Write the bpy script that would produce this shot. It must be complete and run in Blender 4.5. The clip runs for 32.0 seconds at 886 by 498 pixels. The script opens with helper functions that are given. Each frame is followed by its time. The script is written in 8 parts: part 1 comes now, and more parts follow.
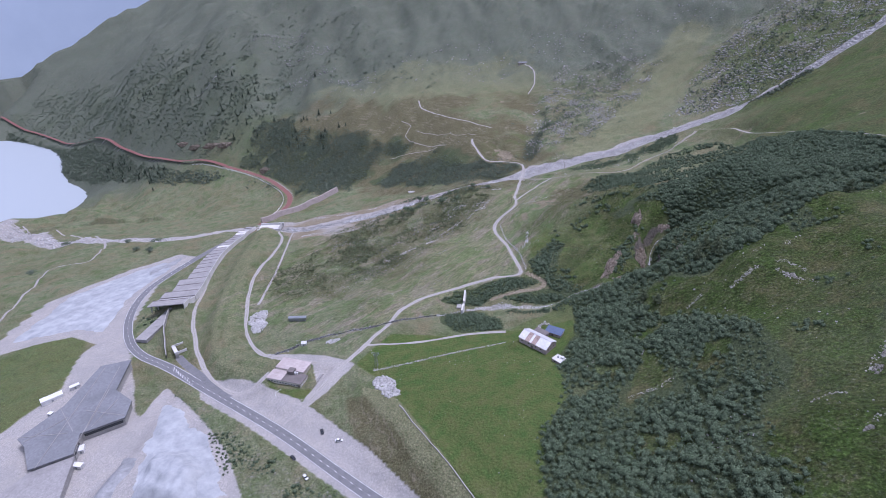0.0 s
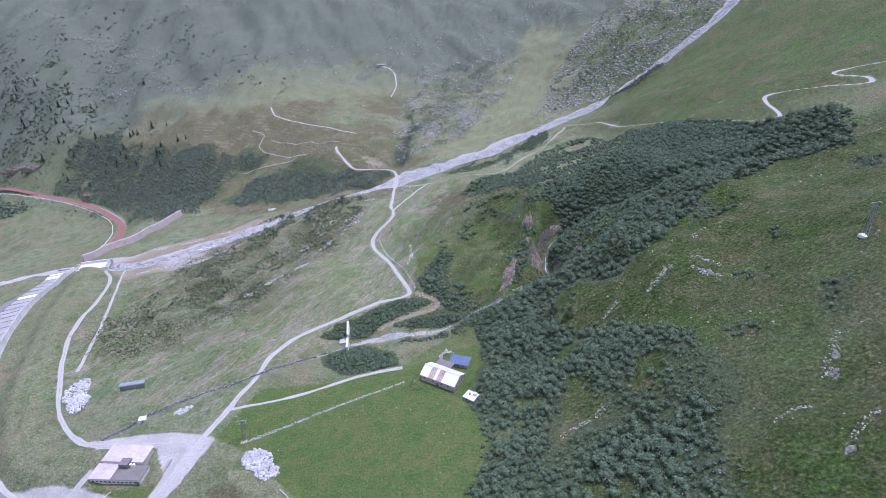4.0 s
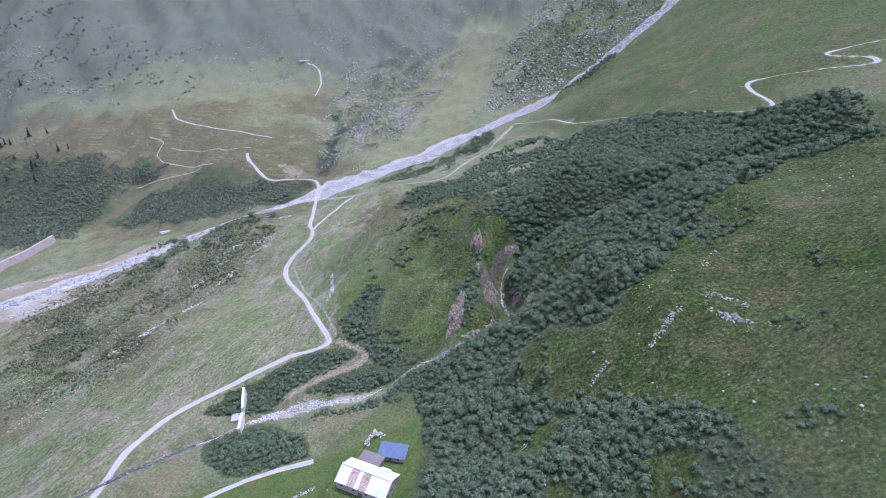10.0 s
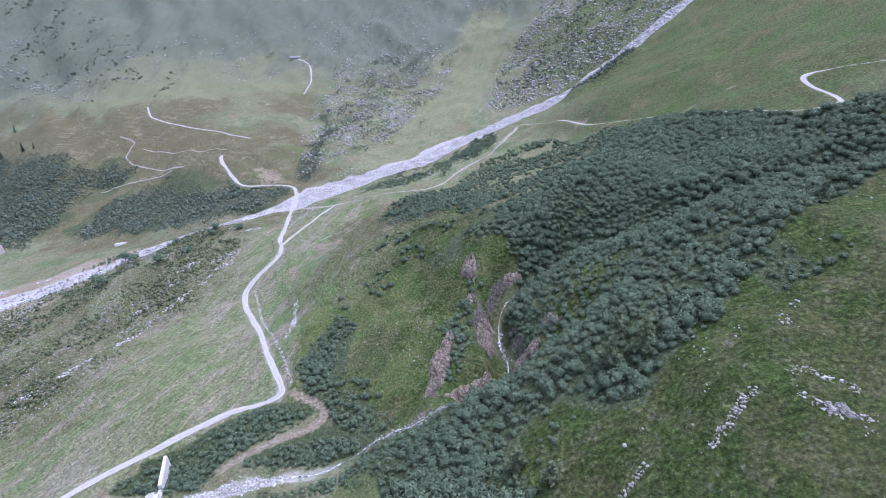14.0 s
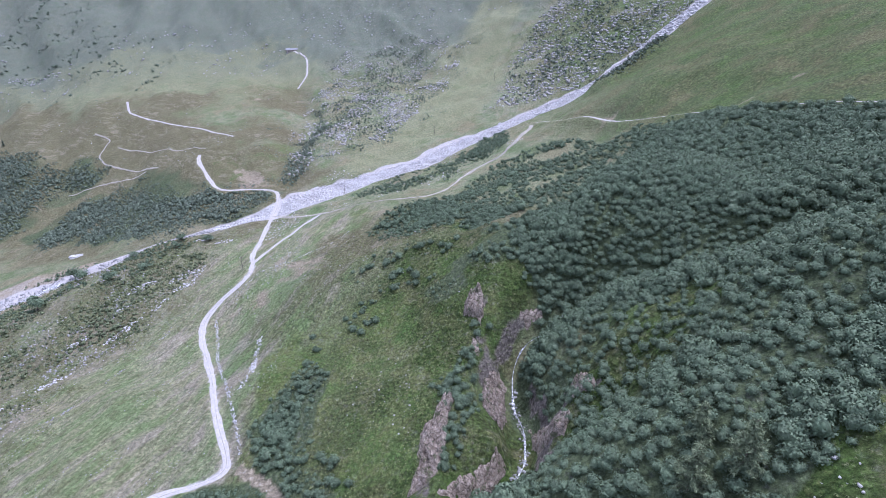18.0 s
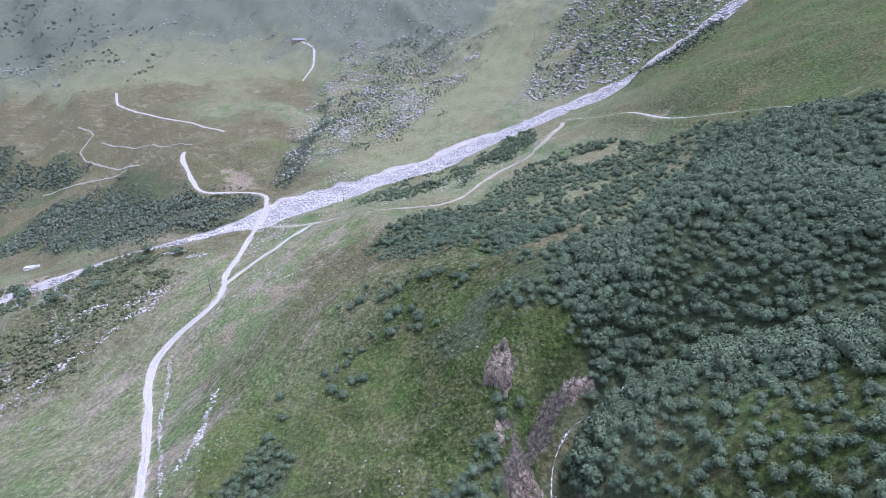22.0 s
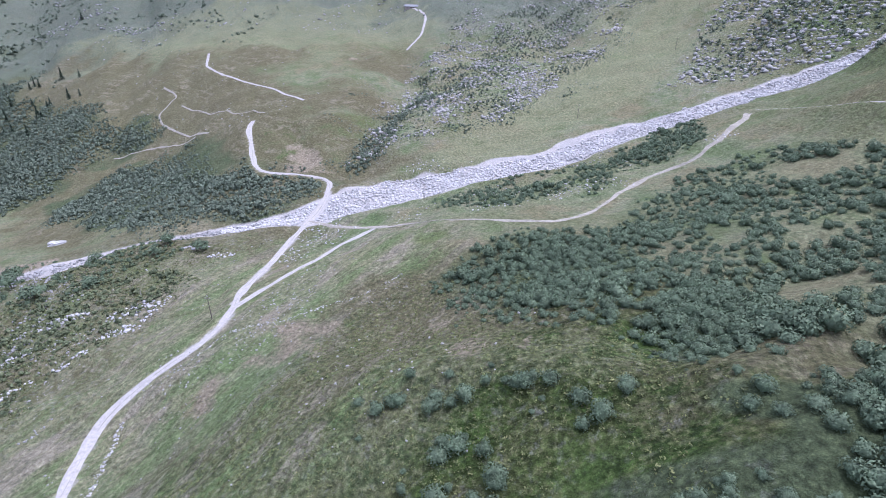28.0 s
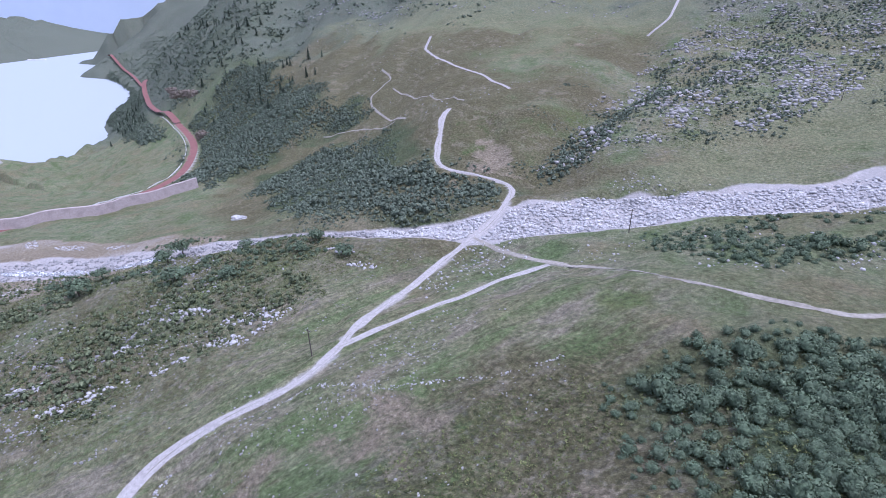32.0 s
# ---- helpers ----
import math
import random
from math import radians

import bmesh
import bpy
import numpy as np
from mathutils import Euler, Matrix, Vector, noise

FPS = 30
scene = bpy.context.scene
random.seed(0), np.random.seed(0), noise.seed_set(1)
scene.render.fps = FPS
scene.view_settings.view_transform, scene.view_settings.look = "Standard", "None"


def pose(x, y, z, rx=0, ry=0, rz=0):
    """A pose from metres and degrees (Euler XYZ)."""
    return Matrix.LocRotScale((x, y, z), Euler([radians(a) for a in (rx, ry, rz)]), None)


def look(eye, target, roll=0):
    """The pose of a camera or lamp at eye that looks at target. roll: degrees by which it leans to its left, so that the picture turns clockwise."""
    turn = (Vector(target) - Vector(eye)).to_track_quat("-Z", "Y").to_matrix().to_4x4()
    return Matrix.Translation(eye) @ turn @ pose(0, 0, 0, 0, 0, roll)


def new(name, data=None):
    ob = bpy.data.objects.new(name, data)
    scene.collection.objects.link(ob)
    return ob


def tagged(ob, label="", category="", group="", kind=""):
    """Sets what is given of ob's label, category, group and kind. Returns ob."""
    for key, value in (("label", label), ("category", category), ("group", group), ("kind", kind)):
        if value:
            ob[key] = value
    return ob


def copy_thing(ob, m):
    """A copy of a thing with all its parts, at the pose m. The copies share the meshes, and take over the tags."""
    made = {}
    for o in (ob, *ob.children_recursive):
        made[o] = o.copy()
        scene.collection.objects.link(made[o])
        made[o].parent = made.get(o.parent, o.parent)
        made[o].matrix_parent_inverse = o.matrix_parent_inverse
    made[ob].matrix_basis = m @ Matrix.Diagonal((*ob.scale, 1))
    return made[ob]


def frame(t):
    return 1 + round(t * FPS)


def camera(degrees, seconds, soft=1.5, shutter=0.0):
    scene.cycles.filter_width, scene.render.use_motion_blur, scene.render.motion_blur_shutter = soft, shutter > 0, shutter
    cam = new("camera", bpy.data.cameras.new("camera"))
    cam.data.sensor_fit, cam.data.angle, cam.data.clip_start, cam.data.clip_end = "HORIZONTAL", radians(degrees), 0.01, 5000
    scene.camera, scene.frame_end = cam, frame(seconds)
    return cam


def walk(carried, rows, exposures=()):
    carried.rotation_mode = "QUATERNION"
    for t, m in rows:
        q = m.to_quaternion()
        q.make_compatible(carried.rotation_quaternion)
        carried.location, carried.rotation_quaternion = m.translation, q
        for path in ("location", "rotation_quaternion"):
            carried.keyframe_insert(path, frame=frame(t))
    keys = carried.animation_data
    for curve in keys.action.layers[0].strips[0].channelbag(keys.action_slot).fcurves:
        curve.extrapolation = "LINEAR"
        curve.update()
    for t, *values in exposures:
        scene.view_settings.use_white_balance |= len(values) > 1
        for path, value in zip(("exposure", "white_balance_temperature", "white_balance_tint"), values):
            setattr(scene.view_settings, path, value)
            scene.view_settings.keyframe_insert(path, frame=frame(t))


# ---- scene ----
cam = camera(78.45, 32.0, 0.65)
# seconds, place in metres, yaw, pitch, roll in degrees
FLIGHT = [
    (0, 1.19, -240.28, 326.68, 19.052, -27.874, 2.322),
    (0.5, -1.97, -233.80, 324.15, 16.118, -27.847, 1.946),
    (1, -5.09, -227.30, 321.60, 13.050, -27.855, 1.667),
    (1.5, -8.15, -220.81, 319.03, 9.848, -27.828, 1.470),
    (2, -11.09, -214.32, 316.46, 6.936, -27.820, 1.302),
    (2.5, -13.87, -207.81, 313.91, 6.567, -27.673, 1.059),
    (4.5, -21.16, -181.12, 304.12, 3.453, -27.376, 0.780),
    (5, -21.89, -174.30, 301.89, 2.520, -27.457, 0.797),
    (5.5, -22.43, -167.47, 299.71, 1.880, -27.454, 0.597),
    (6, -22.74, -160.60, 297.58, 1.050, -27.427, 0.538),
    (6.5, -22.80, -153.70, 295.49, 0.483, -27.430, 0.300),
    (7, -22.60, -146.75, 293.40, -0.487, -27.357, 0.146),
    (7.5, -22.15, -139.71, 291.30, -1.326, -27.338, 0.098),
    (8, -21.43, -132.60, 289.17, -1.758, -27.280, 0.003),
    (8.5, -20.47, -125.40, 287.00, -1.794, -27.233, 0.065),
    (9, -19.27, -118.14, 284.79, -1.804, -27.184, 0.185),
    (9.5, -17.88, -110.81, 282.55, -1.747, -27.130, 0.171),
    (10, -16.33, -103.40, 280.30, -1.676, -27.022, 0.166),
    (10.5, -14.68, -95.93, 278.06, -1.593, -26.967, 0.154),
    (11, -13.00, -88.42, 275.81, -1.494, -26.920, 0.086),
    (11.5, -11.35, -80.89, 273.56, -1.400, -26.909, 0.020),
    (12, -9.76, -73.37, 271.33, -1.301, -26.882, 0.042),
    (12.5, -8.29, -65.87, 269.13, -1.197, -26.826, 0.052),
    (13, -6.93, -58.39, 266.94, -1.053, -26.808, 0.020),
    (13.5, -5.69, -50.93, 264.73, -0.946, -26.712, -0.052),
    (14, -4.54, -43.49, 262.54, -0.828, -26.653, -0.122),
    (14.5, -3.48, -36.07, 260.36, -0.628, -26.602, -0.163),
    (16.5, -0.37, -7.17, 252.08, -0.098, -26.712, -0.031),
    (17, 0.00, 0.00, 250.00, 0.027, -26.669, -0.053),
    (17.5, 0.29, 7.17, 247.91, 0.153, -26.656, -0.100),
    (18, 0.50, 14.34, 245.83, 0.234, -26.656, -0.096),
    (18.5, 0.63, 21.49, 243.74, 0.343, -26.651, -0.137),
    (19, 0.70, 28.63, 241.65, 0.429, -26.651, -0.143),
    (19.5, 0.74, 35.76, 239.56, 0.492, -26.668, -0.159),
    (20, 0.76, 42.90, 237.48, 0.547, -26.636, -0.146),
    (20.5, 0.78, 50.02, 235.37, 0.627, -26.610, -0.149),
    (21, 0.79, 57.12, 233.24, 0.687, -26.622, -0.160),
    (21.5, 0.80, 64.24, 231.08, 1.079, -26.632, -0.234),
    (22, 0.84, 71.44, 228.88, 2.180, -26.636, -0.332),
    (22.5, 0.87, 78.74, 226.62, 3.547, -26.705, -0.461),
    (23, 0.83, 86.14, 224.31, 4.597, -26.809, -0.613),
    (23.5, 0.64, 93.65, 221.96, 5.293, -26.896, -0.640),
    (24, 0.33, 101.19, 219.56, 5.834, -26.966, -0.780),
    (24.5, -0.11, 108.72, 217.13, 6.397, -27.058, -0.884),
    (26.5, -4.54, 137.55, 207.23, 9.407, -27.254, -1.190),
    (27, -5.21, 144.80, 205.15, 10.946, -27.431, -1.190),
    (27.5, -5.82, 152.06, 203.12, 12.725, -27.638, -1.106),
    (28, -6.42, 159.31, 201.12, 14.624, -27.852, -0.956),
    (28.5, -7.10, 166.54, 199.11, 16.909, -28.083, -0.736),
    (29, -7.92, 173.80, 197.09, 19.466, -28.256, -0.482),
    (29.5, -8.93, 181.08, 195.09, 22.714, -28.423, -0.245),
    (30, -10.32, 188.38, 193.15, 25.132, -28.593, -0.397),
    (30.5, -12.10, 195.57, 191.30, 28.013, -28.592, -0.002),
    (31, -14.22, 202.61, 189.61, 32.383, -28.544, 0.439),
    (31.5, -16.62, 209.53, 188.08, 35.270, -28.460, 0.700),
    (32, -19.27, 216.30, 186.70, 38.113, -28.442, 1.085),
]
# the camera's own brightness and white balance on the way
EXPOSURES = [(0, 0.06, 5400, 28), (2, 0.34, 5300, 28), (6, 0.54, 5200, 28), (13, 0.68, 5200, 27), (20, 0.76, 5200, 27), (24, 0.78, 5300, 26), (28, 0.72, 5300, 26), (30, 0.72, 5300, 26), (32, 0.4, 5150, 29)]
walk(cam, [(t, pose(x, y, z, 90 + p, r, w)) for t, x, y, z, w, p, r in FLIGHT], EXPOSURES)

# ---- light: a bright overcast sky ----
world = bpy.data.worlds.new("sky")
scene.world = world
world.use_nodes = True
wn = world.node_tree
wn.nodes.clear()
sky = wn.nodes.new("ShaderNodeTexSky")
sky.sky_type = "NISHITA"
sky.sun_disc = False
sky.sun_elevation = radians(72)
sky.sun_rotation = radians(54)
sky.air_density = 1.0
sky.dust_density = 6.0
sky.ozone_density = 1.0
bg = wn.nodes.new("ShaderNodeBackground")
bg.inputs["Strength"].default_value = 0.135
wout = wn.nodes.new("ShaderNodeOutputWorld")
veil = wn.nodes.new("ShaderNodeMix")
veil.data_type = "RGBA"
veil.inputs["Factor"].default_value = 0.6
veil.inputs["B"].default_value = (6.0, 6.3, 6.9, 1)
wn.links.new(sky.outputs[0], veil.inputs["A"])
wn.links.new(veil.outputs["Result"], bg.inputs[0])
wn.links.new(bg.outputs[0], wout.inputs[0])
sun_data = bpy.data.lights.new("sun", "SUN")
sun_data.energy = 2.5
sun_data.angle = radians(12)
sun_data.color = (1.0, 0.97, 0.93)
sun = new("sun", sun_data)
sun.matrix_world = look((105, 75, 400), (0, 0, 0))

# ---- materials ----
def mat(name, rough=0.9, spec=0.2, metal=0.0):
    m = bpy.data.materials.new(name)
    m.use_nodes = True
    b = m.node_tree.nodes["Principled BSDF"]
    b.inputs["Roughness"].default_value = rough
    b.inputs["Specular IOR Level"].default_value = spec
    b.inputs["Metallic"].default_value = metal
    return m, m.node_tree, b


def noise_node(nt, scale, detail=4.0, rough=0.6, co=None):
    n = nt.nodes.new("ShaderNodeTexNoise")
    n.inputs["Scale"].default_value = scale
    n.inputs["Detail"].default_value = detail
    n.inputs["Roughness"].default_value = rough
    if co is None:
        co = nt.nodes.new("ShaderNodeTexCoord").outputs["Object"]
    nt.links.new(co, n.inputs["Vector"])
    return n.outputs["Fac"]


def world_co(nt):
    return nt.nodes.new("ShaderNodeNewGeometry").outputs["Position"]


def ramp(nt, fac, stops):
    r = nt.nodes.new("ShaderNodeValToRGB")
    el = r.color_ramp.elements
    while len(el) < len(stops):
        el.new(0.5)
    for e, (p, c) in zip(el, stops):
        e.position = p
        e.color = (*c, 1) if not isinstance(c, (int, float)) else (c, c, c, 1)
    nt.links.new(fac, r.inputs[0])
    return r.outputs[0]


def mix(nt, fac, a, b, mode="MIX"):
    n = nt.nodes.new("ShaderNodeMix")
    n.data_type = "RGBA"
    n.blend_type = mode
    for sock, v in ((n.inputs["Factor"], fac), (n.inputs["A"], a), (n.inputs["B"], b)):
        if isinstance(v, (int, float)):
            sock.default_value = v
        elif isinstance(v, tuple):
            sock.default_value = (*v, 1)
        else:
            nt.links.new(v, sock)
    return n.outputs["Result"]


def calc(nt, op, a, b):
    n = nt.nodes.new("ShaderNodeMath")
    n.operation = op
    for sock, v in zip(n.inputs, (a, b)):
        if isinstance(v, (int, float)):
            sock.default_value = v
        else:
            nt.links.new(v, sock)
    return n.outputs[0]


def bump(nt, b, fac, strength, dist):
    n = nt.nodes.new("ShaderNodeBump")
    n.inputs["Strength"].default_value = strength
    n.inputs["Distance"].default_value = dist
    nt.links.new(fac, n.inputs["Height"])
    nt.links.new(n.outputs[0], b.inputs["Normal"])


def plain(name, c1, c2, scale=2.0, rough=0.85, spec=0.25, metal=0.0, relief=0.15, dist=0.05, big=0.0):
    """A surface of two tones in fine grain, with a larger stain over it."""
    m, nt, b = mat(name, rough, spec, metal)
    co = world_co(nt)
    f = noise_node(nt, scale, 6, 0.65, co)
    g = noise_node(nt, scale * 0.12, 3, 0.6, co)
    col = ramp(nt, f, [(0.3, c1), (0.7, c2)])
    dark = tuple(v * 0.78 for v in c1)
    col = mix(nt, ramp(nt, g, [(0.45, 0.0), (0.7, 0.55)]), col, dark)
    nt.links.new(col, b.inputs["Base Color"])
    bump(nt, b, f, relief, dist)
    return m


def leafy(name, c1, c2, c3, patch=0.3, swing=0.8):
    """Leaves: one tone for each leaf, drifting from plant to plant and over the slope."""
    m, nt, b = mat(name, 0.75, 0.25)
    isl = nt.nodes.new("ShaderNodeNewGeometry").outputs["Random Per Island"]
    co = world_co(nt)
    col = ramp(nt, isl, [(0.0, c1), (0.55, c2), (1.0, c3)])
    g = noise_node(nt, 0.12, 3, 0.6, co)
    col = mix(nt, ramp(nt, g, [(0.35, 0.0), (0.7, 0.5)]), col, tuple(0.5 * (u + v) for u, v in zip(c2, c3)))
    f = noise_node(nt, 1.1, 3, 0.7, co)
    col = mix(nt, 0.7, col, ramp(nt, f, [(0.34, 0.5), (0.66, 1.4)]), "MULTIPLY")
    k = noise_node(nt, patch, 3, 0.6, co)
    col = mix(nt, swing, col, ramp(nt, k, [(0.32, 0.45), (0.68, 1.5)]), "MULTIPLY")
    nt.links.new(col, b.inputs["Base Color"])
    return m


def ground_material():
    m, nt, b = mat("ground_cover", 0.95, 0.1)
    co = world_co(nt)
    za = nt.nodes.new("ShaderNodeAttribute")
    za.attribute_name = "zone"
    sep = nt.nodes.new("ShaderNodeSeparateColor")
    nt.links.new(za.outputs["Color"], sep.inputs[0])
    zb = nt.nodes.new("ShaderNodeAttribute")
    zb.attribute_name = "zone_b"
    sepb = nt.nodes.new("ShaderNodeSeparateColor")
    nt.links.new(zb.outputs["Color"], sepb.inputs[0])
    zc = nt.nodes.new("ShaderNodeAttribute")
    zc.attribute_name = "zone_c"
    sepc = nt.nodes.new("ShaderNodeSeparateColor")
    nt.links.new(zc.outputs["Color"], sepc.inputs[0])
    n_big = noise_node(nt, 0.018, 5, 0.6, co)
    n_mid = noise_node(nt, 0.12, 6, 0.65, co)
    n_fine = noise_node(nt, 0.9, 6, 0.7, co)
    n_grain = noise_node(nt, 5.0, 4, 0.7, co)
    # alpine turf in three tones
    grass = ramp(nt, n_mid, [(0.3, (0.095, 0.122, 0.06)), (0.5, (0.17, 0.192, 0.105)), (0.7, (0.26, 0.255, 0.17))])
    grass = mix(nt, ramp(nt, n_big, [(0.4, 0.0), (0.65, 0.6)]), grass, (0.15, 0.138, 0.072))
    n_patch = noise_node(nt, 0.045, 4, 0.65, co)
    grass = mix(nt, ramp(nt, n_patch, [(0.52, 0.0), (0.66, 0.65)]), grass, (0.205, 0.175, 0.105))
    grass = mix(nt, ramp(nt, n_patch, [(0.34, 0.7), (0.47, 0.0)]), grass, (0.1, 0.145, 0.058))
    grass = mix(nt, 0.6, grass, ramp(nt, n_fine, [(0.28, 0.5), (0.72, 1.45)]), "MULTIPLY")
    streak = nt.nodes.new("ShaderNodeMapping")
    streak.inputs["Rotation"].default_value = (0, 0, radians(-38))
    streak.inputs["Scale"].default_value = (0.16, 0.9, 0.5)
    nt.links.new(co, streak.inputs["Vector"])
    n_streak = noise_node(nt, 1.0, 5, 0.65, streak.outputs[0])
    band = nt.nodes.new("ShaderNodeMapping")
    band.vector_type = "TEXTURE"
    band.inputs["Rotation"].default_value = (0, 0, radians(67))
    band.inputs["Scale"].default_value = (30, 9, 20)
    nt.links.new(co, band.inputs["Vector"])
    n_band = noise_node(nt, 1.0, 6, 0.68, band.outputs[0])
    thread = nt.nodes.new("ShaderNodeMapping")
    thread.vector_type = "TEXTURE"
    thread.inputs["Rotation"].default_value = (0, 0, radians(64))
    thread.inputs["Scale"].default_value = (4.5, 1.4, 3)
    nt.links.new(co, thread.inputs["Vector"])
    n_thread = noise_node(nt, 1.0, 5, 0.7, thread.outputs[0])
    deep = ramp(nt, n_fine, [(0.3, (0.016, 0.03, 0.008)), (0.5, (0.044, 0.072, 0.018)), (0.7, (0.1, 0.128, 0.038))])
    deep = mix(nt, ramp(nt, n_mid, [(0.4, 0.0), (0.68, 0.7)]), deep, (0.098, 0.106, 0.042))
    deep = mix(nt, ramp(nt, n_patch, [(0.36, 0.7), (0.5, 0.0)]), deep, (0.064, 0.108, 0.024))
    deep = mix(nt, 0.75, deep, ramp(nt, n_streak, [(0.3, 0.45), (0.7, 1.5)]), "MULTIPLY")
    deep = mix(nt, ramp(nt, n_patch, [(0.54, 0.0), (0.66, 0.6)]), deep, (0.112, 0.105, 0.047))
    lush = ramp(nt, n_fine, [(0.3, (0.046, 0.088, 0.022)), (0.7, (0.098, 0.16, 0.044))])
    lush = mix(nt, ramp(nt, n_mid, [(0.35, 0.0), (0.6, 0.7)]), lush, (0.13, 0.142, 0.05))
    heath = ramp(nt, n_fine, [(0.28, (0.062, 0.06, 0.032)), (0.5, (0.13, 0.117, 0.066)), (0.72, (0.205, 0.182, 0.115))])
    heath = mix(nt, ramp(nt, n_mid, [(0.4, 0.0), (0.65, 0.5)]), heath, (0.095, 0.1, 0.045))
    gravel = ramp(nt, n_fine, [(0.25, (0.24, 0.228, 0.213)), (0.5, (0.34, 0.325, 0.308)), (0.8, (0.43, 0.415, 0.395))])
    gravel = mix(nt, 0.5, gravel, ramp(nt, n_grain, [(0.2, 0.6), (0.8, 1.25)]), "MULTIPLY")
    gravel = mix(nt, ramp(nt, n_mid, [(0.42, 0.0), (0.66, 0.6)]), gravel, (0.36, 0.335, 0.3))
    gravel = mix(nt, ramp(nt, n_patch, [(0.4, 0.5), (0.52, 0.0)]), gravel, (0.27, 0.265, 0.255))
    # thicket floor: undergrowth green, darkened for the shade between the bushes
    shaded_floor = ramp(nt, n_fine, [(0.3, (0.048, 0.064, 0.034)), (0.7, (0.1, 0.126, 0.06))])
    earth = ramp(nt, n_fine, [(0.3, (0.15, 0.125, 0.082)), (0.7, (0.3, 0.262, 0.19))])

    def edge(v, wide=0.5, low=0.32, high=0.62):
        # a ragged border instead of a smooth fade
        s = calc(nt, "ADD", v, calc(nt, "MULTIPLY", calc(nt, "SUBTRACT", n_fine, 0.5), wide))
        s = calc(nt, "ADD", s, calc(nt, "MULTIPLY", calc(nt, "SUBTRACT", n_mid, 0.5), wide))
        return ramp(nt, s, [(low, 0.0), (high, 1.0)])

    pale = ramp(nt, n_fine, [(0.25, (0.115, 0.13, 0.068)), (0.5, (0.2, 0.205, 0.115)), (0.75, (0.3, 0.28, 0.18))])
    pale = mix(nt, ramp(nt, n_mid, [(0.45, 0.0), (0.7, 0.6)]), pale, (0.13, 0.15, 0.07))
    # high dwarf shrub, greyed and blued in its colour for distance haze
    hazed_turf = ramp(nt, n_fine, [(0.25, (0.05, 0.066, 0.052)), (0.5, (0.105, 0.125, 0.095)), (0.75, (0.185, 0.2, 0.15))])
    hazed_turf = mix(nt, ramp(nt, n_mid, [(0.42, 0.0), (0.68, 0.6)]), hazed_turf, (0.15, 0.155, 0.115))
    rock = ramp(nt, n_fine, [(0.25, (0.06, 0.054, 0.045)), (0.5, (0.14, 0.124, 0.104)), (0.75, (0.25, 0.226, 0.192))])
    col = mix(nt, edge(sepc.outputs[2], 1.6, 0.05, 0.85), grass, hazed_turf)
    col = mix(nt, edge(za.outputs["Alpha"], 0.9, 0.12, 0.8), col, deep)
    col = mix(nt, edge(sepc.outputs[1], 1.5, 0.15, 1.0), col, pale)
    open_turf = zb.outputs["Alpha"]
    col = mix(nt, calc(nt, "MULTIPLY", open_turf, ramp(nt, n_band, [(0.4, 0.6), (0.49, 0.0)])), col, mix(nt, n_fine, (0.08, 0.135, 0.042), (0.15, 0.205, 0.085)))
    col = mix(nt, calc(nt, "MULTIPLY", open_turf, ramp(nt, n_band, [(0.52, 0.0), (0.62, 0.6)])), col, mix(nt, n_fine, (0.2, 0.166, 0.13), (0.35, 0.308, 0.255)))
    col = mix(nt, calc(nt, "MULTIPLY", open_turf, 0.55), col, ramp(nt, n_thread, [(0.36, 0.5), (0.5, 1.0), (0.64, 1.45)]), "MULTIPLY")
    col = mix(nt, edge(sep.outputs[0]), col, lush)
    xyz = nt.nodes.new("ShaderNodeSeparateXYZ")
    nt.links.new(co, xyz.inputs[0])
    tread = calc(nt, "FRACT", calc(nt, "ADD", calc(nt, "MULTIPLY", xyz.outputs[2], 0.36), calc(nt, "MULTIPLY", n_mid, 3.2)), 0)
    tread = calc(nt, "MULTIPLY", ramp(nt, tread, [(0.0, 0.0), (0.1, 1.0), (0.3, 1.0), (0.45, 0.0)]), ramp(nt, n_patch, [(0.46, 0.0), (0.62, 0.5)]))
    heath = mix(nt, tread, heath, (0.25, 0.22, 0.16))
    col = mix(nt, edge(sep.outputs[1], 1.3, 0.08, 0.72), col, heath)
    col = mix(nt, edge(sepb.outputs[0]), col, shaded_floor)
    # thin turf with pale grit showing through; far off it greys the turf for haze
    grit = ramp(nt, noise_node(nt, 0.55, 8, 0.75, co), [(0.52, 0.0), (0.66, 0.85)])
    some = ramp(nt, n_mid, [(0.4, 0.15), (0.62, 1.0)])
    stony = calc(nt, "MULTIPLY", calc(nt, "MULTIPLY", grit, some), sepb.outputs[1])
    col = mix(nt, stony, col, mix(nt, n_fine, (0.2, 0.195, 0.18), (0.4, 0.39, 0.37)))
    col = mix(nt, edge(sepb.outputs[2]), col, earth)
    col = mix(nt, edge(sepc.outputs[0], 0.6), col, rock)
    col = mix(nt, edge(sep.outputs[2], 0.35), col, gravel)
    # tussocks: shade of the hollows between the tufts painted in, tops lightened
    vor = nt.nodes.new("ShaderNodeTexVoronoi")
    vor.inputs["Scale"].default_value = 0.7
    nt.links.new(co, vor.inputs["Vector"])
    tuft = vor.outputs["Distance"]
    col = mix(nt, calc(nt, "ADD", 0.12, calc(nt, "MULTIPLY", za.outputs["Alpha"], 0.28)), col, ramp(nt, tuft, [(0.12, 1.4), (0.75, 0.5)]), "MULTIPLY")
    col = mix(nt, 0.5, col, ramp(nt, n_grain, [(0.28, 0.4), (0.72, 1.6)]), "MULTIPLY")
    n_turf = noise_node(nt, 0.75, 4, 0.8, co)
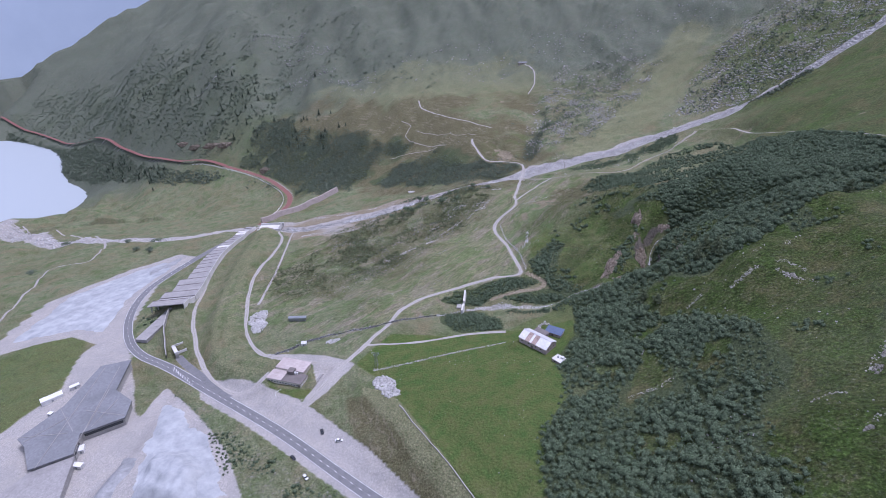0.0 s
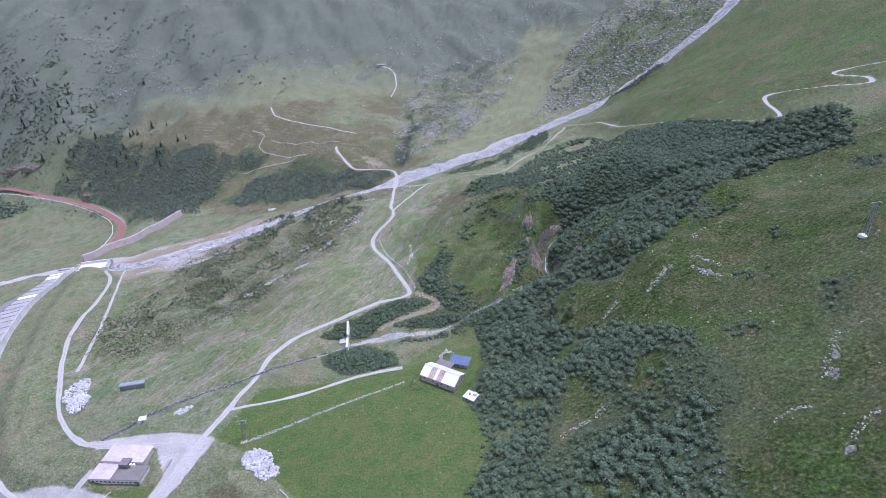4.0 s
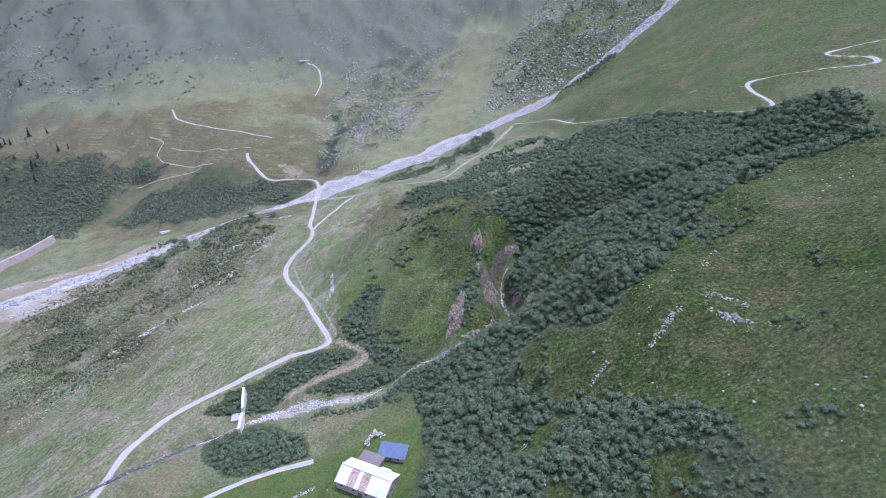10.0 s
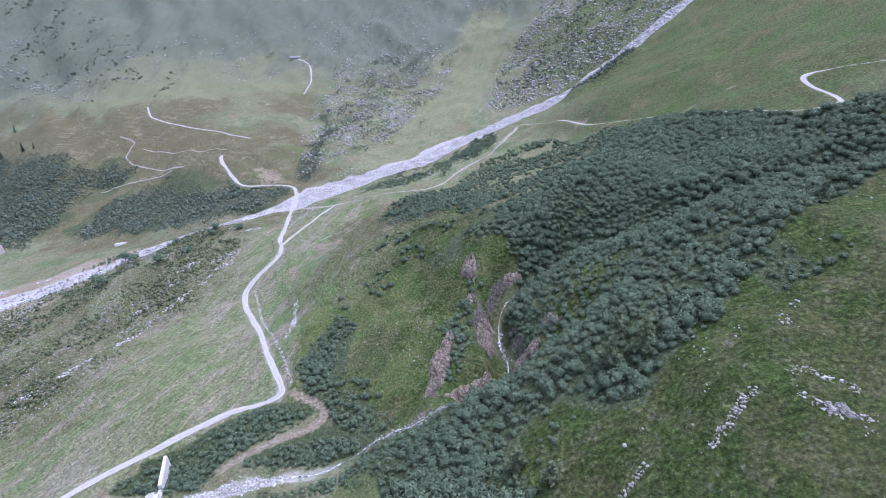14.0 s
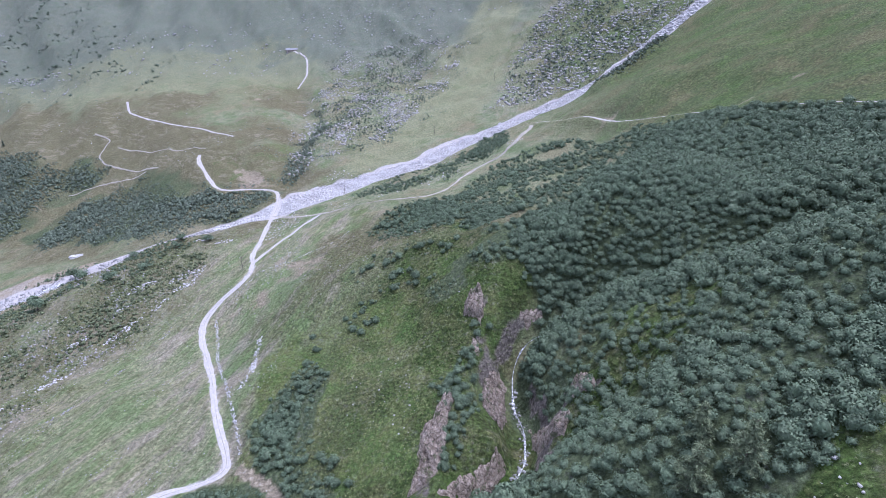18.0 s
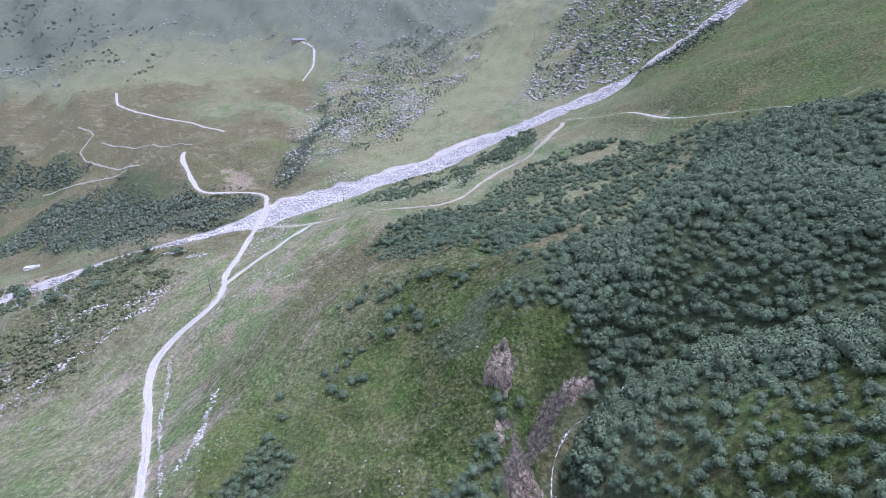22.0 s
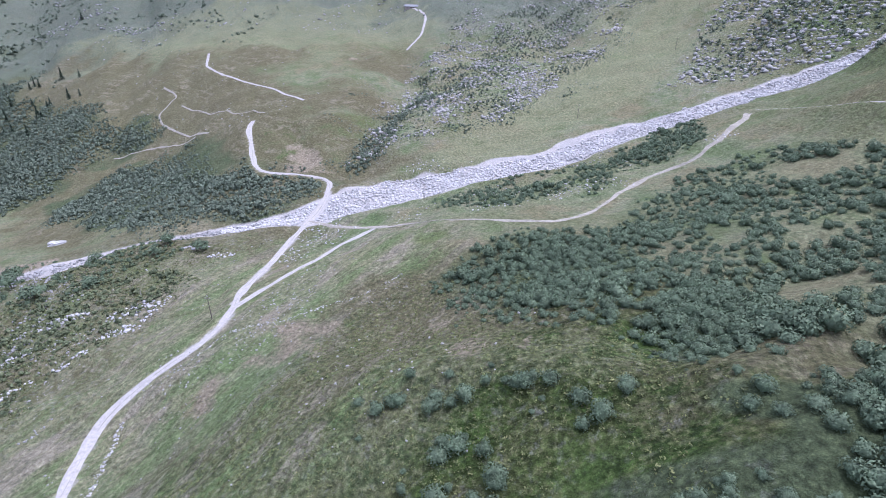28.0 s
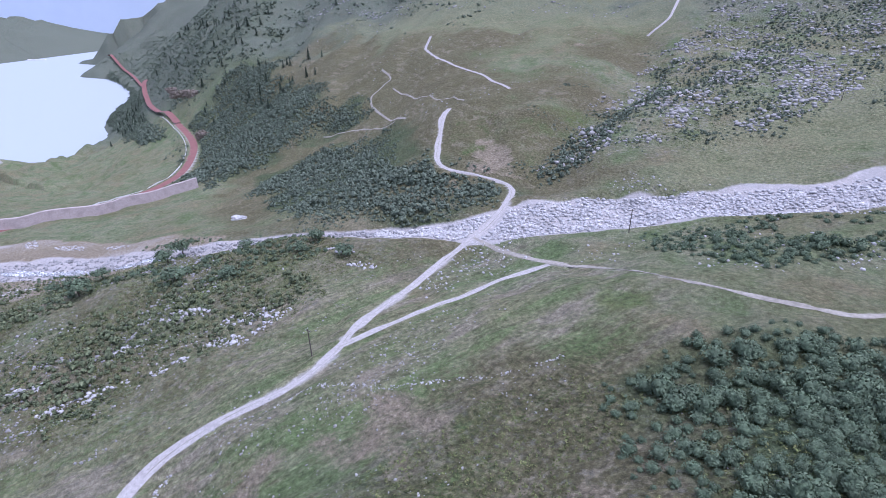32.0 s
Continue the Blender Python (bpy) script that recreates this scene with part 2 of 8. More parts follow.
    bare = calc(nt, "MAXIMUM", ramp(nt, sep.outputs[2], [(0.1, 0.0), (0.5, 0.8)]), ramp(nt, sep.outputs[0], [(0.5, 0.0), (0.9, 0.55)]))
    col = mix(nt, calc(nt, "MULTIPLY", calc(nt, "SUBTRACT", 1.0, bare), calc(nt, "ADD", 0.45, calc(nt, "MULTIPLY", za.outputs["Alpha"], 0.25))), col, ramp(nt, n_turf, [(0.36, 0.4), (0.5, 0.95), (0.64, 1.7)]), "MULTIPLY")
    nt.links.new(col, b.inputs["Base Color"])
    h = calc(nt, "ADD", calc(nt, "MULTIPLY", n_fine, 1.0), calc(nt, "MULTIPLY", n_grain, 0.4))
    h = calc(nt, "SUBTRACT", h, calc(nt, "MULTIPLY", tuft, 0.5))
    h = calc(nt, "MULTIPLY", h, ramp(nt, sep.outputs[2], [(0.1, 1.0), (0.6, 0.12)]))
    bump(nt, b, h, 1.0, 1.0)
    return m


def track_material():
    """Pale gravel with two worn wheel lines and weeds between them."""
    m, nt, b = mat("gravel_track", 0.95, 0.1)
    co = world_co(nt)
    at = nt.nodes.new("ShaderNodeAttribute")
    at.attribute_name = "across"
    n_fine = noise_node(nt, 1.2, 6, 0.7, co)
    n_grain = noise_node(nt, 7, 4, 0.7, co)
    n_mid = noise_node(nt, 0.15, 4, 0.6, co)
    col = ramp(nt, n_fine, [(0.25, (0.24, 0.226, 0.208)), (0.75, (0.45, 0.43, 0.405))])
    col = mix(nt, 0.5, col, ramp(nt, n_grain, [(0.2, 0.65), (0.8, 1.25)]), "MULTIPLY")
    v = calc(nt, "ADD", at.outputs["Fac"], calc(nt, "MULTIPLY", calc(nt, "SUBTRACT", n_fine, 0.5), 0.5))
    v = calc(nt, "ADD", v, calc(nt, "MULTIPLY", calc(nt, "SUBTRACT", n_mid, 0.55), 0.9))
    weeds = ramp(nt, v, [(0.55, 0.0), (0.85, 0.8)])
    col = mix(nt, weeds, col, (0.15, 0.14, 0.085))
    nt.links.new(col, b.inputs["Base Color"])
    bump(nt, b, n_grain, 0.5, 0.1)
    return m


# ridge backdrop: haze painted as pale blue, plus a faint glow of its own
FAR_RIDGE = plain("hazed_ridge", (0.5, 0.57, 0.68), (0.62, 0.69, 0.8), 0.002, 1.0, 0.0, relief=0.0)
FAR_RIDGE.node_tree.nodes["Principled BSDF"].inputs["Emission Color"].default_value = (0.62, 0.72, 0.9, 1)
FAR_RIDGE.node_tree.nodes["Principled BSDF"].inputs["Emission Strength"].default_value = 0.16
GROUND = ground_material()
TRACK = track_material()
STONY_PATH = plain("stony_path", (0.19, 0.175, 0.14), (0.36, 0.335, 0.285), 0.8, 0.95)
ASPHALT = plain("asphalt", (0.14, 0.14, 0.145), (0.2, 0.2, 0.205), 3, 0.85)
RED_ASPHALT = plain("red_asphalt", (0.17, 0.075, 0.065), (0.24, 0.115, 0.1), 2, 0.85)
PAINT = plain("road_paint", (0.6, 0.6, 0.6), (0.78, 0.78, 0.78), 4, 0.7)
CONCRETE = plain("concrete", (0.3, 0.29, 0.275), (0.43, 0.42, 0.4), 1.2, 0.85)
PALE_CONCRETE = plain("pale_concrete", (0.5, 0.49, 0.47), (0.66, 0.65, 0.63), 1.2, 0.8)
HILL_STONE = plain("pale_slope_stone", (0.26, 0.25, 0.225), (0.52, 0.505, 0.47), 1.0, 0.9, relief=0.5, dist=0.2)
FIELD_STONE = plain("weathered_stone", (0.2, 0.195, 0.18), (0.44, 0.43, 0.405), 1.2, 0.9, relief=0.5, dist=0.2)
STONE = plain("grey_stone", (0.17, 0.168, 0.16), (0.36, 0.355, 0.345), 1.5, 0.9, relief=0.5, dist=0.2)
PALE_STONE = plain("pale_stone", (0.26, 0.255, 0.245), (0.58, 0.57, 0.555), 0.9, 0.9, relief=0.5, dist=0.2)


def cracked_rock(name, c1, c2, c3):
    m, nt, b = mat(name, 0.92, 0.15)
    co = world_co(nt)
    f = noise_node(nt, 0.9, 7, 0.72, co)
    col = ramp(nt, f, [(0.3, c1), (0.5, c2), (0.7, c3)])
    depth = None
    for size, wide, dark in ((0.55, 0.07, 0.42), (1.5, 0.12, 0.6)):
        v = nt.nodes.new("ShaderNodeTexVoronoi")
        v.feature = "DISTANCE_TO_EDGE"
        v.inputs["Scale"].default_value = size
        turned = nt.nodes.new("ShaderNodeMapping")
        turned.vector_type = "TEXTURE"
        turned.inputs["Rotation"].default_value = (0.3, 0.2, 0.9)
        turned.inputs["Scale"].default_value = (1.0, 2.2, 0.8)
        nt.links.new(co, turned.inputs["Vector"])
        nt.links.new(turned.outputs[0], v.inputs["Vector"])
        r = ramp(nt, v.outputs["Distance"], [(0.0, dark), (wide, 1.0)])
        col = mix(nt, 1.0, col, r, "MULTIPLY")
        depth = r if depth is None else calc(nt, "MULTIPLY", depth, r)
    moss = calc(nt, "MULTIPLY", ramp(nt, noise_node(nt, 0.35, 4, 0.7, co), [(0.54, 0.0), (0.64, 1.0)]), 0.7)
    col = mix(nt, moss, col, (0.06, 0.085, 0.028))
    nt.links.new(col, b.inputs["Base Color"])
    bump(nt, b, calc(nt, "ADD", depth, f), 1.0, 0.5)
    return m


RED_ROCK = cracked_rock("red_brown_rock", (0.13, 0.1, 0.074), (0.3, 0.248, 0.196), (0.5, 0.44, 0.365))
LEAF = leafy("alder_leaves", (0.06, 0.09, 0.05), (0.09, 0.127, 0.073), (0.14, 0.182, 0.11), 0.3, 0.4)
# far shrubs, a touch paler and bluer: distance haze put into the leaf colour
LEAF_HAZED = leafy("shrub_leaves", (0.064, 0.086, 0.056), (0.098, 0.125, 0.084), (0.155, 0.185, 0.13), 0.3, 0.5)
LEAF_TREE = leafy("larch_leaves", (0.075, 0.098, 0.052), (0.125, 0.155, 0.082), (0.2, 0.235, 0.13), 0.3, 0.4)
LEAF_HEATH = leafy("heath_leaves", (0.045, 0.066, 0.02), (0.1, 0.12, 0.04), (0.18, 0.182, 0.075), 0.16, 0.7)
LEAF_LOW = leafy("dwarf_shrub_leaves", (0.062, 0.082, 0.04), (0.1, 0.124, 0.062), (0.165, 0.185, 0.1), 0.2, 0.5)
LEAF_GRASS = leafy("grass_tussocks", (0.045, 0.065, 0.022), (0.085, 0.112, 0.04), (0.15, 0.165, 0.07), 0.2, 0.8)
CONIFER = leafy("conifer_needles", (0.012, 0.024, 0.014), (0.022, 0.04, 0.022), (0.04, 0.06, 0.032))
BARK = plain("bark", (0.07, 0.055, 0.04), (0.15, 0.12, 0.095), 6, 0.95)

# ---- the lie of the land: heights fitted to the camera's view along its slopes, streams and roads (x, y, z in metres) ----
RIGHT_SLOPE = [(103, -21, 183), (135, 25, 205), (72, 13, 163), (71, 56, 166), (93, 57, 171), (49, 48, 147), (30, -4, 134), (18, -15, 129), (52, 98, 160), (88, 135, 179), (63, 150, 160), (98, 165, 179), (172, 180, 199), (180, 207, 210), (220, 218, 230), (68, 221, 167), (99, 200, 172), (57, 274, 151), (115, 375, 165), (122, 382, 176), (168, 314, 196), (235, 317, 231), (40, 206, 148)]
GORGE = [(23, 143, 119), (24, 161, 124), (42, 142, 136), (-1, 140, 121), (45, 172, 139), (-28, 113, 103), (-55, 106, 95)]
KNOLL = [(12, 187, 139), (16, 209, 149), (-18, 198, 120), (-43, 172, 111), (-47, 240, 121), (-24, 220, 124), (-51, 205, 114), (7, 220, 143), (-37, 280, 118), (-42, 268, 116), (-8, 235, 138)]
TRACK_SIDE = [(-151, 51, 93), (-123, 132, 94), (-74, 143, 97), (-94, 221, 95), (-110, 289, 101), (-82, 257, 107), (-125, 394, 102), (-91, 351, 101), (-76, 332, 108), (-71, 382, 105), (-39, 336, 119), (-2, 339, 124), (-20, 330, 122)]
MEADOW = [(-178, 84, 90), (-211, 92, 81), (-186, 135, 80), (-186, 183, 82), (-141, 194, 88), (-163, 214, 83), (-169, 255, 88), (-152, 253, 87), (-171, 273, 90), (-221, 297, 83), (-224, 271, 82), (-254, 346, 72)]
LOW_FIELD = [(-30, 25, 114), (-28, 71, 108), (-82, 99, 92), (-112, 110, 85), (-133, -4, 92), (-112, -36, 97), (-168, -30, 90), (-60, -60, 110), (-10, -60, 122), (-60, 20, 107)]
ROAD_SIDE = [(-153, -46, 85), (-152, -70, 85), (-115, -68, 88), (-85, -92, 91), (-202, -48, 82), (-258, -48, 78), (-302, -3, 73), (-340, -8, 72), (-366, 214, 60), (-390, 393, 41), (-504, 448, 13), (-582, 498, 6), (-360, 93, 71), (-330, 130, 73), (-130, -110, 84), (-60, -130, 93), (-450, -60, 62), (-330, -200, 78), (-500, 100, 45), (-600, 250, 15)]
VALLEY = [(-205, 456, 111), (-191, 496, 117), (-349, 617, 122), (-216, 783, 150), (-170, 731, 150), (-124, 550, 117), (-113, 385, 104), (56, 466, 134), (142, 484, 170), (-39, 539, 122), (-15, 670, 140), (118, 595, 178), (-240, 420, 84), (-320, 440, 60), (-420, 520, 75)]
HILLS = [(-450, 834, 172), (-665, 850, 159), (-559, 732, 112), (-450, 1000, 250), (-450, 1250, 390), (-760, 1010, 240), (-850, 1250, 350), (-200, 960, 225), (-100, 1200, 330), (150, 900, 280), (260, 650, 260), (330, 480, 285), (350, 300, 285), (350, 120, 290), (400, 800, 380), (250, 20, 255), (250, -150, 250), (120, -150, 190), (50, -200, 150), (-20, -220, 120)]
WEST = [(-700, 545, 4), (-850, 600, -10), (-720, 640, 70), (-900, 720, 70), (-1050, 640, -60), (-1258, 646, -143), (-1290, 480, -143), (-1050, 850, 120), (-1200, 800, 30), (-1200, 1050, 180), (-1600, 900, -120), (-1600, 1250, 120), (-2200, 1050, -125), (-900, 300, -50), (-1190, 425, -126), (-1000, 350, -85), (-800, 0, 10), (-1200, 0, -60), (-700, -300, 70)]
SPOTS = np.array(sum((RIGHT_SLOPE, GORGE, KNOLL, TRACK_SIDE, MEADOW, LOW_FIELD, ROAD_SIDE, VALLEY, HILLS, WEST), []), float)


def thin_plate(spots, stiff=0.004):
    xy, n = spots[:, :2] / 100, len(spots)
    d = np.hypot(xy[:, None, 0] - xy[None, :, 0], xy[:, None, 1] - xy[None, :, 1])
    a = np.zeros((n + 3, n + 3))
    a[:n, :n] = d * d * np.log(np.maximum(d, 1e-9)) + np.eye(n) * stiff
    a[:n, n], a[n, :n] = 1, 1
    a[:n, n + 1:], a[n + 1:, :n] = xy, xy.T
    return xy, np.linalg.solve(a, np.concatenate([spots[:, 2], np.zeros(3)]))


PLATE = thin_plate(SPOTS)


def base_height(x, y):
    xy, s = PLATE
    q = np.stack([np.ravel(x), np.ravel(y)], 1) / 100
    out = np.empty(len(q))
    n = len(xy)
    for i in range(0, len(q), 20000):
        p = q[i:i + 20000]
        d2 = (p[:, None, 0] - xy[None, :, 0]) ** 2 + (p[:, None, 1] - xy[None, :, 1]) ** 2
        out[i:i + 20000] = (0.5 * d2 * np.log(np.maximum(d2, 1e-18))) @ s[:n] + s[n] + p @ s[n + 1:]
    return out.reshape(np.shape(x))


LATTICE = np.random.RandomState(7).rand(256, 256)


def value_noise(x, y):
    xi, yi = np.floor(x).astype(int), np.floor(y).astype(int)
    u, v = x - xi, y - yi
    u, v = u * u * (3 - 2 * u), v * v * (3 - 2 * v)
    g = LATTICE
    a, b = g[xi & 255, yi & 255], g[(xi + 1) & 255, yi & 255]
    c, d = g[xi & 255, (yi + 1) & 255], g[(xi + 1) & 255, (yi + 1) & 255]
    return (a * (1 - u) + b * u) * (1 - v) + (c * (1 - u) + d * u) * v - 0.5


def fbm(x, y, size, octaves=4):
    out, amp = 0, 1.0
    for k in range(octaves):
        out = out + amp * value_noise(x / size + 17.3 * k, y / size - 9.1 * k)
        size, amp = size * 0.5, amp * 0.5
    return out


def smooth_line(pts, step=2.5):
    """A rounded line through the given points, at even steps."""
    p = [Vector(q) for q in pts]
    p = [p[0] * 2 - p[1]] + p + [p[-1] * 2 - p[-2]]
    out = []
    for i in range(1, len(p) - 2):
        n = max(2, int((p[i + 1] - p[i]).length / step))
        for k in range(n):
            t = k / n
            out.append(0.5 * ((2 * p[i]) + (p[i + 1] - p[i - 1]) * t + (2 * p[i - 1] - 5 * p[i] + 4 * p[i + 1] - p[i + 2]) * t * t
                              + (3 * p[i] - p[i - 1] - 3 * p[i + 1] + p[i + 2]) * t ** 3))
    out.append(p[-2])
    return np.array([tuple(v) for v in out])


def near_line(line, x, y):
    """Distance from each place to a line of points, and the line's other columns there."""
    x, y = np.asarray(x, float), np.asarray(y, float)
    best = np.full(x.shape, 1e9)
    extra = np.zeros(x.shape)
    for a, b in zip(line[:-1], line[1:]):
        dx, dy = b[0] - a[0], b[1] - a[1]
        l2 = max(dx * dx + dy * dy, 1e-9)
        t = np.clip(((x - a[0]) * dx + (y - a[1]) * dy) / l2, 0, 1)
        d = np.hypot(x - a[0] - t * dx, y - a[1] - t * dy)
        m = d < best
        best[m] = d[m]
        if len(a) > 2:
            extra[m] = (a[2] + (b[2] - a[2]) * t)[m]
    return best, extra


def inside(poly, x, y):
    x, y = np.asarray(x, float), np.asarray(y, float)
    c = np.zeros(x.shape, bool)
    for (x0, y0), (x1, y1) in zip(poly, poly[1:] + poly[:1]):
        if y0 != y1:
            c ^= ((y0 > y) != (y1 > y)) & (x < (x1 - x0) * (y - y0) / (y1 - y0) + x0)
    return c


def soft(d, near, far):
    """1 nearer than near, 0 beyond far."""
    t = np.clip((far - d) / (far - near), 0, 1)
    return t * t * (3 - 2 * t)


def area(poly, x, y, fade=6.0, wander=0.0):
    """1 inside the outline, fading to 0 over some metres outside it; wander: by how much a grown border strays."""
    if wander:
        x, y = x + wander * 2 * fbm(x, y, 40, 4), y + wander * 2 * fbm(x + 500, y, 40, 4)
    d, _ = near_line(np.array(poly + poly[:1], float), x, y)
    return np.where(inside(poly, x, y), 1.0, soft(d, 0, fade))


# lines and outlines of the plan
ROAD = [(-60, -98), (-88, -87), (-121, -74), (-164, -58), (-202, -46), (-246, -33), (-298, -17), (-331, -10), (-356, 2), (-380, 22), (-402, 49),
        (-418, 80), (-424, 112), (-426, 146), (-430, 190), (-436, 243), (-440, 285), (-453, 341), (-487, 415), (-536, 465), (-600, 503), (-714, 545)]
RED_ROAD = [(-440, 278), (-453, 341), (-470, 385), (-500, 428), (-545, 467), (-600, 503), (-655, 527), (-720, 548), (-830, 585), (-954, 624), (-1095, 681),
            (-1199, 726), (-1392, 821), (-1600, 900), (-1875, 985), (-2098, 1030)]
TUNNEL_ROAD = [(-228, -36), (-262, -22), (-286, -12), (-300, -5)]
MAIN_TRACK = [(-178, -48), (-171, -36), (-167, -18), (-163, 6), (-157, 28), (-153, 56), (-151, 78), (-140, 101), (-116, 121), (-93, 135), (-79, 140), (-74, 144),
              (-75, 150), (-84, 166), (-97, 193), (-113, 222), (-119, 239), (-116, 252), (-107, 269), (-107, 282), (-112, 297), (-114, 320), (-117, 352),
              (-118, 372), (-122, 388), (-131, 399), (-147, 402), (-167, 404), (-178, 411), (-191, 430), (-204, 449), (-207, 459)]
HILL_TRACK = [(-189, 494), (-212, 512), (-235, 531), (-277, 555), (-308, 571), (-326, 583), (-334, 592), (-345, 612)]
HUT_TRACK = [(-170, 660), (-167, 680), (-168, 703), (-181, 756), (-205, 789)]
FORK_TRACK = [(-108, 284), (-103, 298), (-96, 316), (-90, 333), (-82, 345), (-62, 343), (-45, 338), (-21, 335), (-4, 341), (13, 372), (26, 392), (44, 403), (61, 430), (70, 446)]
FORD_LINK = [(-117, 356), (-104, 352), (-90, 348), (-77, 345)]
FIELD_TRACK = [(-157, 25), (-125, 37), (-92, 54), (-66, 59)]
HIGH_TRACK = [(74, 452), (103, 389), (136, 324), (161, 242), (181, 208), (187, 224), (191, 252), (203, 252), (216, 232), (233, 207), (238, 216), (228, 238), (240, 244), (258, 228), (290, 205)]
BROWN_PATH = [(-88, 107), (-79, 113), (-67, 119), (-57, 123), (-51, 129), (-56, 136), (-68, 143)]
STREAM_PATH = [(-51, 129), (-44, 119), (-34, 113), (-22, 110)]
LOW_TRACK = [(-446, 262), (-393, 160), (-337, 57), (-303, 16), (-266, -15), (-236, -30), (-217, -30), (-208, -17)]
DAM_TRACK = [(-377, 232), (-348, 196), (-312, 103), (-281, 52), (-256, 22), (-222, 2), (-192, 2), (-166, 4)]
DAM_TRACK_B = [(-356, 232), (-330, 180), (-300, 118), (-283, 70)]
DELTA_PATH = [(-500, -30), (-538, 15), (-594, 84), (-625, 129), (-593, 153), (-640, 210), (-714, 256), (-820, 290), (-1018, 354), (-1150, 420), (-1230, 445)]
RIVER = [(330, 640, 8), (269, 570, 7.5), (215, 538, 8), (170, 515, 9), (120, 493, 10.5), (70, 482, 11), (20, 462, 11), (-20, 428, 11), (-60, 408, 11), (-95, 384, 11.5),
         (-122, 360, 8), (-148, 347, 2.6), (-175, 335, 2.0), (-200, 322, 3), (-225, 304, 6), (-250, 288, 10), (-298, 264, 12), (-345, 240, 10), (-392, 247, 6), (-470, 262, 6), (-560, 230, 7), (-700, 240, 10),
         (-823, 255, 14), (-1000, 330, 16), (-1252, 434, 22)]
GORGE_STREAM = [(78, 182, 0.8), (62, 189, 0.8), (48, 187, 0.9), (38, 181, 1.0), (31, 178, 1.1), (26.5, 173, 1.2), (25, 166, 1.3), (25, 158, 1.4), (27, 150, 1.5), (26.5, 141, 1.5), (24, 132, 1.5), (16, 121, 1.6), (2, 113, 1.7), (-12, 107, 1.8),
                (-22, 108, 2.0), (-48, 103, 1.6), (-63, 102, 2.0), (-76, 99, 2.9), (-90, 96, 2.6), (-105, 95, 1.6), (-126, 82, 1.5), (-140, 68, 1.5), (-153, 56, 1.5), (-168, 47, 1.6), (-190, 36, 1.8), (-224, 7, 1.8)]
DAM_CREST = [(-408, 250), (-366, 180), (-327, 100), (-300, 52), (-268, 8), (-240, -9), (-216, -10)]
BANK_CREST = [(-140, -10), (-122, -25), (-97, -44), (-70, -66), (-49, -84), (-20, -108)]
BANK_FOOT = [(-152, -18), (-140, -32), (-112, -57), (-92, -73), (-70, -90), (-40, -112)]
LAWN = [(-206, -20), (-196, -38), (-178, -40), (-172, -30), (-172, -20), (-196, -26)]
CAR_LANE = [(-262, -24), (-220, -24), (-179, -32), (-148, -42), (-115, -58), (-76, -82), (-60, -104), (-121, -80), (-202, -52), (-246, -40)]
HOUSE_YARD = [(-172, -40), (-163, -20), (-158, 6), (-180, 8), (-225, 6), (-215, -2), (-185, 2), (-172, -14)]
PIT_A = [(-480, -40), (-421, 3), (-380, -4), (-372, 10), (-425, 100), (-432, 155), (-470, 170), (-508, 114), (-520, 50)]
PIT_B = [(-281, -38), (-272, -80), (-250, -130), (-150, -130), (-172, -99), (-200, -76), (-235, -57)]
YARD_W = [(-370, 6), (-352, -8), (-300, -52), (-272, -68), (-240, -120), (-240, -160), (-420, -160), (-372, -60), (-385, -10)]
FIELD = [(-153, 8), (-143, 40), (-69, 57), (-40, 62), (-25, 70), (-20, 40), (-18, -4), (-17, -76), (-46, -80), (-104, -27), (-138, 2)]
GREEN_STRIP = [(-121, 423), (-75, 464), (-23, 567), (26, 707), (87, 823), (123, 785), (71, 639), (37, 530), (-41, 446)]
HEATH = [(-470, 640), (-342, 602), (-227, 617), (-191, 636), (-150, 540), (-180, 431), (-315, 489), (-410, 520)]
PALE_CREST = [(-596, 711), (-442, 722), (-228, 798), (-177, 674), (-227, 617), (-345, 610), (-589, 699)]
KNOLL_TOP = [(-68, 146), (-66, 175), (-80, 230), (-60, 290), (-20, 300), (10, 250), (16, 200), (16, 170), (3, 150), (-6, 122), (-34, 116)]
STONY_SLOPE = [(-290, 225), (-240, 300), (-147, 325), (-130, 290), (-150, 255), (-170, 207), (-190, 150), (-230, 90), (-270, 130)]
SCREE_N = [(-125, 430), (-150, 590), (-120, 753), (-12, 794), (26, 713), (-23, 567), (-75, 464)]
PALE_STRIP = [(-74, 423), (-64, 489), (-40, 552), (-21, 625), (15, 750), (60, 830), (90, 790), (72, 695), (37, 557), (19, 522), (-16, 491), (-42, 439)]
GREEN_POCKET = [(-196, 455), (-183, 469), (-160, 428), (-161, 412), (-177, 412)]
SCARP = [(-181, 462), (-170, 449), (-156, 432), (-139, 414), (-133, 409), (-152, 407), (-158, 424)]
GULLY_GRASS = [(-160, 470), (-140, 500), (-135, 467), (-122, 416), (-136, 412), (-160, 440)]
ROADSIDE = [(-269, -41), (-186, -68), (-137, -80), (-110, -86), (-165, -99), (-192, -86), (-223, -63)]
WEST_GREEN = [(-453, -38), (-440, -4), (-406, -1), (-363, -56), (-363, -100), (-460, -100)]
BANK_TOP = [(-139, -16), (-120, -17), (-51, -78), (-20, -104), (-26, -112), (-64, -82), (-98, -52), (-134, -24)]
BANK_DARK = [(-146, -24), (-134, -24), (-98, -52), (-64, -82), (-36, -108), (-46, -112), (-90, -80), (-132, -44)]
GRAVEL_BAR = [(-222, 322), (-251, 308), (-300, 299), (-345, 290), (-385, 264), (-440, 268), (-440, 240), (-372, 232), (-340, 208), (-300, 206), (-277, 228), (-251, 256), (-228, 288)]
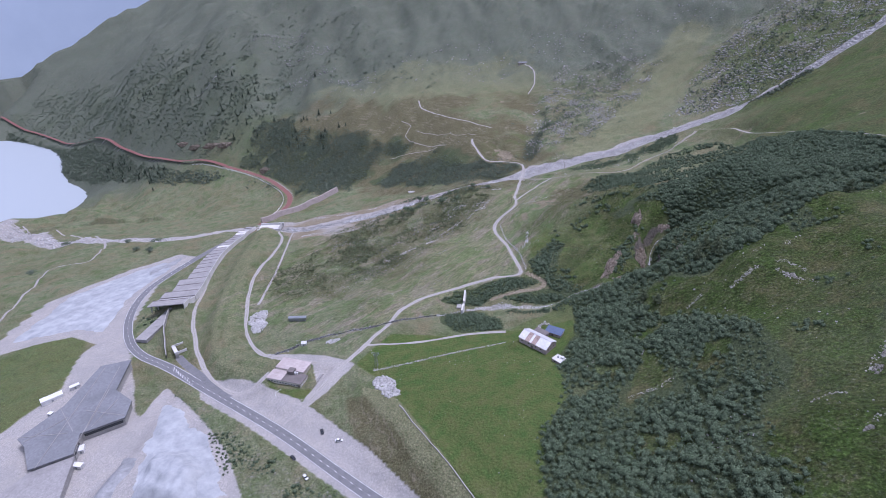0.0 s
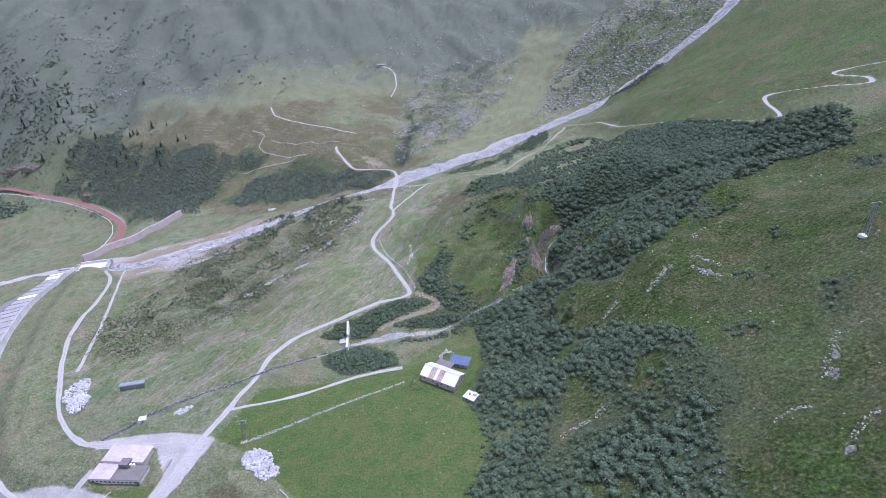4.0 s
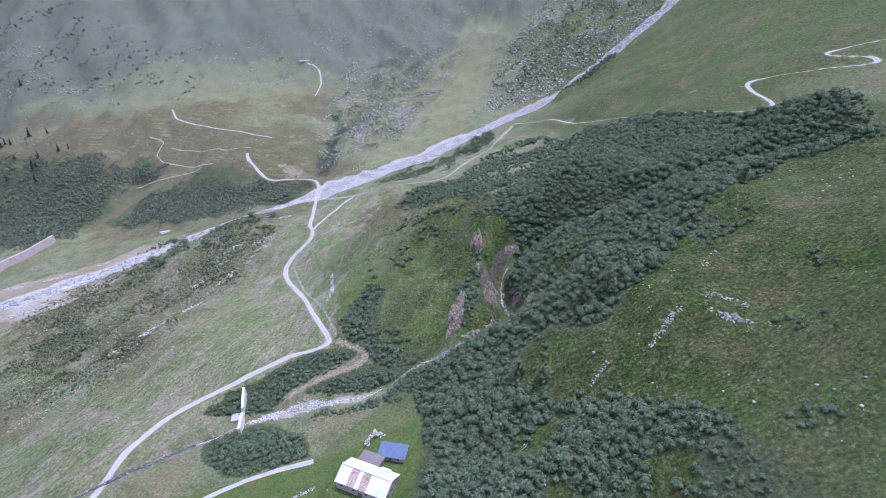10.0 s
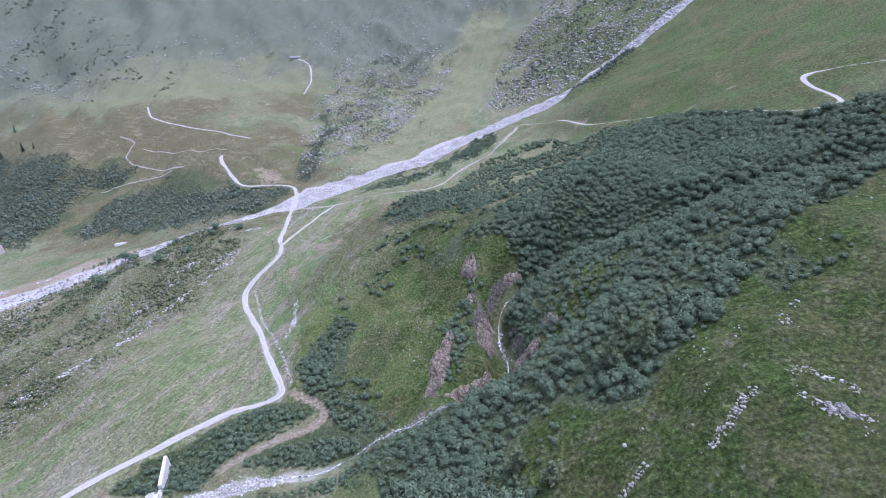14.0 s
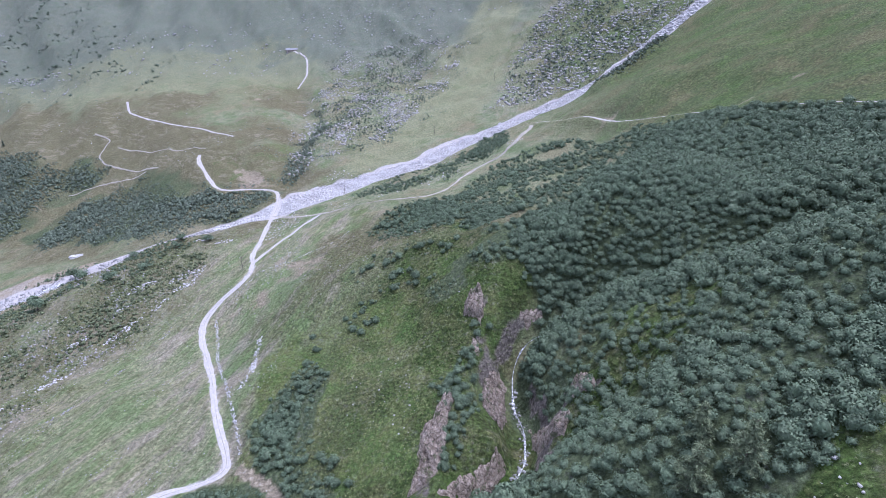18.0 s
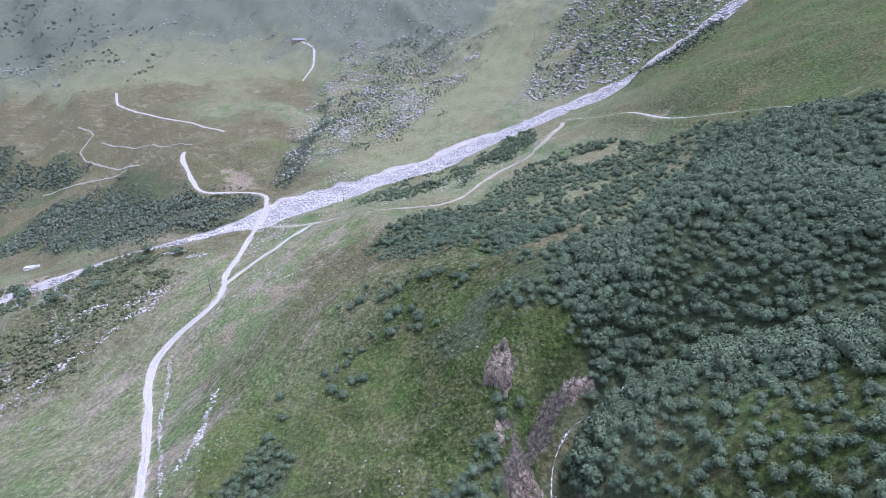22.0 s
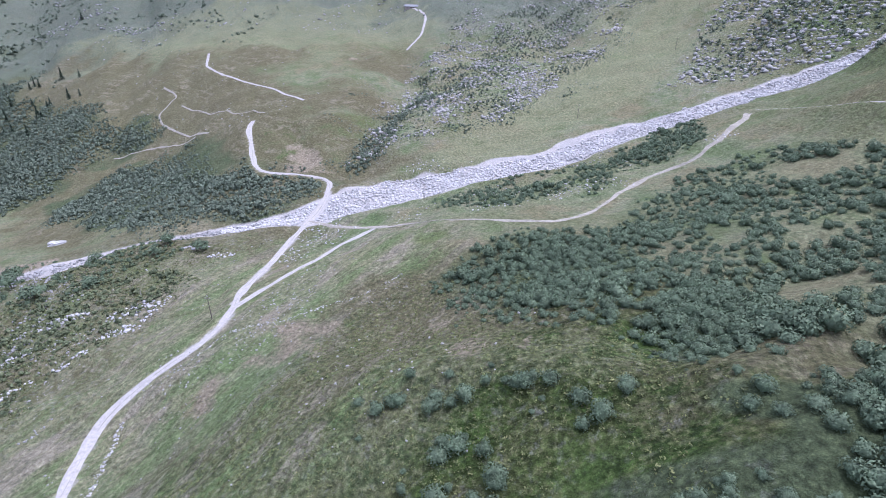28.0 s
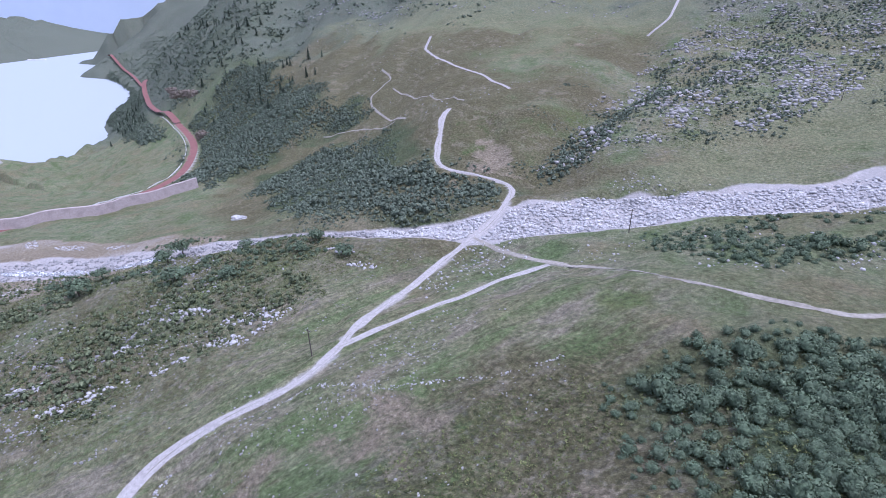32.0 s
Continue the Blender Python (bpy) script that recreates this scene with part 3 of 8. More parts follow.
PIT_HEAP = [(-240, -100), (-244, -82), (-228, -78), (-197, -90), (-190, -106), (-200, -118), (-230, -116)]
SCREE_E = [(43, 526), (75, 647), (160, 770), (300, 700), (290, 580), (169, 517), (124, 505)]
# thickets of green alder
NORTH_DENSE = [(27, 160), (29, 168), (34, 178), (36, 186), (31, 193), (24, 199), (25, 209), (33, 222), (48, 228), (60, 245), (73, 266), (98, 295), (119, 305), (134, 316), (150, 266), (159, 250), (172, 213), (190, 205),
               (208, 190), (203, 160), (190, 158), (156, 172), (123, 171), (95, 165), (70, 158), (56, 166), (42, 172), (38, 164), (44, 150), (38, 142), (30, 148)]
NORTH_OPEN = [(-45, 295), (-31, 311), (-10, 326), (5, 330), (30, 372), (41, 386), (71, 386), (100, 368), (134, 322), (98, 295), (73, 266), (48, 228), (33, 222), (20, 232), (10, 240), (-10, 252), (-25, 268)]
NORTH_PATCHES = [[(-22, 304), (0, 312), (9, 290), (4, 266), (-10, 264), (-20, 274)], [(3, 212), (25, 209), (30, 197), (20, 194), (9, 201)], [(-6, 206), (7, 203), (10, 191), (-1, 194)],
                 [(17, 268), (28, 268), (33, 252), (29, 240), (22, 238), (13, 234), (13, 246)], [(15, 224), (21, 227), (27, 222), (24, 216), (18, 219)], [(29, 224), (38, 231), (33, 211), (22, 207), (22, 215)]]
CLEARINGS = [[(-38, 263), (-15, 248), (5, 243), (6, 235), (-24, 237)], [(17, 232), (29, 238), (42, 243), (38, 232), (29, 228), (18, 227)], [(38, 273), (57, 277), (48, 256), (38, 247), (35, 260)],
             [(57, 373), (76, 370), (95, 377), (87, 353), (62, 351)], [(30, 292), (50, 306), (72, 318), (70, 309), (50, 293)]]
RIDGE_BELT = [(-20, 105), (-9, 106), (8, 109), (25, 113), (45, 118), (67, 127), (86, 140), (113, 152), (150, 157), (179, 153), (192, 144), (191, 132), (177, 134), (155, 140), (119, 120), (105, 113), (86, 95), (74, 88),
              (62, 82), (55, 74), (46, 76), (34, 88), (26, 86), (18, 78), (10, 68), (-7, 80), (-20, 92), (-36, 98)]
BARN_CLUMP = [(-28, 96), (-9, 104), (16, 76), (23, 55), (37, 50), (49, 31), (50, 21), (34, 18), (28, 30), (17, 43), (5, 28), (-4, 20), (-13, 25), (-19, 50), (-21, 70)]
BARN_LOW = [(-24, 12), (-20, 42), (-4, 44), (12, 38), (20, 16), (13, -7), (8, -30), (-18, -34), (-20, -10)]
BIG_LOW = [(11, 36), (23, 43), (35, 36), (46, 37), (62, 28), (70, 17), (76, -14), (74, -30), (63, -38), (61, -56), (68, -78), (67, -90), (-14, -84), (-19, -55), (-20, -30), (8, -26), (24, -14), (34, -14), (36, -4), (30, 18)]
SLOPE_CLUMPS = [[(115, 12), (123, 9), (112, -9), (108, -1)], [(168, 107), (183, 118), (192, 108), (178, 90)], [(62, 100), (72, 104), (76, 96), (66, 94)], [(94, 98), (104, 104), (108, 96), (98, 90)]]
SLOPE_OPENINGS = [[(24, 44), (34, 46), (30, 34), (20, 30), (12, 34)], [(-2, 16), (10, 14), (6, 4), (-6, 6)], [(50, 12), (58, 10), (54, -6), (44, -4)], [(20, -40), (40, -44), (36, -58), (16, -52)]]
ALDER_WEIR = [(-104, 121), (-76, 136), (-61, 137), (-56, 129), (-72, 121), (-87, 111), (-96, 101), (-127, 100), (-120, 112)]
ALDER_BANK = [(-77, 108), (-53, 121), (-22, 110), (-33, 105), (-50, 105), (-69, 106)]
ALDER_FOOT = [(-71, 158), (-53, 186), (-42, 178), (-46, 139), (-30, 120), (-22, 114), (-36, 114), (-55, 130)]
ALDER_KNOB = [(-119, 84), (-99, 86), (-76, 76), (-69, 61), (-90, 56), (-105, 58), (-115, 68)]
SHRUBS_HILL = [(-690, 650), (-623, 634), (-565, 616), (-480, 562), (-403, 530), (-329, 497), (-340, 477), (-371, 456), (-362, 428), (-375, 408), (-402, 400), (-440, 412), (-491, 436), (-545, 480), (-608, 524), (-680, 548)]
SHRUBS_FORD = [(-348, 418), (-327, 437), (-303, 461), (-262, 461), (-206, 425), (-153, 406), (-130, 383), (-139, 360), (-170, 352), (-200, 347), (-264, 377), (-307, 392)]
SHRUBS_LAKE = [(-560, 515), (-723, 560), (-950, 640), (-1200, 745), (-1390, 840), (-1700, 935), (-2040, 1000), (-2000, 1180), (-1600, 1120), (-1306, 1040), (-1000, 900), (-756, 800), (-622, 665), (-560, 610)]
SHRUBS_BELOW = [(-700, 525), (-940, 605), (-1190, 712), (-1400, 815), (-1700, 915), (-2020, 990), (-1880, 900), (-1519, 752), (-1270, 668), (-1180, 640), (-1060, 610), (-900, 550), (-740, 500)]
RIVER_SHRUBS = [(-280, 262), (-266, 282), (-240, 308), (-196, 330), (-145, 338), (-147, 312), (-185, 288), (-206, 267), (-236, 252)]
RIVER_SHRUBS_E = [(-67, 376), (-52, 393), (-30, 402), (8, 432), (40, 440), (20, 410), (-4, 380), (-29, 355), (-54, 362)]


def grow(a, b, first, rate):
    out, step = [a], first
    while abs(out[-1] - b) > step:
        out.append(out[-1] + math.copysign(step, b - a))
        step *= rate
    return out[1:] + [b]


gx = np.array(sorted(set(grow(-330.0, -4600.0, 3.0, 1.024) + list(np.arange(-330, 195, 2.2)) + grow(195.0, 1900.0, 2.6, 1.04))))
gy = np.array(sorted(set(grow(-135.0, -900.0, 3.0, 1.06) + list(np.arange(-135, 440, 2.2)) + grow(440.0, 4200.0, 2.6, 1.024))))
GX, GY = np.meshgrid(gx, gy, indexing="ij")
GZ = base_height(GX, GY)
# the spur that ends the hillside, the lake's far end behind it and the mountains beyond, shaped to fit the skyline in
# the camera's view
SPUR = np.array([(-2420, 1010, -150), (-2300, 1040, -110), (-2170, 1110, -5), (-2075, 1290, 88), (-1946, 1483, 190), (-1840, 1595, 240), (-1600, 1900, 330), (-1300, 2500, 460), (-1000, 4300, 600)], float)
beyond = inside([tuple(p[:2]) for p in SPUR] + [(-6000, 4400), (-6000, 1010)], GX, GY)
d_spur, z_spur = near_line(SPUR, GX, GY)
near_spur = soft(d_spur, 0, 420) * (GX < -1000)
GZ = np.where(beyond, np.maximum(z_spur - 0.55 * d_spur, -235), GZ * (1 - near_spur) + np.minimum(np.maximum(GZ, z_spur - 0.5 * d_spur), z_spur + 0.1 * d_spur) * near_spur)
west = (GX < -2100) & ~beyond
GZ = np.where(west, np.where(GY > 300, -152, -152 + (300 - GY) * 0.5), GZ)
GZ = np.where(GX < -2640, np.where(beyond, -235, -139 + 20 * fbm(GX, GY, 200, 3)), GZ)
# bearing from the camera's last place; the far mountains rise by it
view_bearing = np.degrees(np.arctan2(GX + 19, GY - 216))
rise = np.clip((-2700 - GX) / 1500, 0, 1) * soft(view_bearing, -74, -67.3)
GZ = np.where(GX < -2640, GZ + rise * (150 + 90 * fbm(GX, GY, 500, 4)), GZ)


PADS = [([(-54, 36), (-33, 26), (-25, 42), (-24, 56), (-36, 60), (-46, 50)], 110.0, 7), ([(-210, -24), (-172, -24), (-172, -2), (-210, 0)], 88.0, 6),
        ([(-31, 21), (-23, 15), (-20, 23), (-27, 26)], 113.0, 4), ([(-345, -20), (-275, -45), (-255, -140), (-345, -140)], 73.5, 14)]
for poly, z, fade in PADS:
    w = area(poly, GX, GY, fade)
    GZ = GZ * (1 - w) + z * w
# the heap in the gravel pit
GZ += 5.5 * soft(np.hypot((GX + 208) * 0.9, GY + 98), 4, 26) + 3.0 * soft(np.hypot(GX + 245, GY + 112), 2, 20)


def line(pts, step=4.0):
    return smooth_line(pts, step)


def clip_box(l, m):
    return (GX > l[:, 0].min() - m) & (GX < l[:, 0].max() + m) & (GY > l[:, 1].min() - m) & (GY < l[:, 1].max() + m)


def ridge(pts, height, core, fade):
    l = line(pts)
    b = clip_box(l, fade + 5)
    d, _ = near_line(l, GX[b], GY[b])
    GZ[b] += height * soft(d, core, fade)


ridge(DAM_CREST, 6.0, 4, 20)
ridge(BANK_CREST, 3.0, 4, 13)
ridge([(-309, 3), (-325, 18), (-336, 32), (-343, 46)], 5.0, 6, 13)
# folds of the slopes: the spur south of the gorge, the ravine behind it, gullies of the opposite hillside
RAVINE = [(16, 121), (24, 132), (26, 141), (27, 150), (25, 160), (27, 170), (36, 180), (48, 187), (62, 189), (78, 182), (92, 175), (108, 171), (130, 170), (160, 168), (190, 158), (206, 150)]
ridge([(-20, 100), (8, 107), (25, 107), (48, 111), (72, 124), (105, 141), (135, 150), (165, 147), (192, 142), (215, 138)], 4.5, 2, 24)
ridge(RAVINE, -9.0, 2, 19)
ridge([(36, 136), (44, 141), (52, 148)], 5.0, 1, 9)
ridge([(28, 200), (45, 215), (75, 240), (100, 262), (130, 275)], 3.5, 2, 22)
ridge([(10, 236), (30, 262), (58, 290), (88, 310)], -3.5, 2, 15)
ridge([(44, 232), (62, 250), (85, 272), (105, 285)], -4.0, 2, 13)
ridge([(-30, 240), (-10, 236), (6, 234), (20, 229)], 2.2, 1, 10)
ridge([(30, 70), (50, 62), (75, 66), (100, 76), (130, 84)], 2.5, 3, 20)
ridge([(0, 40), (20, 46), (40, 58), (55, 68)], -3.0, 2, 15)
ridge([(-120, 410), (-130, 445), (-132, 490), (-138, 540), (-146, 590), (-165, 640)], -6.0, 2, 26)
ridge([(-90, 440), (-95, 500), (-80, 580), (-60, 680)], 3.0, 6, 34)
ridge([(-336, 492), (-372, 540), (-420, 600), (-470, 660)], -5.0, 4, 40)
ridge([(-270, 440), (-300, 500), (-340, 560)], -4.0, 4, 40)
ridge([(-180, 450), (-163, 436), (-150, 420)], -2.5, 2, 9)
ridge([(-660, 700), (-740, 800), (-820, 1000)], -16.0, 8, 100)
ridge([(-870, 790), (-960, 940)], 14.0, 10, 100)
ridge([(-1090, 850), (-1200, 1040)], -16.0, 10, 100)
ridge([(-1345, 990), (-1420, 1150)], 16.0, 10, 110)
# low shoulder placed to hide the upper riverbed in the camera's view
ridge([(128, 472), (145, 481), (165, 491), (183, 500)], 7.0, 3, 15)
rough = np.ones(GX.shape)
l_river = line(RIVER, 6)
d_river, w_river = near_line(l_river, GX, GY)
GZ -= 2.6 * soft(d_river - w_river, -3, 5) * (0.75 + fbm(GX, GY, 9, 3))
w_river = w_river * (1 + 0.55 * fbm(GX, GY, 22, 3))
l_gorge = line(GORGE_STREAM, 3)
d_gorge, w_gorge = near_line(l_gorge, GX, GY)
in_gorge = soft(np.hypot(GX - 20, GY - 144), 26, 50)
cleft = (1.2 + 5.0 * in_gorge) * soft(d_gorge - w_gorge, 0.5, 4 + 3.5 * in_gorge)
GZ -= cleft
GZ += in_gorge * soft(d_gorge, 4, 22) * (np.abs(fbm(GX, GY, 11, 3)) * 7 - 1.5) * np.clip((d_gorge - 2.5) / 3, 0, 1)
for poly in (LAWN, CAR_LANE, HOUSE_YARD, PIT_A, YARD_W, FIELD):
    rough *= 1 - 0.85 * area(poly, GX, GY, 5)
rough *= 1 - 0.6 * area(GRAVEL_BAR, GX, GY, 8)
rough *= 1 - 0.8 * soft(d_river - w_river, 0, 6)
BENCHES = [(ROAD, 5.5, 7), (RED_ROAD, 5.0, 8), (TUNNEL_ROAD, 4.5, 5), (MAIN_TRACK, 2.6, 4), (HILL_TRACK, 2.4, 4), (HUT_TRACK, 2.4, 4), (FORK_TRACK, 2.2, 3.5), (FORD_LINK, 2.0, 3), (FIELD_TRACK, 2.0, 3),
           (HIGH_TRACK, 2.4, 4), (LOW_TRACK, 2.4, 3), (DAM_TRACK, 2.2, 3), (DAM_TRACK_B, 1.6, 2.5), (BROWN_PATH, 1.5, 2)]
# small relief first, then the benches of the roads cut it level
noise_far = fbm(GX, GY, 60, 5) * np.clip((np.hypot(GX + 50, GY - 200) - 420) / 500, 0, 1) * 22
fold_u, fold_v = GX * 0.87 + GY * 0.5, GY * 0.87 - GX * 0.5
fold = (0.25 - np.abs(fbm(fold_u, fold_v / 3.5, 95, 4))) * 44 + (0.2 - np.abs(fbm(fold_u + 900, fold_v / 2.5, 34, 3))) * 13
noise_far = noise_far + fold * np.clip((np.hypot(GX + 50, GY - 200) - 380) / 420, 0, 1) * (GY > 380)
slant_u, slant_v = GX * 0.8 + GY * 0.6, GY * 0.8 - GX * 0.6
noise_near = fbm(GX, GY, 26, 4) * 3.4 - np.abs(fbm(slant_u / 2.2 + 60, slant_v, 24, 3)) * 3.0 * soft(-GX, -60, 120) + fbm(GX + 300, GY, 6, 2) * 0.6 + fbm(slant_u / 3.2, slant_v, 13, 3) * 1.6
lake_flat = soft(GZ, -150, -120)
d_red, _ = near_line(line(RED_ROAD, 12), GX, GY)
lake_flat = np.maximum(lake_flat, 0.97 * soft(d_red, 25, 130))
GZ += noise_far * (1 - lake_flat) + noise_near * rough


# crests and hollows of the slopes about the gorge
FINE_SPOTS = np.array([(63, 157, 156), (83, 148, 173), (75, 157, 157.5), (120, 170, 171), (62, 190, 142), (92, 175, 164), (62, 204, 156), (88, 195, 168), (89, 220, 176), (113, 200, 182), (40, 206, 156),
                       (106, 302, 170), (81, 134, 176), (76, 109, 177), (44, 133, 131), (26, 140, 113), (26, 174, 120), (62, 99, 168), (113, 117, 199), (65, -8, 160), (63, 9, 161.5), (86, 58, 176.5), (104, 267, 180)], float)


def settle(spots, reach, stiff):
    """Bends the land softly towards the given heights, within reach of each."""
    i = np.abs(gx[:, None] - spots[:, 0]).argmin(0)
    j = np.abs(gy[:, None] - spots[:, 1]).argmin(0)
    miss = spots[:, 2] - GZ[i, j]
    d2 = (spots[:, None, 0] - spots[None, :, 0]) ** 2 + (spots[:, None, 1] - spots[None, :, 1]) ** 2
    w = np.linalg.solve(np.exp(-d2 / (2 * reach ** 2)) + np.eye(len(spots)) * stiff, miss)
    for (x, y, _), k in zip(spots, w):
        b = (np.abs(GX - x) < reach * 4) & (np.abs(GY - y) < reach * 4)
        GZ[b] += k * np.exp(-((GX[b] - x) ** 2 + (GY[b] - y) ** 2) / (2 * reach ** 2))


settle(FINE_SPOTS, 14.0, 0.35)


def grid_at(x, y):
    x, y = np.asarray(x, float), np.asarray(y, float)
    i = np.clip(np.searchsorted(gx, x, "right") - 1, 0, len(gx) - 2)
    j = np.clip(np.searchsorted(gy, y, "right") - 1, 0, len(gy) - 2)
    u = np.clip((x - gx[i]) / (gx[i + 1] - gx[i]), 0, 1)
    v = np.clip((y - gy[j]) / (gy[j + 1] - gy[j]), 0, 1)
    a, b, c, d = GZ[i, j], GZ[i + 1, j], GZ[i + 1, j + 1], GZ[i, j + 1]
    return np.where(u >= v, a + (b - a) * u + (c - b) * v, a + (d - a) * v + (c - d) * u)


def ground(x, y):
    return float(grid_at(x, y))


def level_profile(l, reach):
    z = grid_at(l[:, 0], l[:, 1])
    for _ in range(reach):
        z[1:-1] = 0.25 * z[:-2] + 0.5 * z[1:-1] + 0.25 * z[2:]
    return z


for pts, core, fade in BENCHES:
    l = line(pts, 3.0)
    l = np.column_stack([l[:, :2], level_profile(l, 14 if core < 4 else 60)])
    b = clip_box(l, core + fade + 4)
    d, z = near_line(l, GX[b], GY[b])
    w = soft(d, core, core + fade)
    GZ[b] = GZ[b] * (1 - w) + z * w

# what grows and lies where
openings = fbm(GX, GY, 34, 3)
lush = np.maximum.reduce([area(FIELD, GX, GY, 5), 0.8 * area(GREEN_POCKET, GX, GY, 8, 5), 0.55 * area(GULLY_GRASS, GX, GY, 12, 6), 0.28 * area(ROADSIDE, GX, GY, 6, 6), 0.5 * area(WEST_GREEN, GX, GY, 10, 8), 0.6 * area(LAWN, GX, GY, 2), 0.5 * area([(-65, 60), (-25, 105), (0, 60), (-20, 30)], GX, GY, 8)])
right = soft(-GX, -12, 30) * soft(np.abs(GY - 20), 110, 190)
deep = right * (0.8 + 0.5 * openings)
deep = np.maximum(deep, 0.95 * area(KNOLL_TOP, GX, GY, 26, 14) * (0.7 + 0.3 * soft(-GX, 0, 50)))
deep = np.maximum(deep, 0.6 * soft(-GX, -150, -50) * soft(-GY, -250, -150) * (GY < 700))
lush = np.maximum(lush, 0.2 * right)
lush = np.maximum(lush, 0.62 * area(KNOLL_TOP, GX, GY, 18, 12) * soft(GY, 185, 250) * np.clip(0.8 + 1.6 * fbm(GX + 40, GY, 20, 3), 0, 1.3))
lush = np.maximum(lush, 0.5 * soft(np.hypot(GX + 52, (GY - 324) * 1.4) + 8 * fbm(GX, GY, 9, 3), 2, 15))
lush = np.maximum(lush, 0.3 * soft(np.abs(GX + 140), 20, 60) * soft(np.abs(GY - 180), 60, 110))
heath = np.maximum.reduce([0.7 * area([(-640, 640), (-500, 640), (-342, 602), (-180, 470), (-130, 405), (-137, 350), (-240, 350), (-330, 390), (-480, 470)], GX, GY, 50, 40), 0.5 * area(STONY_SLOPE, GX, GY, 25, 16) * np.clip(0.8 + 1.2 * openings, 0, 1), 0.95 * np.clip(0.55 + 1.3 * fbm(GX / 2.5, GY, 22, 4), 0.1, 0.9) * area(HEATH, GX, GY, 60, 40), 0.6 * area(BANK_DARK, GX, GY, 3, 1), 0.62 * area(KNOLL_TOP, GX, GY, 26, 14) * np.clip(0.7 + openings * 1.2 + (GY - 250) / 90, 0, 1)])
gravel = np.maximum.reduce([soft(d_river - w_river, -1, 4), area(PIT_A, GX, GY, 4), area(PIT_B, GX, GY, 4), 0.8 * area(YARD_W, GX, GY, 4, 3) * (1 - area(WEST_GREEN, GX, GY, 4, 3)), 0.5 * area(GRAVEL_BAR, GX, GY, 6, 6) * np.clip(0.85 + 0.9 * openings, 0.4, 1.2), area(CAR_LANE, GX, GY, 3), 0.95 * area(HOUSE_YARD, GX, GY, 3),
                            0.5 * soft(d_gorge - w_gorge, 0.2, 2.0) * soft(GX, -52, -30) * soft(-GX, 96, 112)])
for pts, core, fade in BENCHES:
    if pts is HILL_TRACK or pts is HUT_TRACK:
        continue
    l = line(pts, 4.0)
    b = clip_box(l, 12)
    d, _ = near_line(l, GX[b], GY[b])
    gravel[b] = np.maximum(gravel[b], (0.62 if core > 2.3 else 0.4) * soft(d, core * 0.35, core * 0.95))
# the last entry grits the far slope, greying it in place of haze
stony = np.maximum.reduce([0.8 * area(STONY_SLOPE, GX, GY, 25, 14), area(SCREE_N, GX, GY, 30, 18), area(SCREE_E, GX, GY, 40, 20), 0.8 * soft(d_river - w_river, 0, 26), 0.35 * right, 0.9 * area(ROADSIDE, GX, GY, 6), 0.5 * area(KNOLL_TOP, GX, GY, 10),
                           0.7 * soft(-GY, -900, -760)])
l = line(BROWN_PATH, 3)
d, _ = near_line(l, GX, GY)
earth = 0.9 * soft(d, 1, 3)
d, _ = near_line(line(BANK_FOOT), GX, GY)
earth = np.maximum(earth, 0.25 * soft(d, 6, 13) * area([(-152, -20), (-137, -14), (-97, -43), (-49, -82), (-20, -105), (-40, -115), (-74, -88), (-112, -58)], GX, GY, 3))
earth = np.maximum(earth, 0.8 * area(SCARP, GX, GY, 5, 5) * np.clip(0.8 + 1.2 * fbm(GX, GY, 9, 3), 0, 1))
earth = np.maximum(earth, 0.75 * area(GRAVEL_BAR, GX, GY, 6, 6))
for cx, cy, r in ((-140, 84, 15), (-124, 98, 12), (108, 380, 12), (-88, 254, 14), (-72, 265, 12), (-104, 243, 9), (-20, 252, 13), (-8, 247, 10), (-36, 262, 9), (-196, 620, 26), (-600, 560, 20), (160, 300, 8), (178, 300, 6)):
    wx, wy = GX + r * 1.6 * fbm(GX, GY, r * 1.2, 3), GY + r * 1.6 * fbm(GX + 77, GY, r * 1.2, 3)
    earth = np.maximum(earth, 0.6 * soft(np.hypot(wx - cx, wy - cy), r * 0.1, r))
THICKETS = [NORTH_DENSE, RIDGE_BELT, BARN_CLUMP, BARN_LOW, BIG_LOW, ALDER_WEIR, ALDER_BANK, ALDER_FOOT, ALDER_KNOB] + NORTH_PATCHES + SLOPE_CLUMPS
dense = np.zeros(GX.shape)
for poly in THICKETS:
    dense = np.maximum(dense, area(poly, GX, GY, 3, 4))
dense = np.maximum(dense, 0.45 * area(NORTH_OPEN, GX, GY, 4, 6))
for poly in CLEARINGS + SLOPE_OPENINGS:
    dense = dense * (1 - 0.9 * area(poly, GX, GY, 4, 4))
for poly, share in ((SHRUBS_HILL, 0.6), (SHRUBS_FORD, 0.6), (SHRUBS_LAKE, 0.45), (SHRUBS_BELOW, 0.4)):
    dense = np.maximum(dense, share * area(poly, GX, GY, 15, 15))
# where shade under the bushes goes into the ground colour
floor_shade = np.clip(dense * (0.75 + 0.5 * openings), 0, 1)
# bare rock on the steepest banks of the gorge, pale dry grass, high dwarf shrub tinted for haze
gx_slope, gy_slope = np.gradient(GZ, gx, gy)
steep = np.hypot(gx_slope, gy_slope)
rock = np.clip((steep - 1.75) / 0.5, 0, 1) * soft(np.hypot(GX - 18, GY - 145), 34, 60)
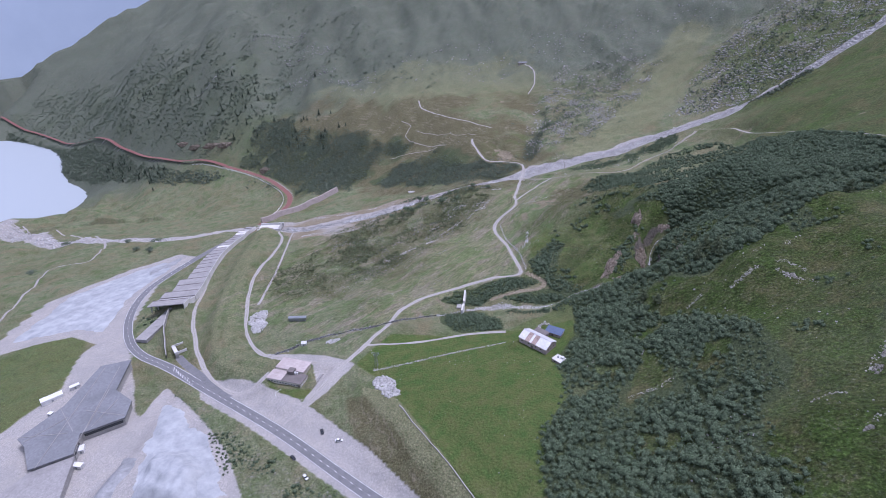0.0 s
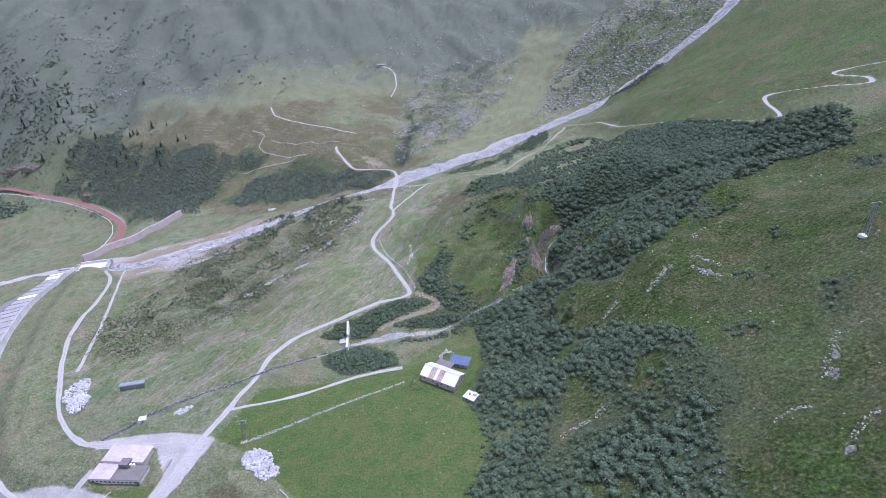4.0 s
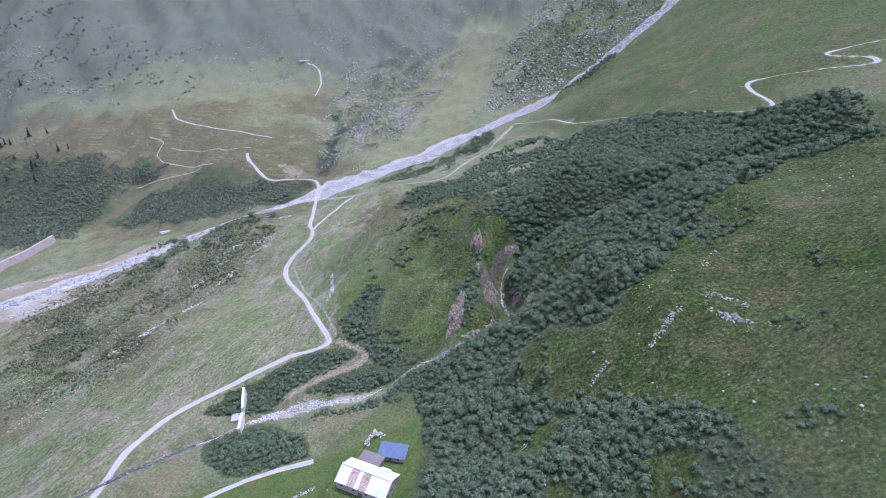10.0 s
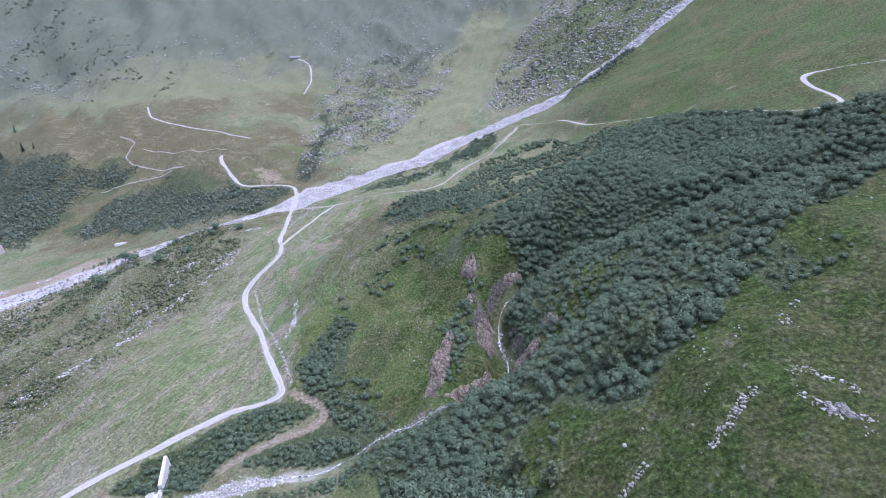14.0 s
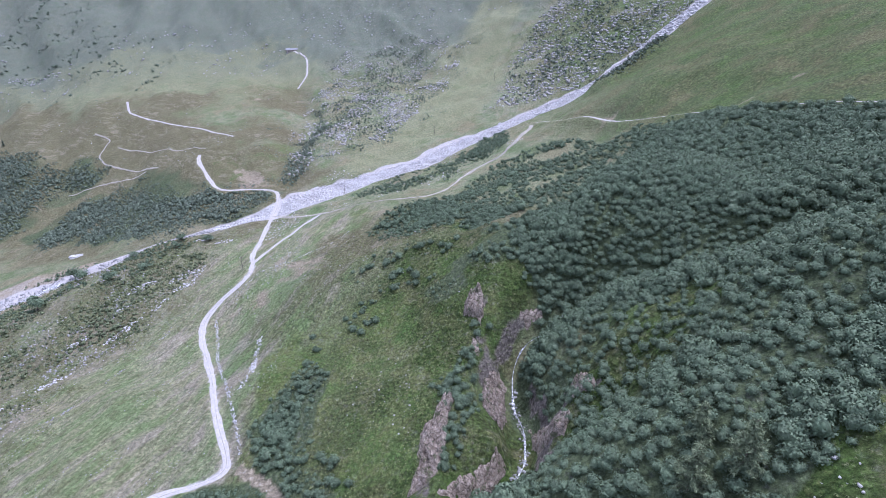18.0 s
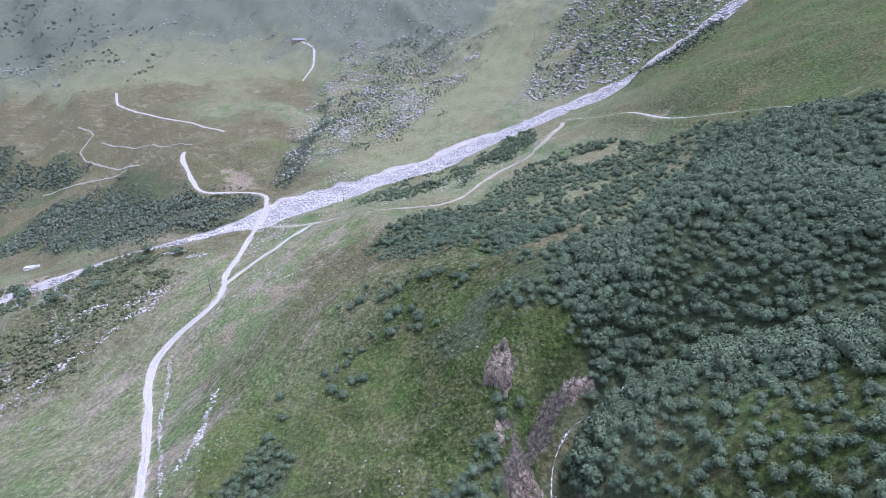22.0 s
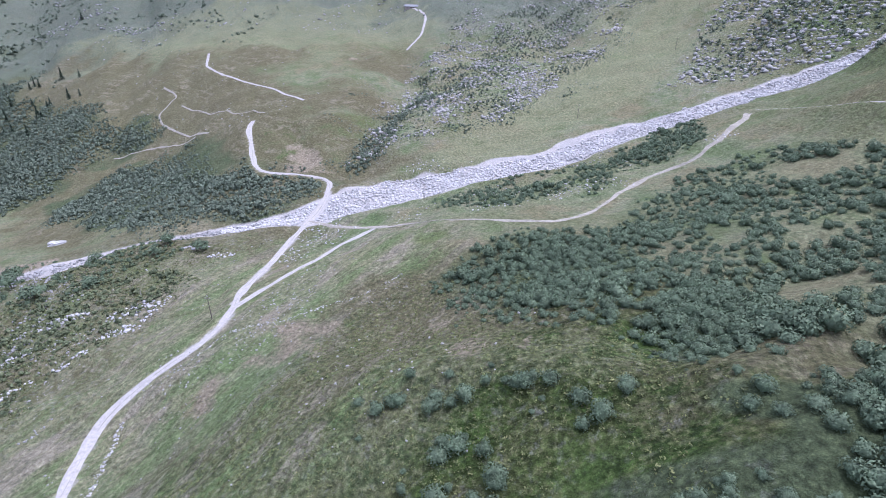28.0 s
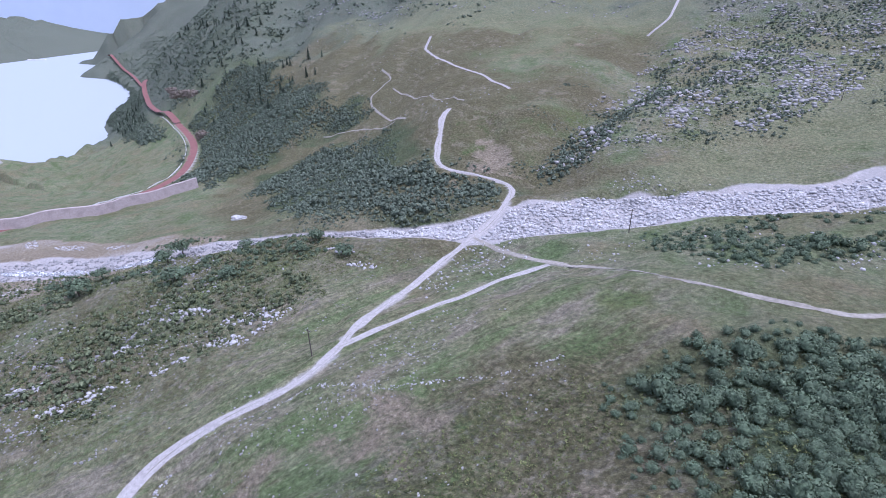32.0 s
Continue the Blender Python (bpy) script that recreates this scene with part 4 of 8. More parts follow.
for pts, wide in (([(-12, 110), (-6, 116), (-4, 130), (-3, 139), (3, 153)], 3.5), ([(12, 190), (14, 178), (15, 164)], 2.2), ([(16, 160), (17, 146)], 3.0), ([(19, 131), (7, 120)], 2.5), ([(28, 128), (38, 127)], 2.8), ([(41, 143), (46, 140)], 2.5)):
    d, _ = near_line(line(pts, 2), GX, GY)
    rock = np.maximum(rock, 0.75 * soft(d + 5 * fbm(GX, GY, 5, 3), wide * 0.1, wide * 0.7))
pale = np.maximum.reduce([0.75 * area(PALE_STRIP, GX, GY, 16, 12), 0.6 * area(PALE_CREST, GX, GY, 40, 30), 1.6 * area(BANK_TOP, GX, GY, 2, 1), 0.75 * area([(-150, 60), (-90, 150), (-118, 240), (-110, 300), (-140, 330), (-170, 230), (-195, 120)], GX, GY, 20, 14), 0.5 * area([(-80, 170), (-80, 230), (-40, 290), (-20, 250), (-40, 200)], GX, GY, 14, 10), 0.55 * area([(-120, 240), (-100, 250), (-60, 300), (-50, 330), (-100, 320), (-112, 280)], GX, GY, 10, 6)])
for poly in CLEARINGS:
    pale = np.maximum(pale, 0.45 * area(poly, GX, GY, 6, 5))
for cx, cy, r in ((-120, 430, 22), (-300, 65, 18), (-60, 225, 10)):
    pale = np.maximum(pale, 0.6 * soft(np.hypot(GX - cx, GY - cy), r * 0.4, r))
d, _ = near_line(line(DAM_CREST), GX, GY)
pale = np.maximum(pale, 0.75 * soft(np.abs(d - 5), 1.5, 5))
pasture = area([(-300, 60), (-170, 40), (-140, 95), (-70, 140), (-62, 200), (-40, 300), (-60, 335), (-130, 345), (-200, 290), (-300, 230)], GX, GY, 35, 10) * (1 - 0.8 * right)
hazed_turf = soft(-GY + 0.15 * GX, -800, -640) * 0.8
hazed_turf = np.maximum(hazed_turf, 0.55 * area([(-470, 600), (-620, 640), (-900, 720), (-1400, 900), (-1500, 1200), (-600, 1000), (-420, 720)], GX, GY, 60, 40))


def build_ground():
    nx, ny = GX.shape
    me = bpy.data.meshes.new("ground")
    co = np.stack([GX, GY, GZ], -1).reshape(-1, 3)
    i, j = np.meshgrid(np.arange(nx - 1), np.arange(ny - 1), indexing="ij")
    a = (i * ny + j).ravel()
    b, c, d = a + ny, a + ny + 1, a + 1
    tri = np.stack([a, b, c, a, c, d], 1).reshape(-1, 3)
    fill_mesh(me, co, tri)
    for name, ch in (("zone", (lush, heath, gravel)), ("zone_b", (floor_shade, stony, earth)), ("zone_c", (rock, pale, hazed_turf))):
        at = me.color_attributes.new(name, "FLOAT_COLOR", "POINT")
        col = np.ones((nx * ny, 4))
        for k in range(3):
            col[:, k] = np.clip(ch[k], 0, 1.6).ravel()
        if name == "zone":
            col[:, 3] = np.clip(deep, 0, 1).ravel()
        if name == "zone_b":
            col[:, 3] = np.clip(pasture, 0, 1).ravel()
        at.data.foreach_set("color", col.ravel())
    me.materials.append(GROUND)
    me.polygons.foreach_set("use_smooth", np.ones(len(tri), bool))
    ob = new("ground", me)
    return tagged(ob, "alpine valley ground of turf, heath, gravel and stones", "ground", kind="structure")


def fill_mesh(me, co, tri):
    co, tri = np.asarray(co, np.float32), np.asarray(tri, np.int32)
    me.vertices.add(len(co))
    me.vertices.foreach_set("co", co.ravel())
    me.loops.add(tri.size)
    me.loops.foreach_set("vertex_index", tri.ravel())
    me.polygons.add(len(tri))
    k = tri.shape[1]
    me.polygons.foreach_set("loop_start", np.arange(0, tri.size, k, dtype=np.int32))
    me.update(calc_edges=True)
    me.validate()


build_ground()


def part(name, bm, material, parent=None, label=""):
    me = bpy.data.meshes.new(name)
    bm.to_mesh(me)
    bm.free()
    me.materials.append(material)
    ob = new(name, me)
    if parent is not None:
        ob.parent = parent
    if label:
        tagged(ob, label)
    return ob


def ribbon(name, pts, width, material, lift=0.12, step=2.5, ragged=0.0, cols=5, offset=0.0, parent=None, smooth=False):
    """A strip draped along a line of the plan."""
    l = smooth_line(pts, step)
    t = np.gradient(l[:, :2], axis=0)
    t /= np.maximum(np.linalg.norm(t, axis=1), 1e-9)[:, None]
    nrm = np.stack([-t[:, 1], t[:, 0]], 1)
    rng = np.random.RandomState(len(pts) * 31 + int(width * 10))
    co, across = [], []
    n = len(l)
    level = None
    if smooth:
        rim = np.max([grid_at(l[:, 0] + nrm[:, 0] * o, l[:, 1] + nrm[:, 1] * o) for o in np.linspace(-0.6, 0.6, 5) * width], 0)
        level = rim.copy()
        for k in range(1, 4):
            level[k:] = np.maximum(level[k:], rim[:-k])
            level[:-k] = np.maximum(level[:-k], rim[k:])
        for _ in range(8):
            level[1:-1] = 0.25 * level[:-2] + 0.5 * level[1:-1] + 0.25 * level[2:]
    wide = width * (l[:, 2] if l.shape[1] > 2 else np.ones(n))
    wob = ragged * (fbm(np.arange(n) * 1.0, np.zeros(n) + rng.rand() * 50, 6, 3))
    wob2 = ragged * (fbm(np.arange(n) * 1.0, np.zeros(n) + 90 + rng.rand() * 50, 6, 3))
    for k in range(cols):
        s = k / (cols - 1) * 2 - 1
        off = offset + s * wide / 2 + (wob if s < 0 else wob2) * abs(s)
        x, y = l[:, 0] + nrm[:, 0] * off, l[:, 1] + nrm[:, 1] * off
        z = (grid_at(x, y) if level is None else np.maximum(level, grid_at(x, y))) + lift - (0.05 if abs(s) == 1 else 0)
        co.append(np.stack([x, y, z], 1))
        across.append(np.full(n, max(0.0, 1 - abs(s) * 3.2) * 0.8 + (0.75 if abs(s) == 1 else 0)))
    co = np.stack(co, 1).reshape(-1, 3)
    i, k = np.meshgrid(np.arange(n - 1), np.arange(cols - 1), indexing="ij")
    a = (i * cols + k).ravel()
    quad = np.stack([a, a + cols, a + cols + 1, a + 1], 1)[:, ::-1]
    me = bpy.data.meshes.new(name)
    fill_mesh(me, co, quad)
    at = me.attributes.new("across", "FLOAT", "POINT")
    at.data.foreach_set("value", np.stack(across, 1).ravel())
    me.materials.append(material)
    ob = new(name, me)
    if parent is not None:
        ob.parent = parent
    return ob


def track(name, pts, width, label, ragged=1.0, material=None, lift=0.14, smooth=False):
    return tagged(ribbon(name, pts, width, material or TRACK, lift, 2.0, ragged, 7, smooth=smooth), label, "track", kind="structure")


road = tagged(ribbon("road_main", ROAD[:16], 7.4, ASPHALT, 0.12), "grey two-lane asphalt mountain road with white lines", "road", kind="structure")
red_road = tagged(ribbon("road_red", RED_ROAD[:8], 7.6, RED_ASPHALT, 0.16), "reddish asphalt road curving along the lakeside slope", "road", kind="structure")
tagged(ribbon("road_red_far", RED_ROAD[7:], 8.5, RED_ASPHALT, 0.4, 6.0, smooth=True), "reddish road running on above the lake shore", "road", kind="structure")
tagged(ribbon("road_tunnel", TUNNEL_ROAD, 5.5, ASPHALT, 0.15), "asphalt branch road leading into a tunnel portal", "road", kind="structure")
track("track_main", MAIN_TRACK, 2.7, "pale gravel farm track winding up the valley", 1.6)
track("track_hill", HILL_TRACK, 2.3, "pale gravel track on the brown heath hillside", 0.3, None, 0.3)
track("track_hut", HUT_TRACK, 2.2, "pale gravel track to a mountain hut", 0.4, None, 0.35)
track("track_fork", FORK_TRACK[:5], 2.2, "worn gravel track branching towards the riverbed", 1.4)
track("track_bank", FORK_TRACK[4:], 1.7, "faint stony track along the riverbed", 2.4, STONY_PATH)
track("track_link", FORD_LINK, 2.4, "faint stony link between two gravel tracks", 1.6, STONY_PATH)
track("track_field", FIELD_TRACK, 2.2, "two-rut farm track across the meadow to the barn")
track("track_high", HIGH_TRACK, 2.6, "pale gravel track with hairpins high on the slope")
track("track_low", LOW_TRACK, 3.2, "grey gravel service track beside the grassy dam")
track("track_dam", DAM_TRACK, 2.9, "pale gravel track along the foot of the dam")
track("track_dam_b", DAM_TRACK_B, 2.0, "faint gravel track on the stony slope")
track("track_loop", [(-355, 558), (-335, 547), (-335, 539), (-333, 521), (-309, 503), (-264, 477), (-250, 470)], 1.5, "faint footpath looping over the heath", 0.2, STONY_PATH, 0.2)
track("track_lower", [(-343, 477), (-313, 480), (-264, 474)], 1.3, "faint footpath crossing the heath", 0.2, STONY_PATH, 0.2)
track("track_ledge", [(-320, 533), (-285, 514), (-254, 497), (-206, 472)], 1.1, "narrow path along a heath terrace", 0.2, STONY_PATH, 0.2)
track("track_delta", DELTA_PATH, 2.6, "pale footpath winding across the lakeside pasture")

# the lake
bm = bmesh.new()
bmesh.ops.create_grid(bm, x_segments=2, y_segments=2, size=1)
for v in bm.verts:
    v.co = (-1900 + v.co.x * 745, 500 + v.co.y * 700, -141)
lake_m, nt, b = mat("lake_water", 0.45, 0.2)
# pale base colour stands in for much of the sky's reflection
b.inputs["Base Color"].default_value = (0.35, 0.39, 0.41, 1)
bump(nt, b, noise_node(nt, 0.06, 4, 0.6, world_co(nt)), 0.08, 1.0)
tagged(part("water_lake", bm, lake_m), "smooth blue-grey reservoir lake, the pale sky's reflection put into its colour", "lake", kind="structure")

# mountain backdrop at the end of the valley, haze in its paint and glow
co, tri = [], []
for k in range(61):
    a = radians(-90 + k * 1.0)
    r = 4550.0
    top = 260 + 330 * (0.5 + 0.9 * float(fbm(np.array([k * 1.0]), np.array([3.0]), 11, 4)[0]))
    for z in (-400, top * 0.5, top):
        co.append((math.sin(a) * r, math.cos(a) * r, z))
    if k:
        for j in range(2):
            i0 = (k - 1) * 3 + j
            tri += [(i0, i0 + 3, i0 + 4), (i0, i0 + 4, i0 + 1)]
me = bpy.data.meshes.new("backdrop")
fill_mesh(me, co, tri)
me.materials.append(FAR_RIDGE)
tagged(new("backdrop", me), "mountain ridge backdrop painted hazy blue and faintly glowing, closing the valley far off", "mountains", kind="structure")

# ---- plants ----
RNG = np.random.RandomState(11)


def leaf_bush(n, seed, lobes=6, size=0.3, flat=0.75):
    """A domed shrub of n leaf clumps over several lobes, about 1 m in radius."""
    r = np.random.RandomState(seed)
    c = r.uniform(-0.55, 0.55, (lobes, 3))
    c[:, 2] = r.uniform(0.15, 0.6, lobes)
    rad = r.uniform(0.32, 0.55, lobes)
    k = r.randint(0, lobes, n)
    d = r.normal(size=(n, 3))
    d[:, 2] = np.abs(d[:, 2]) * 0.9 - 0.15
    d /= np.linalg.norm(d, axis=1)[:, None]
    p = c[k] + d * (rad[k] * r.uniform(0.75, 1.15, n))[:, None]
    p[:, 2] *= flat
    nrm = d + r.normal(size=(n, 3)) * 0.17 + np.array([0, 0, 0.25])
    nrm /= np.linalg.norm(nrm, axis=1)[:, None]
    u = np.cross(nrm, r.normal(size=(n, 3)))
    u /= np.linalg.norm(u, axis=1)[:, None]
    v = np.cross(nrm, u)
    s = size * r.uniform(0.5, 1.15, n)[:, None]
    q = np.stack([p - u * s, p - v * s * 0.6, p + u * s, p + v * s * 0.6], 1).reshape(-1, 3)
    return q, np.arange(4 * n).reshape(-1, 4)


def scatter(name, shapes, places, sizes, material, squash=None):
    """Many small pieces in one mesh, each a turned and scaled copy of a shape."""
    cos, faces, normals, base = [], [], [], 0
    which = RNG.randint(0, len(shapes), len(places))
    for s, (co, fa, *nrm) in enumerate(shapes):
        m = which == s
        k = int(m.sum())
        if not k:
            continue
        p, z = places[m], sizes[m]
        a = RNG.uniform(0, 2 * math.pi, k)
        ca, sa = np.cos(a), np.sin(a)
        h = np.ones(k) if squash is None else squash[m]
        x = co[None, :, 0] * ca[:, None] - co[None, :, 1] * sa[:, None]
        y = co[None, :, 0] * sa[:, None] + co[None, :, 1] * ca[:, None]
        zz = np.repeat(co[None, :, 2], k, 0) * h[:, None]
        out = np.stack([x, y, zz], -1) * z[:, None, None] + p[:, None, :]
        cos.append(out.reshape(-1, 3))
        if nrm:
            n = nrm[0]
            nx, ny = n[None, :, 0] * ca[:, None] - n[None, :, 1] * sa[:, None], n[None, :, 0] * sa[:, None] + n[None, :, 1] * ca[:, None]
            normals.append(np.stack([nx, ny, np.repeat(n[None, :, 2], k, 0)], -1).reshape(-1, 3))
        f = fa[None] + (np.arange(k) * len(co))[:, None, None] + base
        faces.append(f.reshape(-1, fa.shape[1]))
        base += k * len(co)
    me = bpy.data.meshes.new(name)
    fill_mesh(me, np.concatenate(cos), np.concatenate(faces))
    if normals:
        me.polygons.foreach_set("use_smooth", np.ones(len(me.polygons), bool))
        at = me.attributes.new("custom_normal", "FLOAT_VECTOR", "POINT")
        at.data.foreach_set("vector", np.concatenate(normals).astype(np.float32).ravel())
    me.materials.append(material)
    return new(name, me)


def depth_in(poly, x, y):
    """Metres inside an outline; negative outside."""
    d, _ = near_line(np.array(poly + poly[:1], float), x, y)
    return np.where(inside(poly, x, y), d, -d)


def spots_in(poly, spacing, wild=0.0, keep=None):
    """Places on a jittered grid inside an outline with a wandering edge, and how deep inside they lie."""
    p = np.array(poly, float)
    x, y = np.meshgrid(np.arange(p[:, 0].min() - wild, p[:, 0].max() + wild, spacing), np.arange(p[:, 1].min() - wild, p[:, 1].max() + wild, spacing))
    x = (x + RNG.uniform(-0.5, 0.5, x.shape) * spacing).ravel()
    y = (y + RNG.uniform(-0.5, 0.5, y.shape) * spacing).ravel()
    d = depth_in(poly, x, y) + wild * 1.6 * (fbm(x, y, 26, 4) + 0.1) + RNG.normal(size=len(x)) * wild * 0.12
    m = d > 0
    x, y, d = x[m], y[m], d[m]
    if keep is not None:
        m = keep(x, y)
        x, y, d = x[m], y[m], d[m]
    return x, y, d


TRACKS = [(line(t, 5), g) for t, g in ((MAIN_TRACK, 3.4), (FORK_TRACK, 2.8), (HIGH_TRACK, 3.4), (BROWN_PATH, 2.6), (STREAM_PATH, 1.6), (RED_ROAD, 6), (HILL_TRACK, 3), (FIELD_TRACK, 2.6), (ROAD, 6), (LOW_TRACK, 3))]


def off_tracks(x, y):
    ok = np.ones(len(x), bool)
    for l, g in TRACKS:
        b = (x > l[:, 0].min() - 8) & (x < l[:, 0].max() + 8) & (y > l[:, 1].min() - 8) & (y < l[:, 1].max() + 8)
        if b.any():
            ok[b] &= near_line(l, x[b], y[b])[0] > g
    d, w = near_line(l_gorge, x, y)
    ok &= d - w > np.where(x > 29, 0.2, 1.2)
    d, w = near_line(l_river, x, y)
    return ok & (d - w > 1.5)


def on_ground(x, y, sink=0.1):
    return np.stack([x, y, grid_at(x, y) - sink], 1)


def crown_bush(leaves, seed, lobes=12, size=0.17, around=9, rings=3):
    """A shrub about 1 m in radius: many small leafy heads over a closed dark heart."""
    r = np.random.RandomState(seed)
    a = r.uniform(0, 2 * math.pi, lobes)
    up = r.uniform(-0.05, 1.0, lobes)
    out = r.uniform(0.5, 0.78, lobes)
    c = np.stack([np.cos(a) * np.sqrt(1 - np.clip(up, 0, 1) ** 2) * out, np.sin(a) * np.sqrt(1 - np.clip(up, 0, 1) ** 2) * out, up * out * 0.85], 1)
    rad = r.uniform(0.2, 0.4, lobes)
    c, rad = np.concatenate([c, [(0, 0, 0.1)]]), np.append(rad, 0.62)

    def reach(d):
        cd = d @ c.T
        disc = rad ** 2 - (c ** 2).sum(1) + cd ** 2
        return np.maximum(np.where(disc > 0, cd + np.sqrt(np.maximum(disc, 0)), 0).max(1), 0.3)

    th = np.arange(around) / around * 2 * math.pi
    ph = np.linspace(-0.5, math.pi / 2, rings + 1)
    t2, p2 = np.meshgrid(th, ph)
    t2 = t2 + r.uniform(-0.2, 0.2, t2.shape)
    d = np.stack([np.cos(t2) * np.cos(p2), np.sin(t2) * np.cos(p2), np.sin(p2)], -1).reshape(-1, 3)
    shell = d * (reach(d) * 0.78)[:, None]
    j, k = np.meshgrid(np.arange(rings), np.arange(around), indexing="ij")
    j, k = j.ravel(), k.ravel()
    q0, q1, q2, q3 = j * around + k, j * around + (k + 1) % around, (j + 1) * around + (k + 1) % around, (j + 1) * around + k
    heart = np.concatenate([np.stack([q0, q1, q2], 1), np.stack([q0, q2, q3], 1)[:-around]])
    n = leaves * 4
    k = r.choice(lobes + 1, n, p=rad ** 2 / (rad ** 2).sum())
    e = r.normal(size=(n, 3))
    e[:, 2] += 0.45
    e /= np.linalg.norm(e, axis=1)[:, None]
    p = c[k] + e * rad[k][:, None]
    inner = (np.linalg.norm(p[:, None] - c[None], axis=2) < rad[None] * 0.93).any(1) | (p[:, 2] < -0.2)
    keep = np.flatnonzero(~inner)[:leaves]
    e, p = e[keep], p[keep] + e[keep] * (r.uniform(-0.06, 0.1, len(keep)))[:, None]
    nrm = e + r.normal(size=e.shape) * 0.42
    nrm /= np.linalg.norm(nrm, axis=1)[:, None]
    u = np.cross(nrm, r.normal(size=e.shape))
    u /= np.linalg.norm(u, axis=1)[:, None]
    v = np.cross(nrm, u)
    w = size * r.uniform(0.55, 1.2, len(e))[:, None]
    q = np.stack([p + u * w, p - u * w * 0.5 + v * w * 0.8, p - u * w * 0.5 - v * w * 0.8], 1).reshape(-1, 3)
    co = np.concatenate([shell, q]) + np.array([0, 0, 0.3])
    lean = e * 0.75 + nrm * 0.35
    lean /= np.linalg.norm(lean, axis=1)[:, None]
    return co, np.concatenate([heart, np.arange(3 * len(e)).reshape(-1, 3) + len(shell)]), np.concatenate([d, np.repeat(lean, 3, 0)])


BUSHES = [crown_bush(190, 20 + i, 12, 0.145, 7, 2) for i in range(10)]
BUSHES_FAR = [crown_bush(22, 60 + i, 6, 0.36, 5, 2) for i in range(8)]
BUSHES_MID = [crown_bush(310, 160 + i, 15, 0.115, 8, 3) for i in range(8)]
BUSHES_NEAR = [crown_bush(520, 120 + i, 18, 0.09, 9, 3) for i in range(8)]
TUFTS = [leaf_bush(14, 90 + i, 4, 0.24, 0.5) for i in range(6)]


def thicket(name, polys, spacing, label, gap=0.3, small=1.3, large=2.7, far=False, material=None, wild=9.0, holes=(), shapes=None):
    """gap: the share of open ground left between the bushes, in bands along the slope."""
    def keep(x, y):
        n = fbm((x * 0.45 + y * 0.9) / 2.4, x * 0.9 - y * 0.45, 17, 3) + 0.5 * fbm(x + 90, y + 40, 8, 2)
        ok = off_tracks(x, y) & (n > gap - 0.8)
        for h in holes:
            ok &= depth_in(h, x, y) + 5 * fbm(x, y, 9, 3) < RNG.rand(len(x)) ** 3 * 6
        return ok
    got = [spots_in(poly, spacing, wild, keep) for poly in polys]
    x, y, d = (np.concatenate(v) for v in zip(*got))
    size = (small + (large - small) * RNG.beta(1.6, 2.4, len(x))) * (1 + 0.7 * fbm(x, y, 15, 2)) * np.clip(0.5 + d / (wild * 2 + 1), 0.45, 1)
    ob = scatter(name, shapes or (BUSHES_FAR if far else BUSHES), on_ground(x, y, 0.2), size, material or LEAF, squash=RNG.uniform(0.75, 1.25, len(x)))
    return tagged(ob, label, "shrubs", kind="stuff")


thicket("alder_thicket", [NORTH_DENSE], 2.7, "dense dark green alder thicket covering the slope", 0.02, 1.9, 3.4, wild=5, holes=CLEARINGS, shapes=BUSHES_MID)
thicket("alder_thicket", [NORTH_OPEN], 2.9, "alder bushes in bands between strips of dry grass", 0.33, 0.8, 2.6, wild=8, holes=CLEARINGS, shapes=BUSHES_MID)
thicket("alder_thicket", NORTH_PATCHES, 2.7, "rounded alder clumps on the grassy slope", 0.5, 1.0, 2.6, wild=6, shapes=BUSHES_NEAR)
thicket("alder_thicket", [[(30, 192), (40, 187), (62, 193), (90, 183), (110, 177), (122, 192), (95, 216), (60, 214), (36, 206)]], 3.1, "tall alder bushes on the steep flank above the ravine", 0.0, 1.9, 3.2, wild=3, shapes=BUSHES_MID)
thicket("alder_thicket", [RIDGE_BELT], 2.9, "dense dark green alder belt along the spur above the gorge", 0.06, 1.6, 3.4, wild=4, shapes=BUSHES_MID)
thicket("alder_thicket", [[(32, 146), (35, 168), (44, 180), (60, 172), (80, 166), (110, 170), (150, 174), (190, 162), (192, 144), (150, 157), (113, 152), (86, 140), (67, 127), (45, 118), (30, 116), (26, 124), (36, 134)]], 3.0,
        "alder bushes on the shaded flank of the ravine", 0.06, 1.4, 3.1, wild=3, shapes=BUSHES_MID)
thicket("alder_thicket", [BARN_CLUMP, BARN_LOW], 3.0, "dark alder thicket behind the barn", 0.2, 1.4, 3.3, wild=4, holes=SLOPE_OPENINGS)
thicket("alder_thicket", [BIG_LOW], 2.9, "dark alder shrubs in patches on the grassy slope", 0.3, 1.3, 3.2, wild=8, holes=SLOPE_OPENINGS)
thicket("alder_thicket", SLOPE_CLUMPS, 2.8, "small alder clumps on the steep green slope", 0.4, 1.0, 2.6, wild=3)
thicket("alder_thicket", [ALDER_WEIR], 2.2, "alder bushes crowding the stream bank by the weir", 0.2, 1.1, 2.3, wild=3)
thicket("alder_thicket", [ALDER_BANK], 2.1, "alder bushes along the stony stream", 0.15, 1.1, 2.2, wild=2)
thicket("alder_thicket", [[(-72, 87), (-49, 91), (-25, 87), (-12, 88), (-9, 99), (-28, 99), (-51, 98), (-71, 93)]], 2.2, "alder bushes on the bank opposite the weir track", 0.1, 1.2, 2.4, wild=2)
thicket("alder_thicket", [ALDER_FOOT], 2.6, "alder bushes at the foot of the heath knoll", 0.12, 1.2, 2.8, wild=4, shapes=BUSHES_MID)
